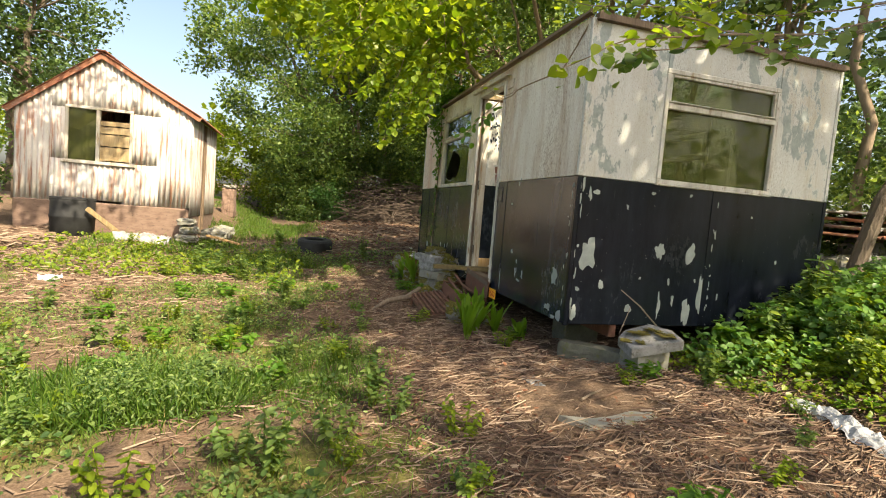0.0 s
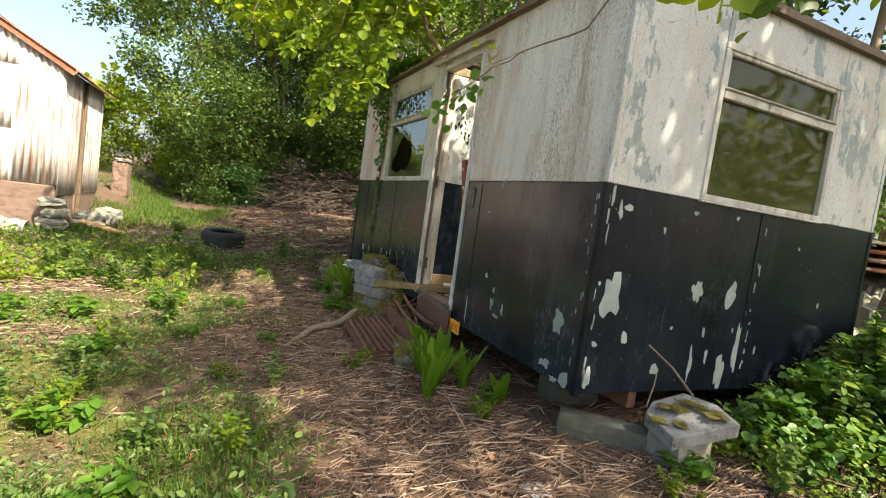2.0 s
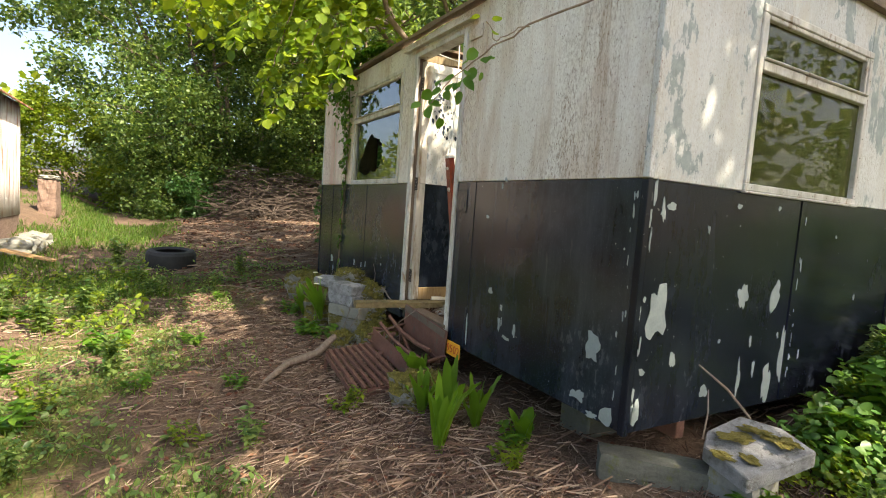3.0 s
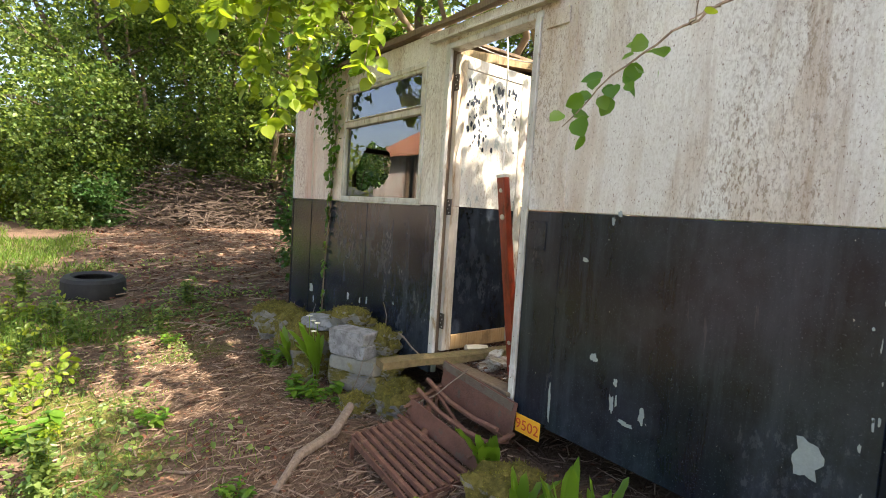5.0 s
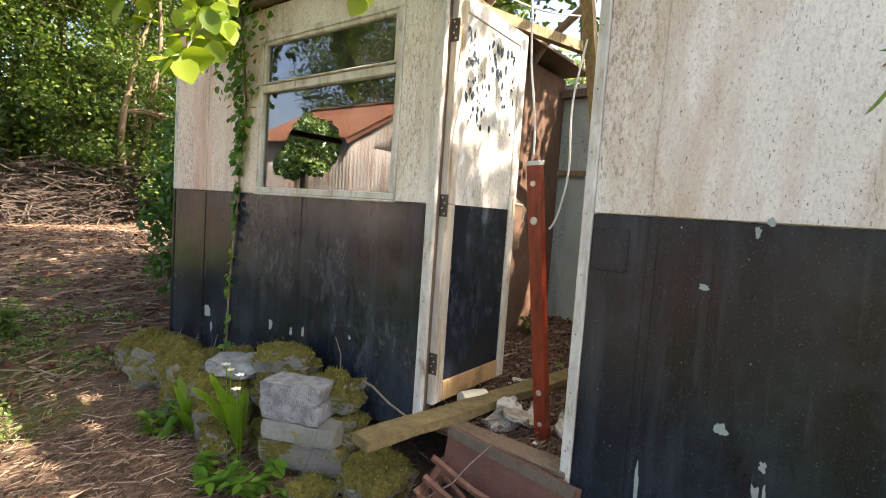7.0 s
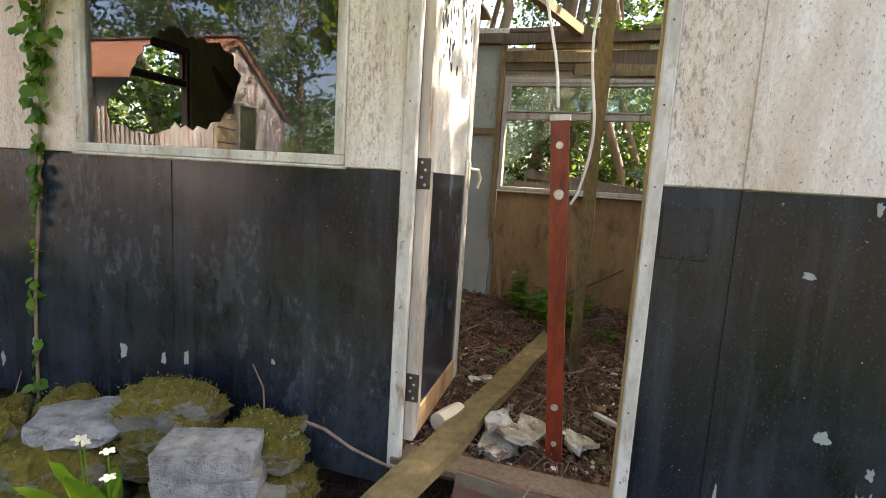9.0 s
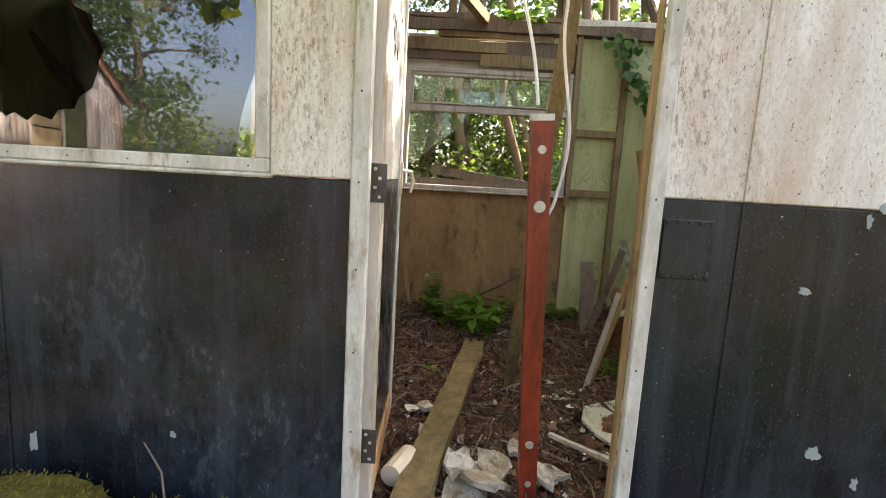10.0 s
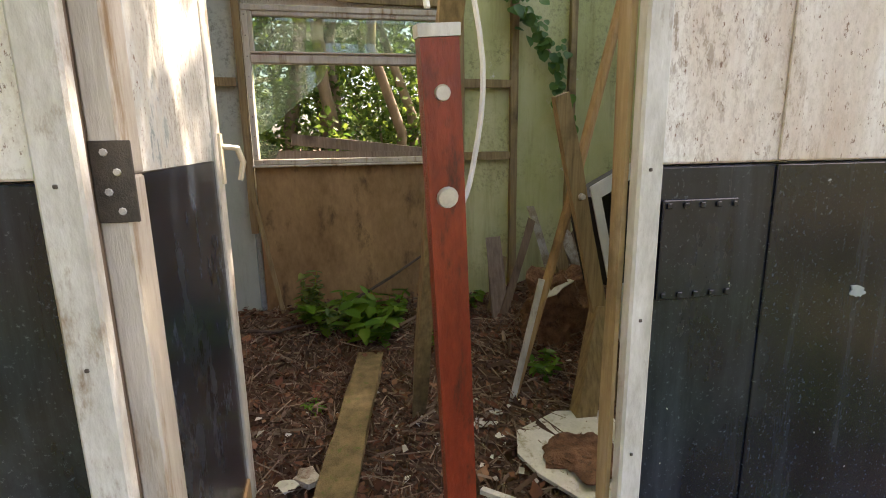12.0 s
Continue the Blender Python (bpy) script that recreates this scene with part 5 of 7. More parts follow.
for i in range(34):
    rr = random.Random(500 + i)
    a = Vector((rr.uniform(0.3, 2.6), rr.uniform(6.6, 10.2), rr.uniform(2.75, 4.3)))
    if i > 24:
        a = Vector((rr.uniform(2.0, 4.4), rr.uniform(4.2, 7.0), rr.uniform(2.9, 4.0)))
    d = Vector((rr.uniform(-0.7, 0.3), rr.uniform(-0.7, 0.3), rr.uniform(-0.45, 0.15)))
    spray([a - d * 0.4, a, a + d * 0.5, a + d * 0.8 + Vector((0, 0, -0.15))], 46, 0.09, 600 + i, 0.5)
pos, nrm, ax, s = clump_leaves(crown_centers((1.15, 8.8, 3.9), (1.6, 2.0, 0.95), 60, 77, 0.1), np.full(60, 0.42), 70, 0.1, 78)
lv = put(new("crown", leaf_mesh("crown", pos, nrm, ax, s, 0.85, 0.18, True)), M["leaf_lime"])
lv.parent = hz
lv.matrix_parent_inverse = world_of(hz).inverted()

# two more crowns above the view, added to shade the ground beyond the cabin
pos, nrm, ax, s = clump_leaves(crown_centers((3.4, 8.4, 5.5), (1.5, 2.4, 0.7), 80, 79, 0.05), np.full(80, 0.45), 75, 0.1, 80)
lv = put(new("crown", leaf_mesh("crown", pos, nrm, ax, s, 0.85, 0.18, True)), M["leaf_lime"])
lv.parent = hz
lv.matrix_parent_inverse = world_of(hz).inverted()
pos, nrm, ax, s = clump_leaves(crown_centers((3.3, 6.6, 5.5), (1.5, 1.3, 0.6), 46, 81, 0.05), np.full(46, 0.42), 70, 0.1, 82)
lv = put(new("crown", leaf_mesh("crown", pos, nrm, ax, s, 0.85, 0.18, True)), M["leaf_lime"])
lv.parent = hz
lv.matrix_parent_inverse = world_of(hz).inverted()
# bough added to carry these shading crowns
part("branch", tube([(5.0, 9.6, 2.5), (4.4, 8.6, 4.2), (3.6, 7.4, 5.1), (3.0, 6.6, 5.4)], [0.05, 0.04, 0.028, 0.012], 6), M["bark_light"], hz)

# far hedges that close the view
for nm, lab, pts, n, size, mat in (("far_hedge", "distant sunlit hedge and trees", [(x, 46 + 6 * math.sin(x * 0.2), 2.2 + 1.6 * math.sin(x * 0.31) ** 2) for x in np.linspace(-46, 46, 60)], 90, 0.55, "leaf_gold"),
                                   ("far_hedge", "distant hedge across the field", [(-48 + 5 * math.sin(y), y, 1.5 + 1.5 * math.sin(y * 0.23) ** 2) for y in np.linspace(-46, 46, 60)], 80, 0.6, "leaf_mid"),
                                   ("far_hedge", "hedge behind the copse", [(15 + 2 * math.sin(y), y, 2.6 + 1.5 * math.sin(y * 0.33) ** 2) for y in np.linspace(-20, 30, 46)], 120, 0.4, "leaf_dark"),
                                   ("far_hedge", "dark thicket behind the hedge trees", [(x, 31 + math.sin(x * 1.7), 2.6 + 2.8 * (0.5 + 0.5 * math.sin(x * 2.3 + 1))) for x in np.linspace(-0.4, 18, 56)], 130, 0.3, "leaf_dark"),
                                   ("far_hedge", "hedge closing the clearing", [(x, -13 + math.sin(x), 2.0 + 1.5 * math.sin(x * 0.3) ** 2) for x in np.linspace(-20, 15, 34)], 90, 0.45, "leaf_mid")):
    q = np.array([(x, y, z + max(0, ground_z(x, y))) for x, y, z in pts])
    pos, nrm, ax, s = clump_leaves(q, np.full(len(q), 2.2), n, size, len(nm) + n, flat=1.0)
    tagged(put(new(nm, leaf_mesh(nm, pos, nrm, ax, s)), M[mat]), lab, "hedge", kind="stuff")

# ---- low growth ----
def scatter(n, x0, x1, y0, y1, seed, keep):
    r = random.Random(seed)
    out = []
    while len(out) < n:
        x, y = r.uniform(x0, x1), r.uniform(y0, y1)
        if r.random() < keep(x, y):
            out.append((x, y))
    return out


inside = lambda x, y: FX - 0.05 < x < BX + 0.1 and EY - 0.1 < y < FAR_Y + 0.1


def blades(name, label, pts, h, mat, seed, lean=0.35, ratio=0.07):
    r = np.random.default_rng(seed)
    pos = np.array([(x, y, ground_z(x, y) - 0.01) for x, y in pts])
    ax = r.normal(size=(len(pos), 3)) * lean
    ax[:, 2] = 1.0
    nrm = r.normal(size=(len(pos), 3))
    s = h * (0.45 + 0.8 * r.random(len(pos)))
    return tagged(put(new(name, leaf_mesh(name, pos, nrm, ax, s, ratio, 0.1)), mat), label, "grass", kind="stuff")


far_fade = lambda x, y: smooth_step(-3.5, 1.5, y + 0.8 * noise.noise((x, y, 0.5))) * smooth_step(-7.5, -3.5, x + 0.8 * noise.noise((y, x, 4.5)))
field = lambda x, y: 0 if inside(x, y) or (x > 1.0 and y > 4.5) else far_fade(x, y) * max(0.0, min(1.0, grassiness(x, y) * 1.6 - 0.1))
blades("grass", "short ragged grass over mossy ground", scatter(52000, -7.5, 1.6, -3.5, 11.5, 1, field), 0.07, M["grass"], 1)
blades("grass", "thin grass far along the path", scatter(19000, -3.2, 0.9, 10.0, 24, 2, lambda x, y: smooth_step(-0.3, 0.15, noise.noise((x * 0.9, y * 0.6, 3.7))) * smooth_step(0.9, 0.2, x)), 0.14, M["grass"], 2, ratio=0.1)
tus = lambda cx, cy, rx, ry: (lambda x, y: max(0.0, 1 - ((x - cx) / rx) ** 2 - ((y - cy) / ry) ** 2))
blades("grass_tussock", "long lush grass tussock", scatter(4200, -1.7, 0.2, 4.2, 5.7, 3, tus(-0.72, 4.95, 0.75, 0.5)), 0.2, M["grass"], 3, 0.7, 0.035)
blades("grass_tussock", "bright grass tussock in the sun", scatter(2600, -3.2, -0.8, 2.2, 4.3, 4, tus(-1.8, 3.4, 0.9, 0.8)), 0.14, M["grass"], 4, 0.5, 0.06)
blades("dry_grass", "bleached dry grass stems", scatter(2200, -7.0, 1.0, -3, 10, 5, field), 0.13, M["grass_dry"], 5, 0.6, 0.03)
blades("grass_tussock", "pale tufts of grass by the path", scatter(2400, -0.2, 1.0, 4.2, 6.4, 6, tus(0.35, 5.3, 0.5, 0.8)), 0.11, M["grass"], 6, 0.5, 0.05)


def flat_litter(name, label, pts, zf, size, ratio, mat, seed, tilt=0.18, lift=0.006):
    r = np.random.default_rng(seed)
    pos = np.array([(x, y, zf(x, y) + lift + 0.02 * r.random() ** 2) for x, y in pts])
    nrm = r.normal(size=(len(pos), 3)) * tilt
    nrm[:, 2] = 1
    ax = r.normal(size=(len(pos), 3))
    ax[:, 2] *= 0.12
    s = size * (0.35 + 1.1 * r.random(len(pos)) ** 2)
    return tagged(put(new(name, leaf_mesh(name, pos, nrm, ax, s, ratio, 0.25)), mat), label, "litter", kind="stuff")


def stalks(name, label, pts, zf, length, rad, mat, seed):
    """Dead stalks with three sides, lying criss-cross."""
    r = random.Random(seed)
    V, F = [], []
    for x, y in pts:
        n = length * (0.3 + 1.2 * r.random() ** 2)
        a = r.uniform(0, math.pi) if r.random() < 0.5 else r.gauss(0.15, 0.5)
        dx, dy = math.cos(a) * n / 2, math.sin(a) * n / 2
        z = r.random() ** 2 * 0.03 + 0.004
        w = rad * r.uniform(0.6, 1.6)
        k = len(V)
        for sgn in (-1, 1):
            px, py = x + sgn * dx, y + sgn * dy
            pz = zf(px, py) + z + r.uniform(-0.004, 0.014)
            V += [(px - math.sin(a) * w, py + math.cos(a) * w, pz), (px + math.sin(a) * w, py - math.cos(a) * w, pz), (px, py, pz + w * 1.6)]
        F += [(k, k + 3, k + 5, k + 2), (k + 2, k + 5, k + 4, k + 1), (k + 1, k + 4, k + 3, k), (k, k + 2, k + 1), (k + 3, k + 4, k + 5)]
    return tagged(put(new(name, mesh_of(name, V, F)), mat), label, "litter", kind="stuff")


bare = lambda x, y: 0.0 if x < -0.3 else (0.9 * smooth_step(0.1, 1.1, x) * (0.25 if inside(x, y) else 1.0)) * (1.0 if y < 9 else 0.5) * far_fade(x, y) * smooth_step(6.5, 3.5, x) * (1 - min(1.0, 1.7 * tus(1.85, 4.35, 0.5, 0.42)(x, y)))
stalks("dead_stalks", "criss-cross litter of dead bracken stalks", scatter(16000, -0.4, 6.0, -3.0, 9.8, 11, bare), ground_z, 0.12, 0.0021, M["straw"], 11)
stalks("dead_stalks", "fine broken straw over the soil", scatter(34000, -0.6, 4.6, 1.8, 10.0, 17, lambda x, y: min(1.0, 0.12 + bare(x, y))), ground_z, 0.06, 0.0015, M["straw"], 17)
stalks("dead_stalks", "thicker fallen stalks before the cabin", scatter(3600, 0.5, 3.4, 2.4, 6.9, 12, lambda x, y: bare(x, y) * smooth_step(0.5, 1.5, x)), ground_z, 0.19, 0.0026, M["straw"], 12)
stalks("dead_stalks", "sparse dead stalks in the grass", scatter(5200, -7.0, 0.6, -3.0, 11.8, 13, lambda x, y: far_fade(x, y) * (0.6 if grassiness(x, y) < 0.35 else 0.12)), ground_z, 0.13, 0.003, M["straw"], 13)
stalks("dead_stalks", "stalks and twigs on the rising ground", scatter(9000, -0.6, 6.0, 9.5, 20.5, 15, lambda x, y: smooth_step(0.2, 1.2, x)), ground_z, 0.22, 0.004, M["straw"], 15)
flat_litter("dead_leaves", "brown leaves on the rising ground", scatter(9000, -0.6, 6.0, 9.5, 20.5, 16, lambda x, y: smooth_step(0.0, 1.2, x)), ground_z, 0.09, 0.6, M["dead_leaf"], 16, 0.35)
flat_litter("dead_leaves", "brown fallen leaves and chips", scatter(21000, -5.5, 5.0, -1.0, 11.5, 14, lambda x, y: 0.2 * far_fade(x, y) + bare(x, y)), ground_z, 0.036, 0.6, M["dead_leaf"], 14, 0.35)
herb = lambda x, y: 0.0 if inside(x, y) or y > 5.0 else smooth_step(2.7, 3.6, x + 0.35 * (y - 4.2) + 0.5 * noise.noise((x * 2.5, y * 2.5, 6.1))) * smooth_step(2.9, 3.8, y)


def ground_cover(name, label, pts, height, size, mat, seed, ratio=0.85):
    r = np.random.default_rng(seed)
    pos = np.array([(x, y, ground_z(x, y) + height * (0.75 + 1.3 * noise.noise((x * 3.1, y * 3.1, seed)) + 0.7 * noise.noise((x * 9.0, y * 9.0, seed))) * r.random() ** 0.7) for x, y in pts])
    nrm = r.normal(size=(len(pos), 3)) * 0.6
    nrm[:, 2] = 1.0
    nrm[:, 1] -= 0.25
    ax = r.normal(size=(len(pos), 3))
    ax[:, 2] -= 0.2
    return tagged(put(new(name, leaf_mesh(name, pos, nrm, ax, size * (0.5 + 0.8 * r.random(len(pos))), ratio, 0.2, True)), mat), label, "ground cover", kind="stuff")


ground_cover("ivy_bank", "ivy and bramble leaves over the bank by the cabin", scatter(11000, 2.9, 6.2, 3.3, 5.0, 21, lambda x, y: herb(x, y) * smooth_step(3.9, 4.35, y + 0.25 * (x - 3.2))), 0.22, 0.045, M["leaf_bank"], 21)
ground_cover("herb_patch", "yellow-green wild herbs with small leaves", scatter(26000, 2.6, 6.0, 2.6, 4.98, 22, lambda x, y: max(herb(x, y), 0.7 * smooth_step(3.4, 4.4, x) * smooth_step(2.6, 3.4, y)) * smooth_step(5.2, 4.5, y + 0.15 * (x - 3.4))), 0.17, 0.032, M["leaf_gold"], 22)
ground_cover("undergrowth", "ivy and weeds on the ground of the copse", scatter(5200, 4.4, 9.0, 1.5, 12.0, 23, lambda x, y: 0.7), 0.3, 0.10, M["leaf_dark"], 23)
ground_cover("weed_carpet", "soft goosegrass mound in the clearing", scatter(7000, -1.7, 0.2, 4.2, 5.7, 27, tus(-0.72, 4.95, 0.8, 0.55)), 0.2, 0.026, M["leaf_mid"], 27, 0.4)
ground_cover("weed_carpet", "fine low weeds over the clearing floor", scatter(16000, -3.6, 1.3, 2.6, 9.8, 28, lambda x, y: field(x, y) * (1 if noise.noise((x * 1.7, y * 1.7, 7.3)) > -0.05 else 0.1)), 0.07, 0.024, M["leaf_mid"], 28, 0.5)
ground_cover("weed_carpet", "scattered seedlings on the rising ground", scatter(3800, -0.8, 2.2, 9.0, 14.0, 29, lambda x, y: 0.9 if noise.noise((x * 1.6, y * 1.6, 2.3)) > 0.12 else 0.06), 0.09, 0.04, M["leaf_mid"], 29, 0.55)
ground_cover("weed_carpet", "small weeds creeping through the grass", scatter(5200, -3.4, 1.2, 3.0, 9.8, 24, lambda x, y: field(x, y) * (1 if noise.noise((x * 1.3, y * 1.3, 3.3)) > 0.1 else 0.08)), 0.09, 0.036, M["leaf_mid"], 24, 0.6)
ground_cover("weed_carpet", "sunlit yellow weeds by the shed", scatter(2600, -3.6, 0.2, 8.6, 11.6, 25, lambda x, y: 0.9 if noise.noise((x * 1.1, y * 1.1, 8.3)) > 0.0 else 0.1), 0.16, 0.06, M["leaf_gold"], 25, 0.6)


def weed(seed, h=0.22, pairs=9, size=0.052, mat="leaf_mid", label="nettle-like weed with toothed green leaves", stems=5, spread_=0.12):
    """One weed of several leafy stems, its foot at the origin."""
    r = np.random.default_rng(seed)
    t = thing("weed", label, "plant", "weeds about the clearing")
    bm = bmesh.new()
    pos, nrm, ax = [], [], []
    for s in range(stems):
        a = r.uniform(0, 2 * math.pi)
        out = Vector((math.cos(a), math.sin(a), 0)) * spread_ * r.uniform(0.3, 1)
        hh = h * r.uniform(0.6, 1.1)
        pts = [Vector((0, 0, -0.02)) + out * 0.3, out * 0.7 + Vector((0, 0, hh * 0.5)), out + Vector((0, 0, hh))]
        add_tube(bm, pts, [0.004, 0.003, 0.002], 4)
        for k in range(pairs):
            q = 0.25 + 0.75 * k / (pairs - 1)
            p = pts[0].lerp(pts[1], q * 2) if q < 0.5 else pts[1].lerp(pts[2], q * 2 - 1)
            b = k * 1.6 + a
            for sg in (0, math.pi):
                pos.append(p)
                ax.append((math.cos(b + sg), math.sin(b + sg), 0.25 - 0.3 * (1 - q)))
                nrm.append(Vector((0, 0, 1)) + Vector(r.normal(size=3) * 0.3))
    part("stalk", bm, M["leaf_gold"], t)["kind"] = "stuff"
    lv = put(new("leaves", leaf_mesh("leaves", pos, nrm, ax, size * (0.6 + 0.6 * r.random(len(pos))), 0.55, 0.25, True)), M[mat])
    lv.parent = t
    return t


kinds = [weed(1), weed(2, 0.16, 8, 0.042, "leaf_gold", "low yellow-green weed with soft leaves", 7, 0.14), weed(3, 0.30, 11, 0.055, "leaf_mid", "tall upright nettle clump", 6, 0.1), weed(4, 0.12, 6, 0.062, "leaf_ivy", "low broad-leaved green weed", 6, 0.13)]
near_weeds = [(-0.08, 4.17, 0, 1.2), (0.05, 4.05, 2, 0.8), (0.6, 4.59, 2, 0.95), (0.72, 4.5, 0, 0.9), (1.01, 4.18, 1, 0.9), (-1.16, 6.03, 0, 1.3), (-0.9, 6.2, 3, 1.3), (1.26, 6.31, 1, 0.8), (2.44, 4.62, 3, 0.9), (2.25, 4.5, 1, 0.7), (0.5, 5.5, 1, 1.0), (-0.3, 5.9, 3, 1.2), (-0.5, 8.7, 2, 1.2), (-0.9, 9.1, 0, 1.3), (-0.3, 9.3, 2, 1.2), (-1.2, 9.6, 2, 1.3), (-0.05, 8.2, 3, 1.3), (-0.6, 7.8, 3, 1.2)]
path_weeds = [(-1.4, 8.8, 1, 1.4), (0.3, 10.2, 0, 1.2), (0.1, 11.0, 0, 1.3), (-0.2, 12.0, 2, 1.4), (0.55, 8.0, 3, 0.8), (0.2, 7.2, 3, 0.7), (1.45, 8.55, 3, 1.1), (1.5, 7.75, 3, 1.0), (1.42, 7.95, 3, 1.0), (1.6, 7.55, 3, 0.7), (1.9, 5.55, 3, 0.9), (1.75, 5.4, 1, 0.8), (2.2, 3.4, 1, 0.7), (2.6, 3.6, 0, 0.6), (1.6, 3.25, 3, 1.0), (1.75, 3.3, 3, 0.9), (2.9, 3.9, 0, 0.6), (0.9, 3.7, 1, 0.7)]
side_weeds = [(0.2, 3.6, 0, 1.0), (-0.5, 3.9, 1, 1.2), (-0.2, 3.5, 3, 1.0), (-1.8, 5.6, 3, 1.3), (-1.5, 5.2, 1, 1.2), (-2.0, 7.0, 0, 1.2), (0.45, 6.4, 1, 0.7), (0.75, 7.0, 3, 0.7), (-2.2, 10.6, 1, 1.3), (-2.6, 11.4, 1, 1.2), (1.3, 10.9, 2, 1.1), (0.9, 9.6, 3, 0.8), (3.35, 4.45, 2, 1.1), (3.6, 4.7, 3, 1.6), (3.9, 4.6, 2, 1.4), (3.3, 4.75, 3, 1.5), (-1.9, 4.4, 0, 1.2), (-1.3, 3.6, 3, 1.1)]
bank = random.Random(61)
bank_weeds = [(x, y, bank.choice((0, 2, 3, 3)), bank.uniform(0.45, 0.95)) for x, y in scatter(90, 2.75, 5.2, 3.5, 4.9, 62, lambda x, y: herb(x, y))]
grass_weeds = [(x, y, bank.choice((0, 1, 2, 3)), bank.uniform(0.6, 1.1)) for x, y in scatter(60, -2.6, 1.0, 3.2, 10.5, 63, lambda x, y: max(0.0, field(x, y)))]
used = set()
for i, (x, y, k, s) in enumerate(near_weeds + path_weeds + side_weeds + bank_weeds + grass_weeds):
    m = pose(x, y, ground_z(x, y), 0, 0, i * 77 % 360)
    src = kinds[k]
    if k not in used:
        used.add(k)
        src.matrix_basis = m
        for ch in src.children:
            ch.matrix_parent_inverse = Matrix.Identity(4)
        continue
    c = copy_thing(src, m)
    c.scale = (s, s, s)


def strap_fern(x, y, z, n, length, width, seed, lean=(0, 0)):
    """A fern of undivided strap fronds arching from one crown, each frond a part."""
    r = random.Random(seed)
    t = thing("strap_fern", "bright green hart's-tongue fern with wavy strap fronds", "fern", "strap ferns by the cabin", at=(x, y, z))
    for i in range(n):
        a = 2 * math.pi * i / n + r.uniform(-0.3, 0.3)
        L_, w, out = length * r.uniform(0.6, 1.1), width * r.uniform(0.8, 1.15), r.uniform(0.08, 0.5)
        d = Vector((math.cos(a) * out + lean[0], math.sin(a) * out + lean[1], 0))
        sd = Vector((-math.sin(a), math.cos(a), 0))
        bm = bmesh.new()
        rows = []
        k = 9
        for j in range(k + 1):
            q = j / k
            p = Vector((x, y, z - 0.02)) + d * L_ * q ** 1.3 + Vector((0, 0, L_ * (q - 0.38 * out * q ** 3)))
            ww = w * 0.5 * (0.25 + 0.95 * math.sin(math.pi * min(1, q * 0.9 + 0.08)) ** 0.7) * (1 if q < 1 else 0.15)
            wav = 0.006 * math.sin(q * 26 + i)
            rows.append([bm.verts.new(p - sd * ww + Vector((0, 0, 0.012 + wav))), bm.verts.new(p), bm.verts.new(p + sd * ww + Vector((0, 0, 0.012 - wav)))])
        for p, q in zip(rows, rows[1:]):
            for c in range(2):
                bm.faces.new((p[c], p[c + 1], q[c + 1], q[c]))
        part("frond", bm, M["fern"], t, smooth=True)


strap_fern(1.52, 5.66, ground_z(1.52, 5.66), 13, 0.40, 0.045, 1)
strap_fern(1.66, 5.84, ground_z(1.66, 5.84), 13, 0.42, 0.047, 2)
strap_fern(1.82, 5.80, ground_z(1.82, 5.80), 9, 0.34, 0.045, 8)
strap_fern(1.62, 6.05, ground_z(1.62, 6.05), 9, 0.34, 0.043, 9)
strap_fern(1.80, 6.42, ground_z(1.80, 6.42), 11, 0.30, 0.075, 3, (-0.2, 0.1))
strap_fern(1.58, 8.02, 0.2, 14, 0.40, 0.05, 4, (-0.25, 0))
strap_fern(1.52, 8.38, 0.17, 6, 0.3, 0.055, 5, (-0.2, 0))
strap_fern(1.95, 5.55, ground_z(1.95, 5.55), 6, 0.24, 0.06, 6, (-0.15, -0.2))


# cream flower heads in the ferns by the blocks
for i, (x, y, z) in enumerate([(1.55, 7.98, 0.56), (1.52, 8.05, 0.60), (1.50, 7.92, 0.52), (1.57, 8.10, 0.55)]):
    fl = thing("wild_flower", "small cream wild flower on a thin stalk", "flower", "cream flowers by the blocks", at=(x, y, ground_z(x, y)))
    part("stalk", tube([(x + 0.02, y, ground_z(x, y) - 0.01), (x + 0.01, y, 0.35), (x, y, z)], 0.0025, 5), M["fern"], fl)
    for k in range(5):
        a = k * 1.257
        part("petal", rock((x + 0.012 * math.cos(a), y + 0.012 * math.sin(a), z + 0.006), (0.012, 0.008, 0.004), i + k, 0.1, 1, turn=a), M["blossom"], fl)


def ivy(name, label, spine, widths, n, size, seed, out, mat, stem_r=0.007):
    """A climbing ivy: a stem on the wall and its leaves."""
    r = np.random.default_rng(seed)
    t = thing(name, label, "ivy", at=spine[-1])
    part("stem", tube([Vector(p) + Vector(out) * 0.008 for p in spine], stem_r, 5), M["bark_light"], t)
    pos, nrm, ax = [], [], []
    sp = [Vector(p) for p in spine]
    acc = np.cumsum([w * (b - a).length + 0.002 for a, b, w in zip(sp, sp[1:], widths)])
    for i in range(n):
        q = r.random() * acc[-1]
        k = int(np.searchsorted(acc, q))
        f = r.random()
        w = widths[k]
        p = sp[k].lerp(sp[k + 1], f)
        sd = Vector(out).cross(Vector((0, 0, 1)))
        p = p + sd * float(r.normal() * w * 0.5) + Vector(out) * (0.012 + float(abs(r.normal())) * w * 0.35)
        pos.append(p)
        nrm.append(Vector(out) + Vector(r.normal(size=3) * 0.4) + Vector((0, 0, 0.4)))
        ax.append(Vector((0, 0, -1)) + Vector(r.normal(size=3) * 0.7))
    lv = put(new("leaves", leaf_mesh("leaves", pos, nrm, ax, size * (0.5 + 0.8 * r.random(n)), 0.95, 0.2, True)), mat)
    lv.parent = t
    lv.matrix_parent_inverse = world_of(t).inverted()


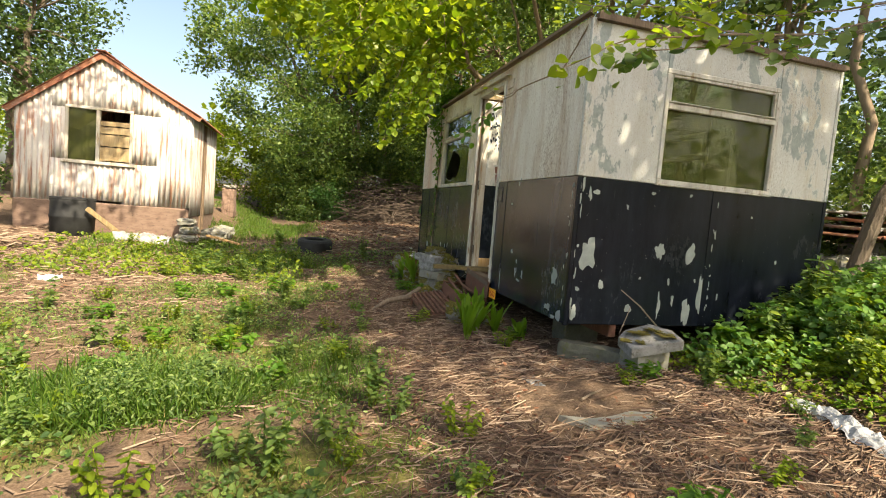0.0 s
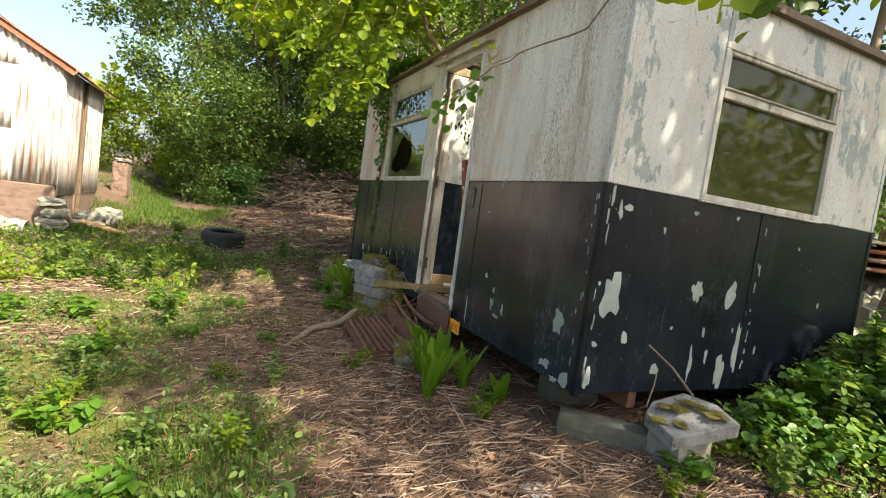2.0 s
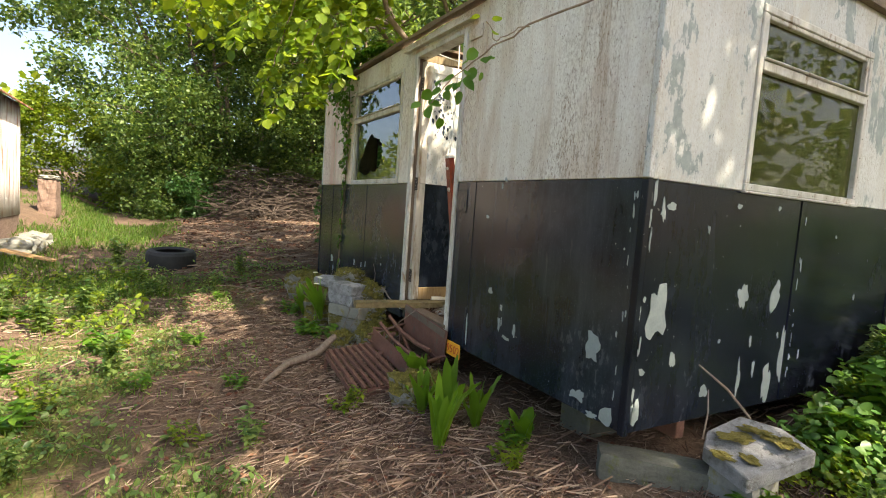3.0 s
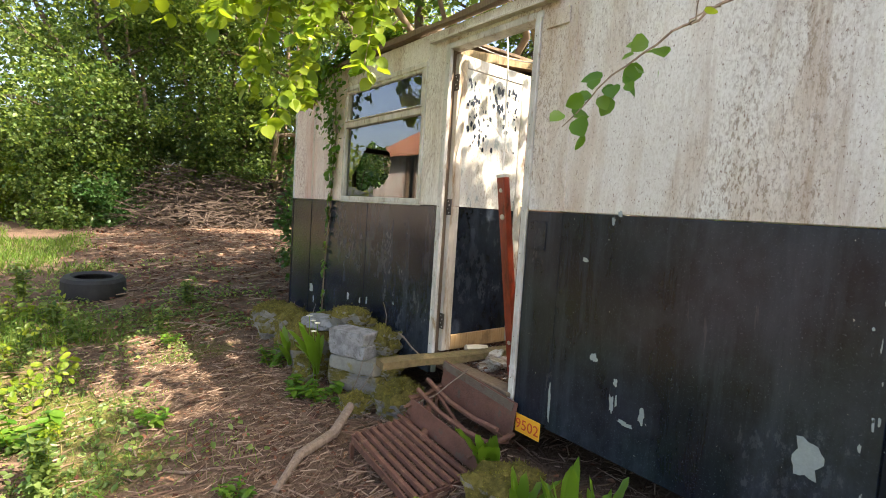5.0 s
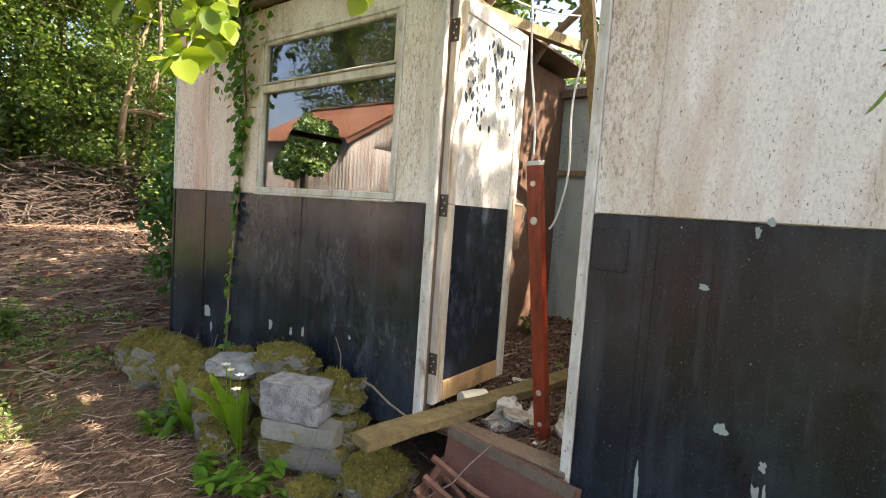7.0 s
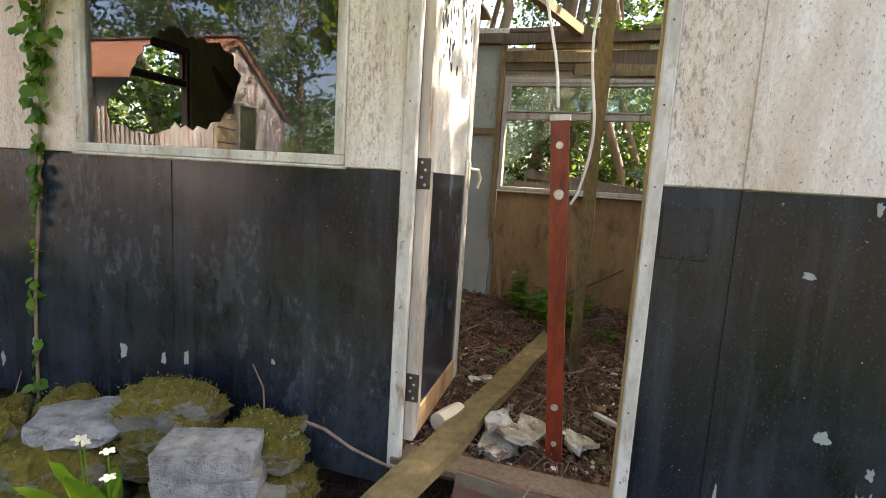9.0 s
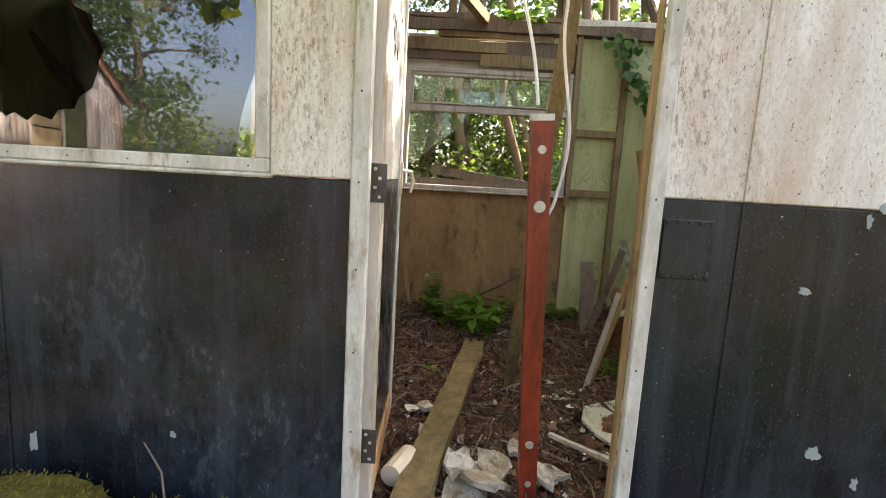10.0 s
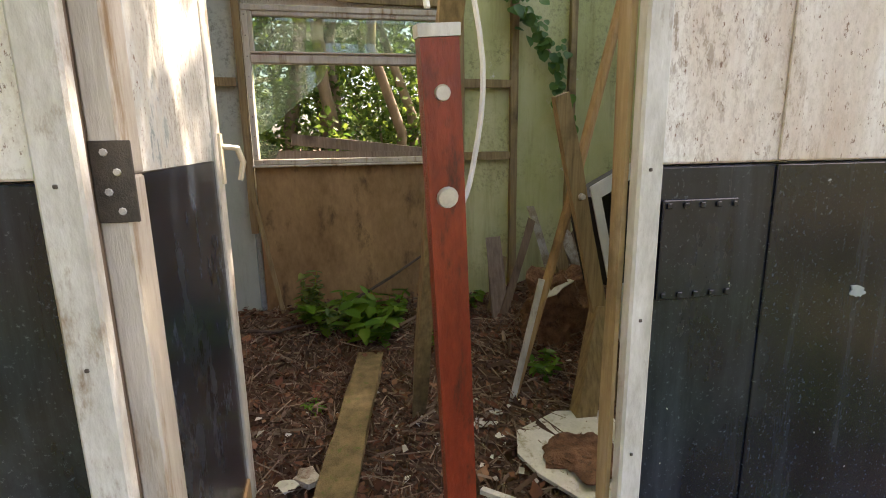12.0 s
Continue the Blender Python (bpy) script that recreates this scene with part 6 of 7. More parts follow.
ivy("climbing_ivy", "ivy strand climbing the cabin wall", [(FX - 0.004, 8.93, 0.36), (FX - 0.004, 8.92, 0.8), (FX - 0.004, 8.87, 1.25), (FX - 0.004, 8.84, 1.6), (FX - 0.004, 8.80, 2.0), (FX - 0.004, 8.85, 2.3), (FX - 0.01, 8.9, 2.62)],
    [0.012, 0.014, 0.03, 0.08, 0.16, 0.30], 560, 0.042, 5, (-1, 0, 0), M["leaf_ivy"])
ivy("climbing_ivy", "ivy tumbling over the roof edge", [(FX - 0.01, 9.3, 2.3), (FX - 0.01, 9.15, 2.5), (FX, 8.6, 2.64), (FX + 0.1, 8.0, 2.67)], [0.2, 0.2, 0.2], 360, 0.055, 6, (-0.5, 0, 0.6), M["leaf_ivy"])
ivy("climbing_ivy", "ivy trailing down the inside back wall", [(4.215, 5.62, 1.55), (4.215, 5.75, 1.95), (4.215, 5.95, 2.2), (4.22, 6.05, 2.42)], [0.06, 0.12, 0.12], 110, 0.055, 7, (-1, 0, 0), M["leaf_blue"], 0.005)
ivy("climbing_ivy", "ivy tuft over the back wall top", [(4.25, 6.5, 2.42), (4.25, 6.8, 2.5)], [0.14], 60, 0.06, 8, (-0.4, 0, 0.7), M["leaf_ivy"], 0.005)

# brushwood heap
rr = random.Random(5)
bm = bmesh.new()
for i in range(1700):
    cx, cy = rr.uniform(1.7, 7.2), rr.uniform(18.8, 21.4)
    hh = 1.75 * max(0.0, 1 - ((cx - 4.0) / 3.0) ** 4) * max(0.0, 1 - ((cy - 20.4) / 1.7) ** 2) * (0.75 + 0.5 * noise.noise((cx * 1.1, cy * 1.1, 3.0)))
    z = ground_z(cx, cy) + rr.random() ** 0.8 * max(0.06, hh)
    a, n = rr.uniform(0, math.pi), rr.uniform(0.4, 1.7)
    d = Vector((math.cos(a), math.sin(a) * 0.6, rr.uniform(-0.4, 0.4))) * n
    p = Vector((cx, cy, z))
    q0, q1 = p - d * 0.5, p + d * 0.5
    q0.z, q1.z = max(q0.z, ground_z(q0.x, q0.y)), max(q1.z, ground_z(q1.x, q1.y))
    add_tube(bm, [q0, p + Vector((rr.uniform(-1, 1), rr.uniform(-1, 1), rr.uniform(0, 1))) * 0.12, q1], [0.017, 0.012, 0.005], 4)
piece("brushwood_heap", bm, M["twig"], "heap of dead brown brushwood under the hedge", "brushwood", kind="stuff")


# ---- inside the cabin ----
def inner_z(x, y):
    z = 0.428 + 0.10 * smooth_step(3.1, 4.25, x) + 0.03 * smooth_step(2.3, 3.0, x)
    z += 0.12 * smooth_step(6.2, 5.6, y) * smooth_step(2.9, 3.8, x)
    return z + 0.022 * noise.noise((x * 3.1, y * 3.1, 0.5)) + 0.012 * noise.noise((x * 9, y * 9, 1.5))


ix, iy = np.arange(2.10, 4.262, 0.045), np.arange(5.08, 9.68, 0.06)
V = [(x, y, inner_z(x, y)) for y in iy for x in ix]
k = len(ix)
F = [(j * k + i, j * k + i + 1, (j + 1) * k + i + 1, (j + 1) * k + i) for j in range(len(iy) - 1) for i in range(k - 1)]
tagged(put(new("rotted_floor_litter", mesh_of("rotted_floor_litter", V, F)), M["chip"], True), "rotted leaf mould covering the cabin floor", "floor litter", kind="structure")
room = lambda x, y: 1.0 if y < 8.2 else 0.3
flat_litter("indoor_leaves", "brown dead leaves on the cabin floor", scatter(15000, 2.12, 4.22, 5.15, 8.6, 31, room), inner_z, 0.030, 0.6, M["dead_leaf"], 31, 0.8, 0.012)
stalks("indoor_twigs", "twigs and rotten splinters on the cabin floor", scatter(2600, 2.25, 4.1, 5.3, 9.3, 32, room), inner_z, 0.11, 0.0026, M["straw"], 32)
stalks("indoor_twigs", "longer sticks strewn over the floor", scatter(60, 2.5, 3.9, 5.8, 7.6, 33, room), inner_z, 0.34, 0.006, M["straw"], 33)
flat_litter("plaster_crumbs", "pale crumbs of plaster among the leaves", scatter(420, 2.15, 3.4, 5.9, 7.4, 34, lambda x, y: smooth_step(3.6, 2.2, x)), inner_z, 0.03, 0.8, M["rubble"], 34, 0.4, 0.012)

piece("leaning_plank", beam((1.60, 7.195, 0.487), (3.57, 6.86, 0.515), 0.112, 0.038, (0, 0, 1), 0.006, 0.011), M["mossy_plank"], "long mossy plank laid through the doorway", "plank")
rp = thing("red_post", "red-painted steel post standing in the doorway", "post", at=(2.25, 6.74, 0.45))
PA, PB = Vector((2.25, 6.737, 0.44)), Vector((2.112, 6.808, 1.615))
part("post", beam(PA, PB, 0.044, 0.055, (0, 1, 0), 0.006), M["red_paint"], rp)
pd = (PB - PA).normalized()
part("cap", beam(PB + pd * 0.001, PB + pd * 0.018, 0.046, 0.060, (0, 1, 0), 0.003), M["trim"], rp, "pale end cap")
for z, r in ((1.54, 0.012), (1.39, 0.017), (0.66, 0.013), (0.52, 0.010)):
    c = PA + pd * ((z - PA.z) / pd.z) + Vector((-0.0225, 0, 0))
    part("bolt", tube([c, c + Vector((-0.006, 0, -0.001))], [r, r * 0.85], 14), M["bolt"], rp, "dull zinc bolt head")
piece("fallen_rafter", beam((3.1, 6.715, inner_z(3.1, 6.715)), (2.13, 6.70, 2.52), 0.032, 0.05, (0, 1, 0), 0.004, 0.009), M["wood"], "split orange-brown rafter leaning in the doorway", "rafter")
piece("wooden_pole", tube([(3.13, 6.325, inner_z(3.13, 6.325)), (3.165, 6.10, 1.24), (3.21, 5.90, 1.97)], [0.017, 0.02, 0.021], 10), M["wood_pale"], "slim round wooden pole leaning on the wall", "pole")
piece("batten", beam((3.105, 6.34, inner_z(3.1, 6.34)), (3.14, 6.215, 0.95), 0.012, 0.022, (0, 1, 0), 0.002), M["trim"], "white perforated batten leaning by the pole", "batten")
br = thing("bolted_brace", "bare timber brace with a bolt, propped upright", "brace", at=(3.0, 5.93, 0.5))
part("timber", beam((3.03, 5.94, inner_z(3.03, 5.94)), (3.0, 6.225, 1.62), 0.03, 0.055, (0, 1, 0), 0.004, 0.006), M["wood"], br)
part("bolt", tube([(2.99, 6.14, 1.28), (2.975, 6.14, 1.28)], [0.012, 0.010], 12), M["bolt"], br)
piece("mossy_post", beam((2.92, 6.14, inner_z(2.92, 6.14)), (3.02, 6.02, 0.86), 0.06, 0.075, (0, 1, 0), 0.008, 0.012), M["wood"], "short mossy broken post", "post")

# steel sink standing on edge
sk = thing("steel_sink", "stainless steel sink propped on its edge", "sink", at=(3.25, 5.75, 0.6))
su = Vector((0.04, -0.13, -0.43)).normalized()        # down its long side
sv = (Vector((0.42, -0.90, 0.0)) - su * su.dot(Vector((0.42, -0.90, 0.0)))).normalized()
sm = Matrix((su, sv, su.cross(sv))).transposed().to_4x4()
if sm.col[2].x > 0:
    sm = Matrix((su, sv, -su.cross(sv))).transposed().to_4x4()
sm.translation = Vector((3.06, 6.075, 1.305))
sm = sm @ Matrix.Translation((0, 0.46, 0))
bm = bmesh.new()
for x0, x1, y0, y1 in ((0, 0.78, 0, 0.05), (0, 0.78, 0.41, 0.46), (0, 0.06, 0.05, 0.41), (0.44, 0.78, 0.05, 0.41)):
    add_box(bm, x0, x1, y0 - 0.46, y1 - 0.46, 0, 0.004, sm)
part("rim", bm, M["steel"], sk)
bm = bmesh.new()
for b in ((0.06, 0.064, 0.05, 0.41, -0.16, 0), (0.436, 0.44, 0.05, 0.41, -0.16, 0), (0.06, 0.44, 0.05, 0.054, -0.16, 0), (0.06, 0.44, 0.406, 0.41, -0.16, 0), (0.06, 0.44, 0.05, 0.41, -0.164, -0.16)):
    add_box(bm, b[0], b[1], b[2] - 0.46, b[3] - 0.46, b[4], b[5], sm)
part("bowl", bm, M["rubber"], sk, "near-black bowl")


def slab_piece(name, label, pts, z, thick, mat, tilt=None, category="rubble"):
    """A broken flat board with a ragged outline."""
    bm = bmesh.new()
    f = bm.faces.new([bm.verts.new((x, y, z + (tilt(x, y) if tilt else 0))) for x, y in pts])
    if f.normal.z < 0:
        f.normal_flip()
    g = bmesh.ops.extrude_face_region(bm, geom=[f])["geom"]
    bmesh.ops.translate(bm, verts=[v for v in g if isinstance(v, bmesh.types.BMVert)], vec=(0, 0, thick))
    bmesh.ops.recalc_face_normals(bm, faces=bm.faces[:])
    return piece(name, bm, mat, label, category)


def ragged(cx, cy, rx, ry, n, seed, turn=0.0):
    r = random.Random(seed)
    out = []
    for i in range(n):
        a = 2 * math.pi * i / n
        q = r.uniform(0.65, 1.15)
        x, y = math.cos(a) * rx * q, math.sin(a) * ry * q
        out.append((cx + x * math.cos(turn) - y * math.sin(turn), cy + x * math.sin(turn) + y * math.cos(turn)))
    return out


slab_piece("board_scrap", "broken chipboard sheet with torn white veneer", [(2.88, 6.40), (2.96, 6.22), (2.93, 6.03), (2.72, 6.05), (2.50, 6.20), (2.52, 6.32), (2.66, 6.41), (2.76, 6.44)], 0.466, 0.012, M["veneer"], lambda x, y: 0.05 * (x - 2.7) + 0.012 * noise.noise((x * 9, y * 9, 0.4)))
piece("chipboard_mound", rock((2.70, 6.24, 0.478), (0.15, 0.115, 0.022), 54, 0.55, 4, turn=0.3), M["chip_orange"], "crumbled orange chipboard on the torn veneer", "rubble")
for i, (x, y, a, b) in enumerate([(2.95, 6.52, 0.018, 0.07), (3.02, 6.44, 0.03, 0.02), (3.10, 6.52, 0.02, 0.03), (2.48, 6.30, 0.05, 0.03), (2.40, 7.14, 0.03, 0.05), (2.75, 7.15, 0.03, 0.04)]):
    slab_piece("veneer_scrap", "peeled white veneer scrap", ragged(x, y, a, b, 9, 20 + i), inner_z(x, y) + 0.012 + 0.004 * i, 0.004, M["veneer"])
for i, (x, y, z, a, b, sl) in enumerate([(2.27, 6.93, 0.465, 0.13, 0.085, 0.25), (2.25, 6.88, 0.492, 0.09, 0.06, -0.2), (2.36, 6.84, 0.47, 0.08, 0.07, 0.3), (2.30, 6.96, 0.512, 0.06, 0.04, 0.4), (2.36, 6.64, 0.468, 0.075, 0.06, -0.3), (2.31, 6.67, 0.488, 0.05, 0.04, 0.35), (2.44, 7.05, 0.462, 0.09, 0.06, 0.1), (2.58, 7.08, 0.468, 0.05, 0.035, 0.2), (2.78, 7.1, 0.478, 0.06, 0.04, -0.2), (2.5, 6.75, 0.466, 0.04, 0.03, 0.2)]):
    slab_piece("plaster_slab", "broken pale slab of plaster and board", ragged(x, y, a, b, 12, 300 + i, i * 0.8), z, 0.018, M["plaster"], lambda px, py, x=x, y=y, sl=sl: sl * (px - x) + 0.02 * noise.noise((px * 25, py * 25, 0)), "rubble")
piece("cream_pipe", tube([(2.24, 7.175, 0.50), (2.31, 7.15, 0.50), (2.38, 7.13, 0.495)], [0.036, 0.038, 0.036], 14), M["handle"], "short cream plastic pipe on the floor", "pipe")
piece("white_stick", beam((2.62, 6.60, 0.48), (2.42, 6.38, 0.485), 0.02, 0.014, (0, 0, 1), 0.003), M["trim"], "white painted lath on the floor", "lath")
piece("board_chunk", rock((3.60, 5.92, 0.66), (0.11, 0.20, 0.22), 51, 0.45, 4, blocky=0.35), M["chip_orange"], "slumped chunk of wet orange chipboard", "rubble")
slab_piece("veneer_flap", "white veneer peeling off the slumped chipboard", ragged(3.50, 6.00, 0.02, 0.09, 12, 52), 0.80, 0.006, M["veneer"], lambda x, y: -0.9 * (3.50 - x) + 0.5 * (5.98 - y))
rr = random.Random(9)
for i in range(17):
    x, y = rr.uniform(3.6, 4.1), rr.uniform(5.5, 6.2)
    a = Vector((x, y, inner_z(x, y)))
    b = a + Vector((rr.uniform(0.0, 0.12), rr.uniform(-0.4, 0.15), rr.uniform(0.3, 0.65)))
    b.x = min(b.x, 4.2)
    piece("torn_strip", beam(a, b, 0.008, rr.uniform(0.03, 0.10), (0, 1, 0.2), 0.0, 0.016), M[("wood", "wood_dark", "plaster", "wood_grey")[i % 4]], "torn strip of wall lining leaning in the corner", "debris", "torn lining strips")
piece("window_board", beam((4.30, 7.33, 1.405), (4.30, 6.36, 1.385), 0.02, 0.07, (0, 0, 1), 0.003, 0.004), M["wood_grey"], "grey board lying along the back window", "board")
piece("window_board", beam((4.31, 7.20, 1.50), (4.32, 6.42, 1.405), 0.02, 0.06, (0, 0, 1), 0.003, 0.004), M["wood_grey"], "grey board slipped across the back window", "board")
piece("long_twig", tube([(4.12, 6.95, 0.60), (4.18, 6.70, 0.72), (4.24, 6.45, 0.86)], [0.010, 0.009, 0.006], 6), M["twig"], "dead branch leaning on the plywood", "branch")
piece("long_twig", tube([(3.95, 7.5, 0.55), (3.85, 7.3, 0.57), (3.9, 7.05, 0.60)], [0.010, 0.009, 0.007], 6), M["twig"], "dead branch lying on the floor", "branch")
piece("lath", beam((4.16, 7.30, 0.56), (4.235, 7.42, 1.22), 0.012, 0.022, (0, 1, 0), 0.002), M["wood"], "thin lath leaning by the back window", "lath")
for pts, r in (([(2.22, 6.98, 2.53), (2.2, 6.93, 2.3), (2.18, 6.90, 2.05), (2.14, 6.84, 1.8), (2.115, 6.82, 1.655)], 0.0055), ([(2.35, 6.72, 2.5), (2.30, 6.70, 2.25), (2.27, 6.74, 1.9), (2.22, 6.71, 1.6), (2.20, 6.735, 1.42), (2.19, 6.76, 1.36)], 0.0055), ([(2.06, 7.3, 2.5), (2.4, 7.0, 2.36), (2.8, 6.75, 2.42)], 0.004)):
    soft = [Vector(pts[0])]
    for j in range(len(pts) - 1):
        c0, c1, c2, c3 = (Vector(pts[min(max(j + d, 0), len(pts) - 1)]) for d in (-1, 0, 1, 2))
        soft += [0.5 * (2 * c1 + (c2 - c0) * q + (2 * c0 - 5 * c1 + 4 * c2 - c3) * q ** 2 + (3 * c1 - c0 - 3 * c2 + c3) * q ** 3) for q in (0.2, 0.4, 0.6, 0.8, 1.0)]
    piece("cable", tube(soft, r * 0.85, 7), M["cable"], "white electric cable hanging from the roof", "cable", "hanging cables")
for x, y, kx, s in ((3.95, 7.18, 2, 0.9), (3.85, 6.98, 3, 1.5), (3.75, 6.85, 3, 1.4), (3.95, 6.75, 3, 1.3), (3.85, 7.05, 0, 1.0), (3.30, 6.13, 3, 0.7), (3.6, 6.55, 3, 0.6), (3.2, 7.1, 3, 0.35), (3.7, 7.6, 0, 0.8), (4.05, 6.3, 3, 0.8)):
    c = copy_thing(kinds[kx], pose(x, y, inner_z(x, y), 0, 0, x * 900 % 360))
    c.scale = (s, s, s)

stalks("floor_twigs", "reddish twigs and stems strewn over the cabin floor", scatter(9500, 2.15, 4.2, 5.3, 7.8, 41, lambda x, y: 1.0), inner_z, 0.085, 0.0017, M["straw"], 41)
flat_litter("dead_leaves", "curled brown leaves on the cabin floor", scatter(1500, 2.2, 4.2, 5.4, 8.4, 42, lambda x, y: 1.0), inner_z, 0.055, 0.6, M["dead_leaf"], 42, 0.5)

# ---- before the door ----
BL = "blocks piled before the door"
M["moss_fuzz"] = mat_leaf("moss_tufts", (0.09, 0.09, 0.013), (0.28, 0.26, 0.05), 0.3, 0.8)


def mossy(ob, lean=0.15, size=0.014):
    """A pelt of tiny moss blades on the upper side of a stone."""
    r = np.random.default_rng(len(ob.data.vertices) + int(abs(ob.data.vertices[0].co.x) * 1e5) % 9973)
    pos, nrm, ax = [], [], []
    for v in ob.data.vertices:
        n = v.normal
        if n.z + 0.5 * noise.noise(v.co * 7.0) > lean:
            for k in range(3):
                pos.append(v.co + Vector(r.normal(size=3) * 0.006) - n * 0.003)
                ax.append(n + Vector(r.normal(size=3) * 0.7))
                nrm.append(r.normal(size=3))
    if pos:
        mo = put(new("moss", leaf_mesh("moss", pos, nrm, ax, size * (0.5 + r.random(len(pos))), 0.3, 0.1)), M["moss_fuzz"])
        mo.parent = ob
        mo["kind"] = "stuff"
    return ob



def block(name, label, c, size, turn, mat, seed, wear=0.012, group=BL):
    bm = bmesh.new()
    m = Matrix.Translation(c) @ Matrix.Rotation(turn, 4, "Z")
    add_box(bm, -size[0] / 2, size[0] / 2, -size[1] / 2, size[1] / 2, -size[2] / 2, size[2] / 2)
    bmesh.ops.subdivide_edges(bm, edges=bm.edges[:], cuts=5, use_grid_fill=True)
    for v in bm.verts:
        q = Vector((v.co.x / size[0] * 2, v.co.y / size[1] * 2, v.co.z / size[2] * 2))
        corner = sum(abs(a) > 0.95 for a in q)
        n = noise.noise(v.co * 9 + Vector((seed, 0, 0)))
        v.co *= 1 - 0.016 * max(0, corner - 1) * (1 + n * 2.5)
        v.co += Vector((noise.noise(v.co * 14 + Vector((0, seed, 0))), noise.noise(v.co * 14 + Vector((seed, 5, 0))), noise.noise(v.co * 14 + Vector((2, 0, seed))))) * wear
        v.co = m @ v.co
    return piece(name, bm, mat, label, "block" if "block" in name else "stone", group)


T = radians(-67)
block("concrete_block", "pale grey concrete block on the pile", (1.735, 7.775, 0.508), (0.30, 0.18, 0.085), T, M["concrete"], 1, 0.007)
block("concrete_block", "weathered concrete block, second course", (1.745, 7.775, 0.418), (0.31, 0.19, 0.090), T, M["concrete"], 2, 0.008)
block("concrete_block", "wide weathered slab, third course", (1.775, 7.745, 0.322), (0.38, 0.21, 0.098), T, M["concrete_old"], 4, 0.010)
block("concrete_block", "moss-stained concrete block, lowest course", (1.80, 7.74, 0.205), (0.44, 0.22, 0.13), T, M["moss_stone"], 3, 0.012)
mossy(piece("mossy_block", rock((1.87, 8.06, 0.53), (0.185, 0.116, 0.116), 44, 0.32, 4, turn=radians(-75), blocky=0.6), M["moss_stone"], "stone block under thick green moss", "block", BL))
mossy(piece("mossy_block", rock((1.91, 7.70, 0.47), (0.134, 0.099, 0.099), 45, 0.32, 4, turn=radians(-80), blocky=0.6), M["moss_stone"], "stone block under thick green moss", "block", BL))
mossy(piece("mossy_block", rock((1.92, 7.66, 0.31), (0.151, 0.099, 0.087), 46, 0.32, 4, turn=radians(-80), blocky=0.6), M["moss_stone"], "stone block under thick green moss", "block", BL))
mossy(piece("mossy_block", rock((1.84, 7.85, 0.13), (0.336, 0.151, 0.139), 47, 0.32, 4, turn=radians(-80), blocky=0.6), M["moss_stone"], "buried mossy block at the foot", "block", BL))
mossy(piece("mossy_block", rock((1.88, 8.08, 0.36), (0.190, 0.128, 0.093), 48, 0.32, 4, turn=radians(-82), blocky=0.6), M["moss_stone"], "mossy block below the upper one", "block", BL))
for i, (x, y, s) in enumerate([(1.84, 7.32, (0.17, 0.15, 0.14)), (1.73, 8.42, (0.20, 0.22, 0.23)), (1.74, 8.84, (0.18, 0.22, 0.21)), (1.76, 9.25, (0.18, 0.22, 0.19)), (1.80, 9.62, (0.17, 0.2, 0.15)), (1.70, 6.22, (0.20, 0.17, 0.13)), (1.62, 7.5, (0.1, 0.1, 0.08)), (1.6, 8.18, (0.12, 0.13, 0.12)), (1.9, 6.05, (0.1, 0.09, 0.07)), (1.9, 8.6, (0.14, 0.2, 0.22))]):
    mossy(piece("mossy_stone", rock((x, y, ground_z(x, y) + s[2] * 0.55), s, 60 + i, 0.3, 4, turn=i * 1.3, blocky=0.35), M["moss_stone"], "rounded stone covered in green moss", "stone", "mossy stones along the cabin"))
piece("grey_stone", rock((1.78, 8.36, 0.475), (0.15, 0.17, 0.05), 71, 0.3, 3, turn=0.4, blocky=0.5), M["concrete"], "flat grey stone on the mossy row", "stone")

# rusted fold-down step
A, B, C, D = Vector((1.34, 7.00, 0.20)), Vector((1.36, 6.46, 0.105)), Vector((1.74, 6.48, 0.115)), Vector((1.62, 6.93, 0.26))
st = thing("iron_step", "rusted iron folding step with a slatted tread", "step", at=(1.6, 6.7, ground_z(1.6, 6.7)))
for i in range(7):
    q = (i + 0.5) / 7
    part("slat", beam(A.lerp(D, q), B.lerp(C, q), 0.024, 0.02, (0, 0, 1), 0.003, 0.003), M["rust"], st)
up = Vector((0, 0, 1))
for a, b in ((A, D), (B, C)):
    part("tread_rail", beam(a - up * 0.025, b - up * 0.025, 0.012, 0.045, (0, 0, 1), 0.002), M["rust"], st)
for a, b in ((A, B), (D, C)):
    part("tread_rail", beam(a - up * 0.03, b - up * 0.03, 0.01, 0.035, (0, 0, 1), 0.002), M["rust"], st)
for p in (A, B):
    part("leg", beam((p.x, p.y, ground_z(p.x, p.y) - 0.02), p - up * 0.05, 0.02, 0.02, (0, 1, 0), 0.002), M["rust"], st)
part("riser_plate", beam(D + Vector((0.035, 0.02, 0.045)), C + Vector((0.035, -0.0, 0.045)), 0.006, 0.12, (0, 0, 1), 0.002), M["rust_plate"], st, "rusted riser plate")
P0, P1 = Vector((1.945, 7.03, 0.41)), Vector((1.985, 6.46, 0.335))
kick = part("kick_plate", beam(P0, P1, 0.006, 0.21, (0, 0, 1), 0.002), M["rust_plate"], st, "rusted red kick plate under the door")
M["old_paint"] = mat_simple("flaking_grey_green_paint", (0.11, 0.075, 0.055), (0.15, 0.125, 0.09), 16, 0.8, 0.5, None, (0.13, 0.06, 0.04))
part("paint_layer", beam(P0 + Vector((-0.006, -0.01, 0.078)), P1 + Vector((-0.006, 0.01, 0.078)), 0.005, 0.045, (0, 0, 1), 0.001, 0.003), M["old_paint"], kick, "flaking grey-green paint on the upper half")
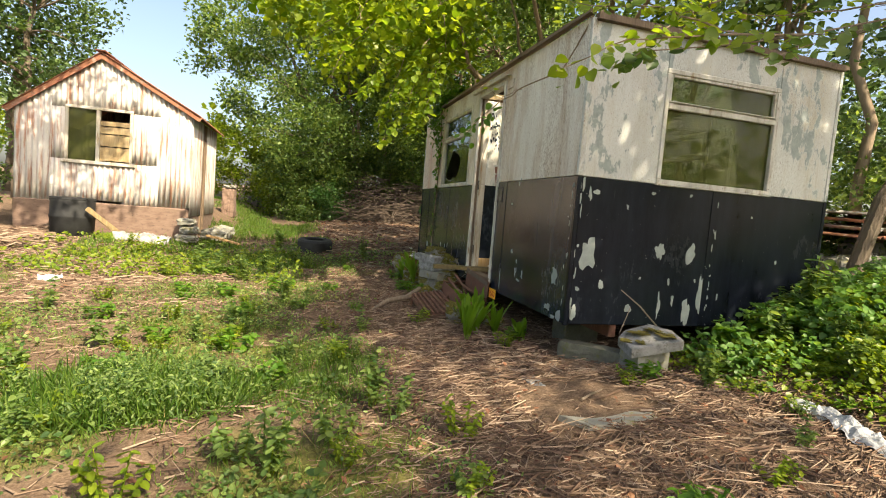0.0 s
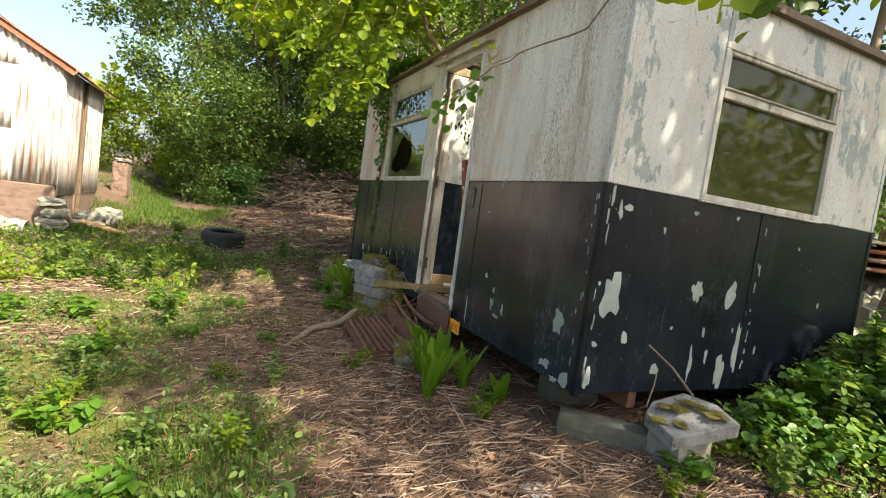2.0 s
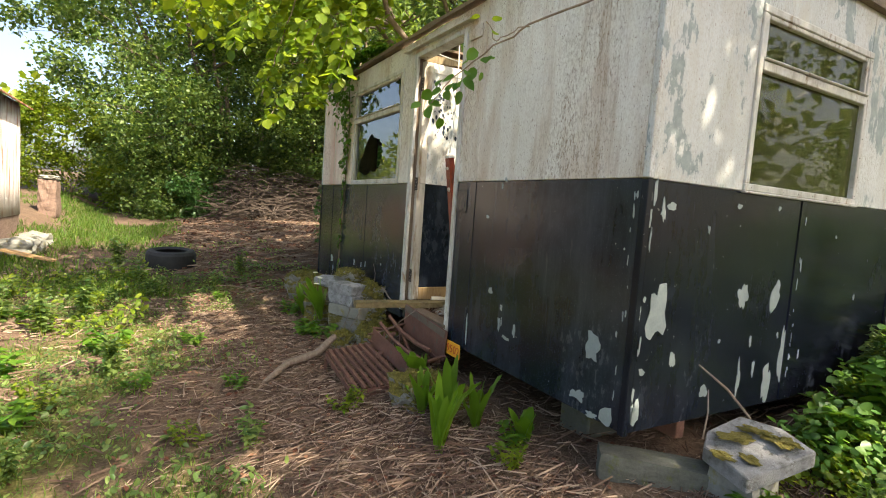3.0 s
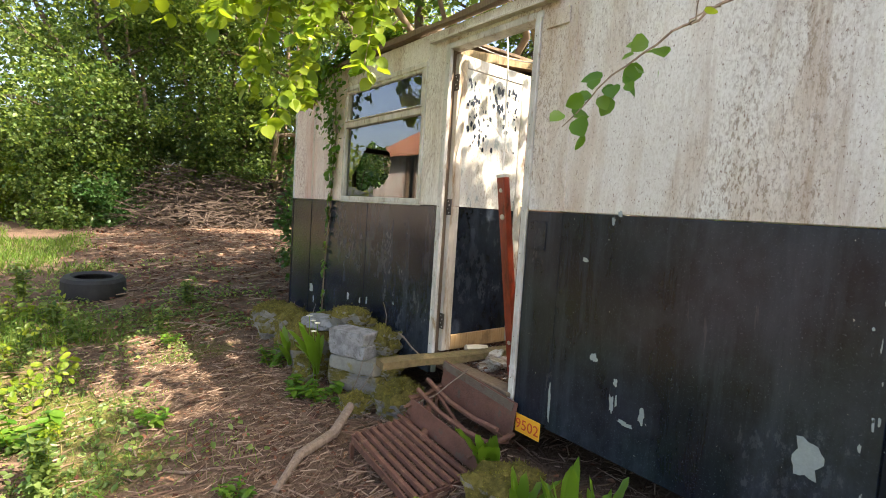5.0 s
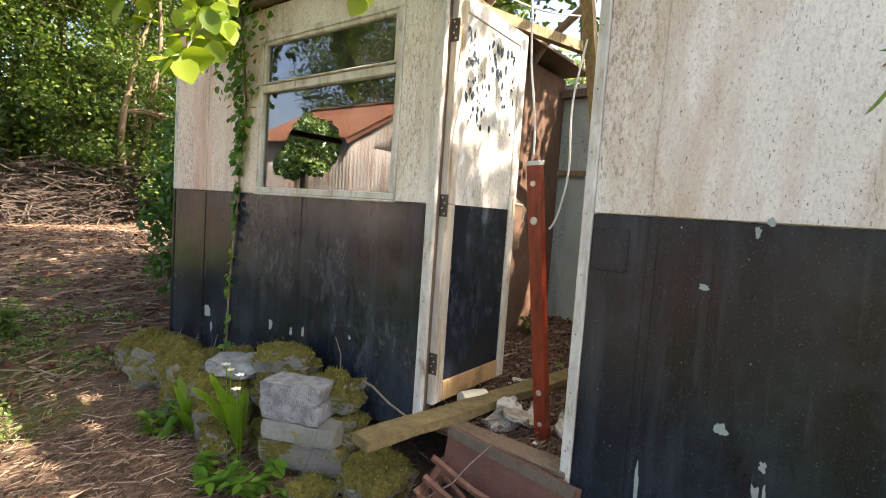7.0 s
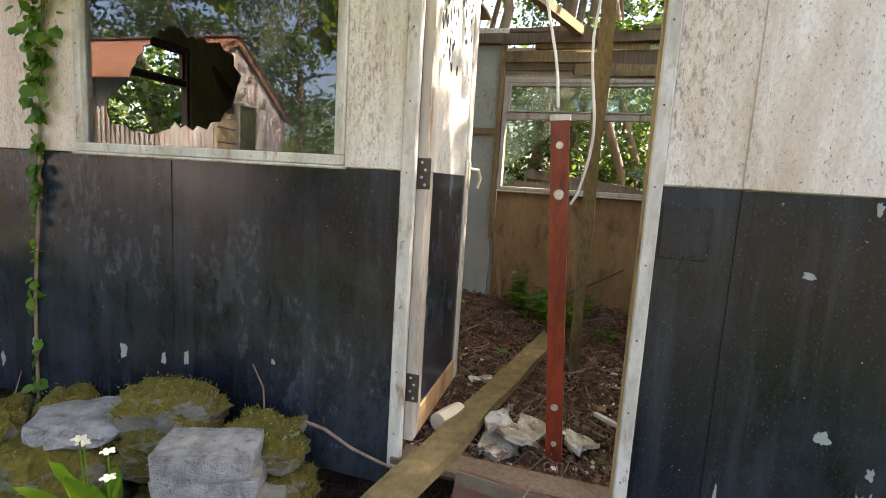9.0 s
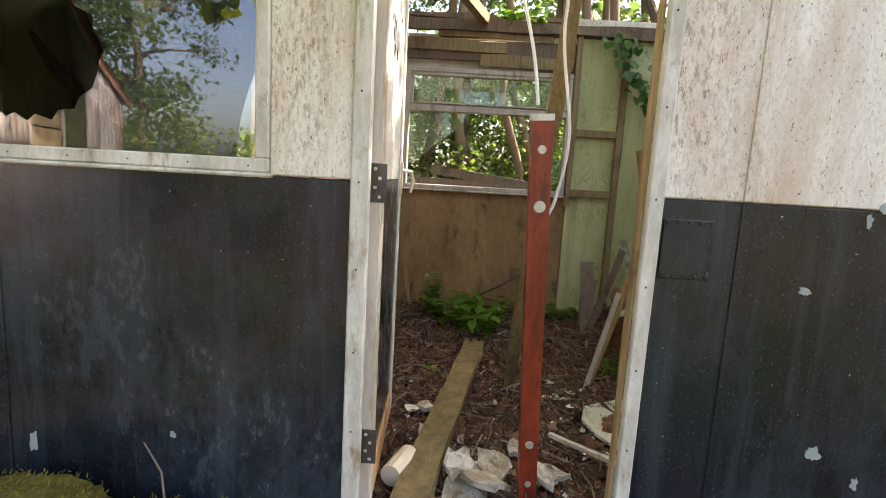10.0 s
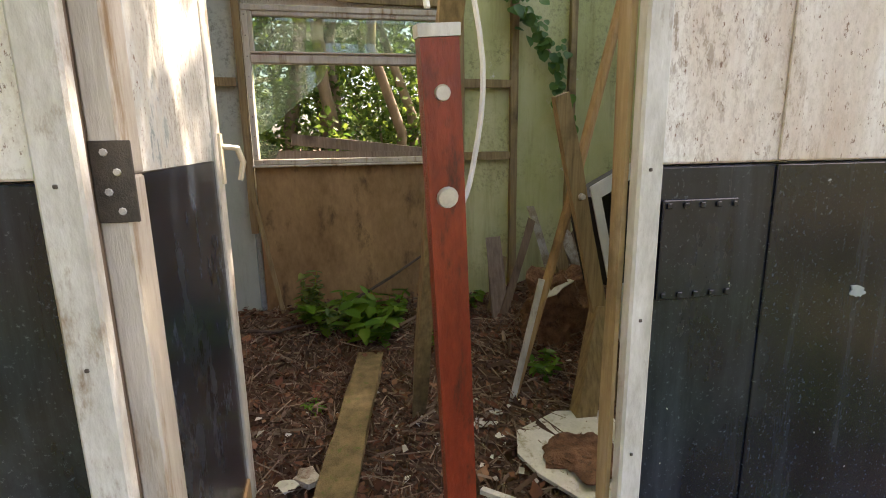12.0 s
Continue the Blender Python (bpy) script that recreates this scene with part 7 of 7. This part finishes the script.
K0, K1, R0 = P0 + Vector((-0.03, 0.0, -0.10)), P1 + Vector((-0.03, 0.0, -0.095)), D + Vector((0.04, 0.02, 0.10))
for a, b in ((R0, K0), (K0, K1), (D + up * 0.02, Vector((1.90, 7.02, 0.15))), (Vector((1.76, 6.98, 0.31)), Vector((1.72, 6.82, 0.10))), (K0, K0 - up * 0.2)):
    part("bar", beam(a, b, 0.026, 0.008, (1, 0, 0.3), 0.001, 0.002), M["rust"], st)
part("bar", tube([K0, K0.lerp(K1, 0.4) + Vector((-0.05, 0, -0.05)), K0.lerp(K1, 0.75) + Vector((-0.07, 0, -0.06)), K1], 0.013, 5), M["rust"], st)
for a, b in ((D + up * 0.06, P0 - up * 0.05), (C + up * 0.10, P1 - up * 0.06), (Vector((1.66, 7.06, 0.22)), Vector((1.80, 6.72, 0.16))), (Vector((1.62, 6.75, 0.20)), Vector((1.86, 7.02, 0.30))), (C + Vector((0.0, 0.06, 0.06)), Vector((1.94, 6.50, 0.24)))):
    part("strap", beam(a, b, 0.03, 0.007, (0, 0, 1), 0.001, 0.002), M["rust"], st)
for q in (0.3, 0.55):
    a, b = D.lerp(P0, q) + up * 0.09, C.lerp(P1, q) + up * 0.08
    part("strap", tube([a, a.lerp(b, 0.35) - up * 0.035, a.lerp(b, 0.7) - up * 0.03, b], 0.014, 5), M["rust"], st)
piece("wire", tube([(1.93, 6.78, 0.53), (1.84, 6.84, 0.44), (1.78, 6.87, 0.38), (1.70, 6.93, 0.33), (1.63, 6.96, 0.30)], 0.003, 5), M["wood_grey"], "thin wire draped over the step", "wire")
piece("bare_root", tube([(1.97, 7.58, 0.545), (1.96, 7.50, 0.54), (1.965, 7.40, 0.49), (1.98, 7.31, 0.455), (1.97, 7.25, 0.45)], [0.006, 0.006, 0.005, 0.005, 0.004], 6), M["wood_grey"], "bare grey root between the blocks and the sill", "root")
for a, b in (((1.96, 7.74, 0.53), (1.97, 7.80, 0.72)), ((1.62, 7.62, 0.1), (1.70, 7.56, 0.42)), ((1.64, 7.60, 0.1), (1.78, 7.52, 0.38)), ((1.9, 9.3, 0.2), (1.97, 9.22, 0.45)), ((1.9, 9.0, 0.3), (1.96, 8.95, 0.5)), ((1.88, 9.45, 0.2), (1.98, 9.5, 0.42))):
    a, b = Vector(a), Vector(b)
    piece("dry_stem", tube([a, a.lerp(b, 0.5) + Vector((0.01, -0.012, 0.01)), b], [0.0035, 0.003, 0.0018], 5), M["wood_grey"], "dry stem rising beside the stones", "stem", "dry stems")
gz = ground_z
piece("dead_log", tube([(0.92, 6.95, gz(0.92, 6.95) + 0.02), (1.10, 7.11, gz(1.12, 7.08) + 0.05), (1.33, 7.20, gz(1.33, 7.22) + 0.05), (1.50, 7.33, gz(1.5, 7.33) + 0.13)], [0.016, 0.026, 0.030, 0.024], 9), M["wood_grey"], "bare brown branch lying on the litter", "log")
for i in range(26):
    r2 = random.Random(900 + i)
    x, y = r2.uniform(0.4, 2.9), r2.uniform(2.6, 7.8)
    if inside(x, y):
        continue
    a, n = r2.uniform(0, 6.28), r2.uniform(0.12, 0.35)
    p0, p1 = Vector((x, y, 0)), Vector((x + math.cos(a) * n, y + math.sin(a) * n, 0))
    if inside(p1.x, p1.y):
        continue
    pm = p0.lerp(p1, 0.5) + Vector((r2.uniform(-0.03, 0.03), r2.uniform(-0.03, 0.03), 0))
    piece("stick", tube([Vector((p.x, p.y, gz(p.x, p.y) + 0.012)) for p in (p0, pm, p1)], [0.008, 0.007, 0.004], 6), M["straw" if i % 2 else "wood_grey"], "fallen stick on the litter", "stick", "fallen sticks")

# ---- at the near corner of the cabin ----
M["lichen_slab"] = mat_simple("lichen_crusted_slab", (0.16, 0.16, 0.15), (0.33, 0.33, 0.32), 16, 0.9, 1.0, None, (0.10, 0.095, 0.07), 0.38, 0.62, dist=0.01)
bm = bmesh.new()
tp = [(2.36, 4.66, 0.272), (2.72, 4.59, 0.352), (2.74, 4.74, 0.387), (2.65, 4.88, 0.402), (2.48, 4.92, 0.342), (2.40, 4.88, 0.302)]
up_v = [bm.verts.new(p) for p in tp]
dn_v = [bm.verts.new((x, y, z - 0.068)) for x, y, z in tp]
bm.faces.new(up_v)
bm.faces.new(dn_v[::-1])
for i in range(6):
    bm.faces.new((up_v[i], dn_v[i], dn_v[(i + 1) % 6], up_v[(i + 1) % 6]))
bmesh.ops.recalc_face_normals(bm, faces=bm.faces[:])
bmesh.ops.bevel(bm, geom=bm.edges[:], offset=0.005, segments=1, affect="EDGES")
piece("paving_slab", bm, M["lichen_slab"], "tilted broken slab with yellow lichen", "slab")
for i, (x, y, z, a, b) in enumerate([(2.55, 4.82, 0.335, 0.09, 0.045), (2.66, 4.70, 0.352, 0.07, 0.05), (2.47, 4.72, 0.292, 0.035, 0.03), (2.62, 4.79, 0.362, 0.05, 0.035), (2.41, 4.80, 0.285, 0.03, 0.045)]):
    piece("moss_cushion", rock((x, y, z + 0.013), (a, b, 0.007), 130 + i, 1.0, 4, turn=i * 0.7), M["moss_yellow"], "cushion of yellow-green moss on the slab", "moss", "moss cushions")
block("concrete_block", "lichened block under the tilted slab", (2.56, 4.78, 0.13), (0.30, 0.18, 0.24), 0.15, M["concrete_old"], 11, 0.008, "blocks under the cabin corner")
block("kerb_stone", "long kerb stone under the cabin end", (2.31, 5.03, 0.11), (0.52, 0.14, 0.16), -0.78, M["shaded_mossy_stone"], 12, 0.012, "blocks under the cabin corner")
slab_piece("buried_slab", "pale slab edge showing through the soil", [(1.56, 4.17), (1.66, 4.02), (1.86, 4.00), (2.10, 4.04), (2.12, 4.12), (2.0, 4.155), (1.85, 4.11), (1.72, 4.10)], 0.0, 0.055, M["concrete_old"], lambda x, y: 0.03 * (x - 1.6) - 0.01, "slab")
slab_piece("flat_stone", "small flat grey stone in the litter", [(1.60, 4.78), (1.62, 4.64), (1.70, 4.60), (1.74, 4.66), (1.71, 4.79)], 0.0, 0.05, M["concrete"], None, "stone")
for a, b, r in (((2.45, 4.975, 0.63), (2.70, 4.86, 0.39), 0.006), ((2.55, 4.98, 0.5), (2.42, 4.90, 0.32), 0.004), ((1.50, 4.95, 0.06), (1.42, 5.2, 0.28), 0.003)):
    piece("dry_stem", tube([a, Vector(a).lerp(Vector(b), 0.5) + Vector((0, -0.01, 0.015)), b], [r * 0.6, r, r], 5), M["wood_grey"], "dry stem leaning on the cabin wall", "stem", "dry stems")


def crumple(name, label, path, width, seed, mat, lift=0.03):
    """A crumpled plastic sheet along a path on the ground."""
    bm = bmesh.new()
    rows = []
    n, w = 40, 14
    for i in range(n + 1):
        q = i / n * (len(path) - 1)
        k = min(int(q), len(path) - 2)
        p = Vector((*path[k], 0)).lerp(Vector((*path[k + 1], 0)), q - k)
        d = (Vector((*path[k + 1], 0)) - Vector((*path[k], 0))).normalized()
        sd = Vector((-d.y, d.x, 0))
        row = []
        for j in range(w + 1):
            v = (j / w - 0.5) * width * (0.75 + 0.4 * noise.noise((i * 0.2, seed, 0)))
            pt = p + sd * v
            h = abs(noise.noise((pt.x * 16 + seed, pt.y * 16, 0))) * 0.05 + abs(noise.noise((pt.x * 40, pt.y * 40, seed))) * 0.02 + lift * (1 - (2 * j / w - 1) ** 2)
            row.append(bm.verts.new((pt.x, pt.y, ground_z(pt.x, pt.y) + 0.004 + h)))
        rows.append(row)
    for p, q in zip(rows, rows[1:]):
        for j in range(w):
            bm.faces.new((p[j], p[j + 1], q[j + 1], q[j]))
    return piece(name, bm, mat, label, "plastic sheet")


M["plastic"] = mat_simple("dirty_white_plastic", (0.24, 0.25, 0.27), (0.45, 0.46, 0.47), 14, 0.35, 0.3, None, (0.10, 0.10, 0.10))
crumple("plastic_sheet", "crumpled grey-white plastic sheet on the soil", [(3.0, 3.98), (3.02, 3.75), (2.95, 3.5), (2.98, 3.2)], 0.17, 3, M["plastic"])

# ---- right bank: stones and stacked tin ----
for i, (x, y, z, s) in enumerate([(5.35, 5.35, 0.62, (0.36, 0.22, 0.42)), (5.75, 5.55, 0.7, (0.34, 0.28, 0.45)), (5.15, 5.75, 0.62, (0.26, 0.3, 0.4)), (6.2, 5.5, 0.7, (0.4, 0.3, 0.42)), (5.0, 5.25, 0.45, (0.22, 0.16, 0.28))]):
    piece("bank_stone", rock((x, y, z), s, 80 + i, 0.3, 4, turn=i, blocky=0.5), M["concrete_old"], "leaning stone slab in the bank", "stone", "stones of the bank")
stack = thing("tin_stack", "stack of old corrugated sheets on the stones", "metal sheets", at=(5.9, 5.8, 1.1))
for i in range(4):
    z = 1.17 + i * 0.075
    tin_sheet(5.1 + 0.1 * i, 6.9 + 0.15 * i, lambda u: 0.0, lambda u: 0.8, lambda u, v, d, z=z, i=i: Vector((u, 5.2 + v + 0.05 * i, z + d + 0.035 * (u - 5.1) + 0.04 * v)), parent=stack, mat=M["tin" if i % 2 else "tin_roof"])
piece("bent_trunk", tube([(4.75, 5.1, ground_z(4.75, 5.1) - 0.05), (5.0, 5.0, 1.5), (5.5, 4.95, 2.3), (6.2, 5.0, 2.9), (6.8, 5.2, 3.9)], [0.07, 0.065, 0.06, 0.055, 0.045], 9), M["bark"], "bent bare trunk leaning over the bank", "trunk")

# ---- by the shed ----
bl = thing("water_butt", "black plastic water butt beside the shed wall", "barrel", at=(-3.6, 11.9, ground_z(-3.6, 11.9)))
bm = bmesh.new()
z0 = ground_z(-3.6, 11.9) - 0.02
add_tube(bm, [(-3.6, 11.88, z0 + h) for h in (0, 0.02, 0.3, 0.32, 0.35, 0.37, 0.58, 0.62, 0.63)], [0.28, 0.31, 0.325, 0.335, 0.335, 0.325, 0.32, 0.33, 0.32], 28)
part("body", bm, M["rubber"], bl, smooth=True)
part("rim", tube([(-3.6, 11.88, z0 + 0.628), (-3.6, 11.88, z0 + 0.66)], [0.335, 0.33], 28), M["rubber"], bl)
M["tarp"] = mat_simple("grimy_grey_tarpaulin", (0.12, 0.12, 0.12), (0.34, 0.34, 0.33), 9, 0.6, 0.5, None, (0.06, 0.06, 0.05), 0.38, 0.6)
crumple("tarpaulin", "crumpled pale tarpaulin by the shed", [(-2.95, 11.75), (-2.55, 11.85), (-2.05, 11.8)], 0.40, 7, M["tarp"], 0.13)
crumple("fertiliser_sack", "yellow plastic sack lying by the shed", [(-3.1, 11.5), (-2.9, 11.6)], 0.3, 9, M["leaf_gold"], 0.1)
crumple("plastic_scrap", "pale plastic scrap on the dry grass", [(-2.6, 8.3), (-2.4, 8.4)], 0.18, 12, M["plastic"], 0.05)
for i, (a, b) in enumerate([((-3.3, 11.6), (-2.8, 12.1)), ((-3.35, 11.75), (-2.9, 12.2))]):
    piece("timber_offcut", beam((a[0], a[1], ground_z(*a) + 0.5), (b[0], b[1] - 0.2, ground_z(*b) + 0.03), 0.04, 0.07, (0, 0, 1), 0.004, 0.006), M["wood"], "weathered board leaning by the butt", "board")
for i, (x, y, z, s) in enumerate([(-1.85, 12.1, 0.22, (0.2, 0.14, 0.09)), (-1.82, 12.12, 0.38, (0.18, 0.13, 0.08)), (-1.86, 12.1, 0.53, (0.17, 0.13, 0.07)), (-1.5, 12.9, 0.25, (0.25, 0.2, 0.15)), (-1.45, 13.5, 0.22, (0.2, 0.2, 0.16)), (-1.5, 14.3, 0.22, (0.25, 0.3, 0.16))]):
    piece("loose_stone", rock((x, y, z), s, 100 + i, 0.3, 3, blocky=0.6), M["concrete_old"], "loose stone at the shed corner", "stone", "stones by the shed")
piece("fallen_board", beam((-1.55, 12.4, 0.28), (-0.95, 12.2, 0.16), 0.12, 0.03, (0, 0, 1), 0.004, 0.004), M["wood_pale"], "pale board lying at the shed corner", "board")
stalks("dry_reeds", "pile of dry straw and reeds by the shed", scatter(2200, -5.6, -3.6, 10.2, 12.2, 41, lambda x, y: 0.9), lambda x, y: ground_z(x, y) + 0.25 * abs(noise.noise((x * 2, y * 2, 7))), 0.4, 0.006, M["straw"], 41)
stalks("sunlit_straw", "bleached straw on the sunlit ground", scatter(5200, -4.4, 0.2, 6.8, 11.8, 42, lambda x, y: 0.9 if grassiness(x, y) < 0.25 else 0.1), ground_z, 0.14, 0.004, M["straw"], 42)
rw = thing("ruined_wall", "sunlit stump of a rendered wall by the path", "wall", at=(-1.85, 17.6, ground_z(-1.85, 17.6)))
part("wall_stump", rock((-1.85, 17.7, ground_z(-1.85, 17.6) + 0.35), (0.2, 0.35, 0.5), 120, 0.12, 4, blocky=0.85), M["plinth"], rw)
part("coping", rock((-1.85, 17.7, ground_z(-1.85, 17.6) + 0.82), (0.2, 0.33, 0.06), 121, 0.2, 3, blocky=0.7), M["concrete_old"], rw)

# ---- the tyre on the path ----
ty = thing("old_tyre", "old black car tyre lying flat in the grass", "tyre", at=(0.46, 11.95, ground_z(0.46, 11.95)))
bm = bmesh.new()
prof = [(0.20, 0.02), (0.24, 0.0), (0.30, 0.01), (0.325, 0.04), (0.33, 0.10), (0.325, 0.17), (0.30, 0.20), (0.24, 0.21), (0.20, 0.19), (0.21, 0.17), (0.29, 0.16), (0.29, 0.05), (0.21, 0.04)]
n = 36
tz = ground_z(0.46, 11.95) + 0.01
rings = [[bm.verts.new((0.46 + math.cos(a) * r * (1 + (0.012 if 3 <= j <= 5 and i % 2 else 0)), 11.95 + math.sin(a) * r, tz + z * 1.3 + 0.07 * math.sin(a) * r)) for j, (r, z) in enumerate(prof)] for i, a in enumerate(2 * math.pi * q / n for q in range(n))]
for i in range(n):
    p, q = rings[i], rings[(i + 1) % n]
    for j in range(len(prof)):
        bm.faces.new((p[j], q[j], q[(j + 1) % len(prof)], p[(j + 1) % len(prof)]))
part("tread", bm, M["rubber"], ty)
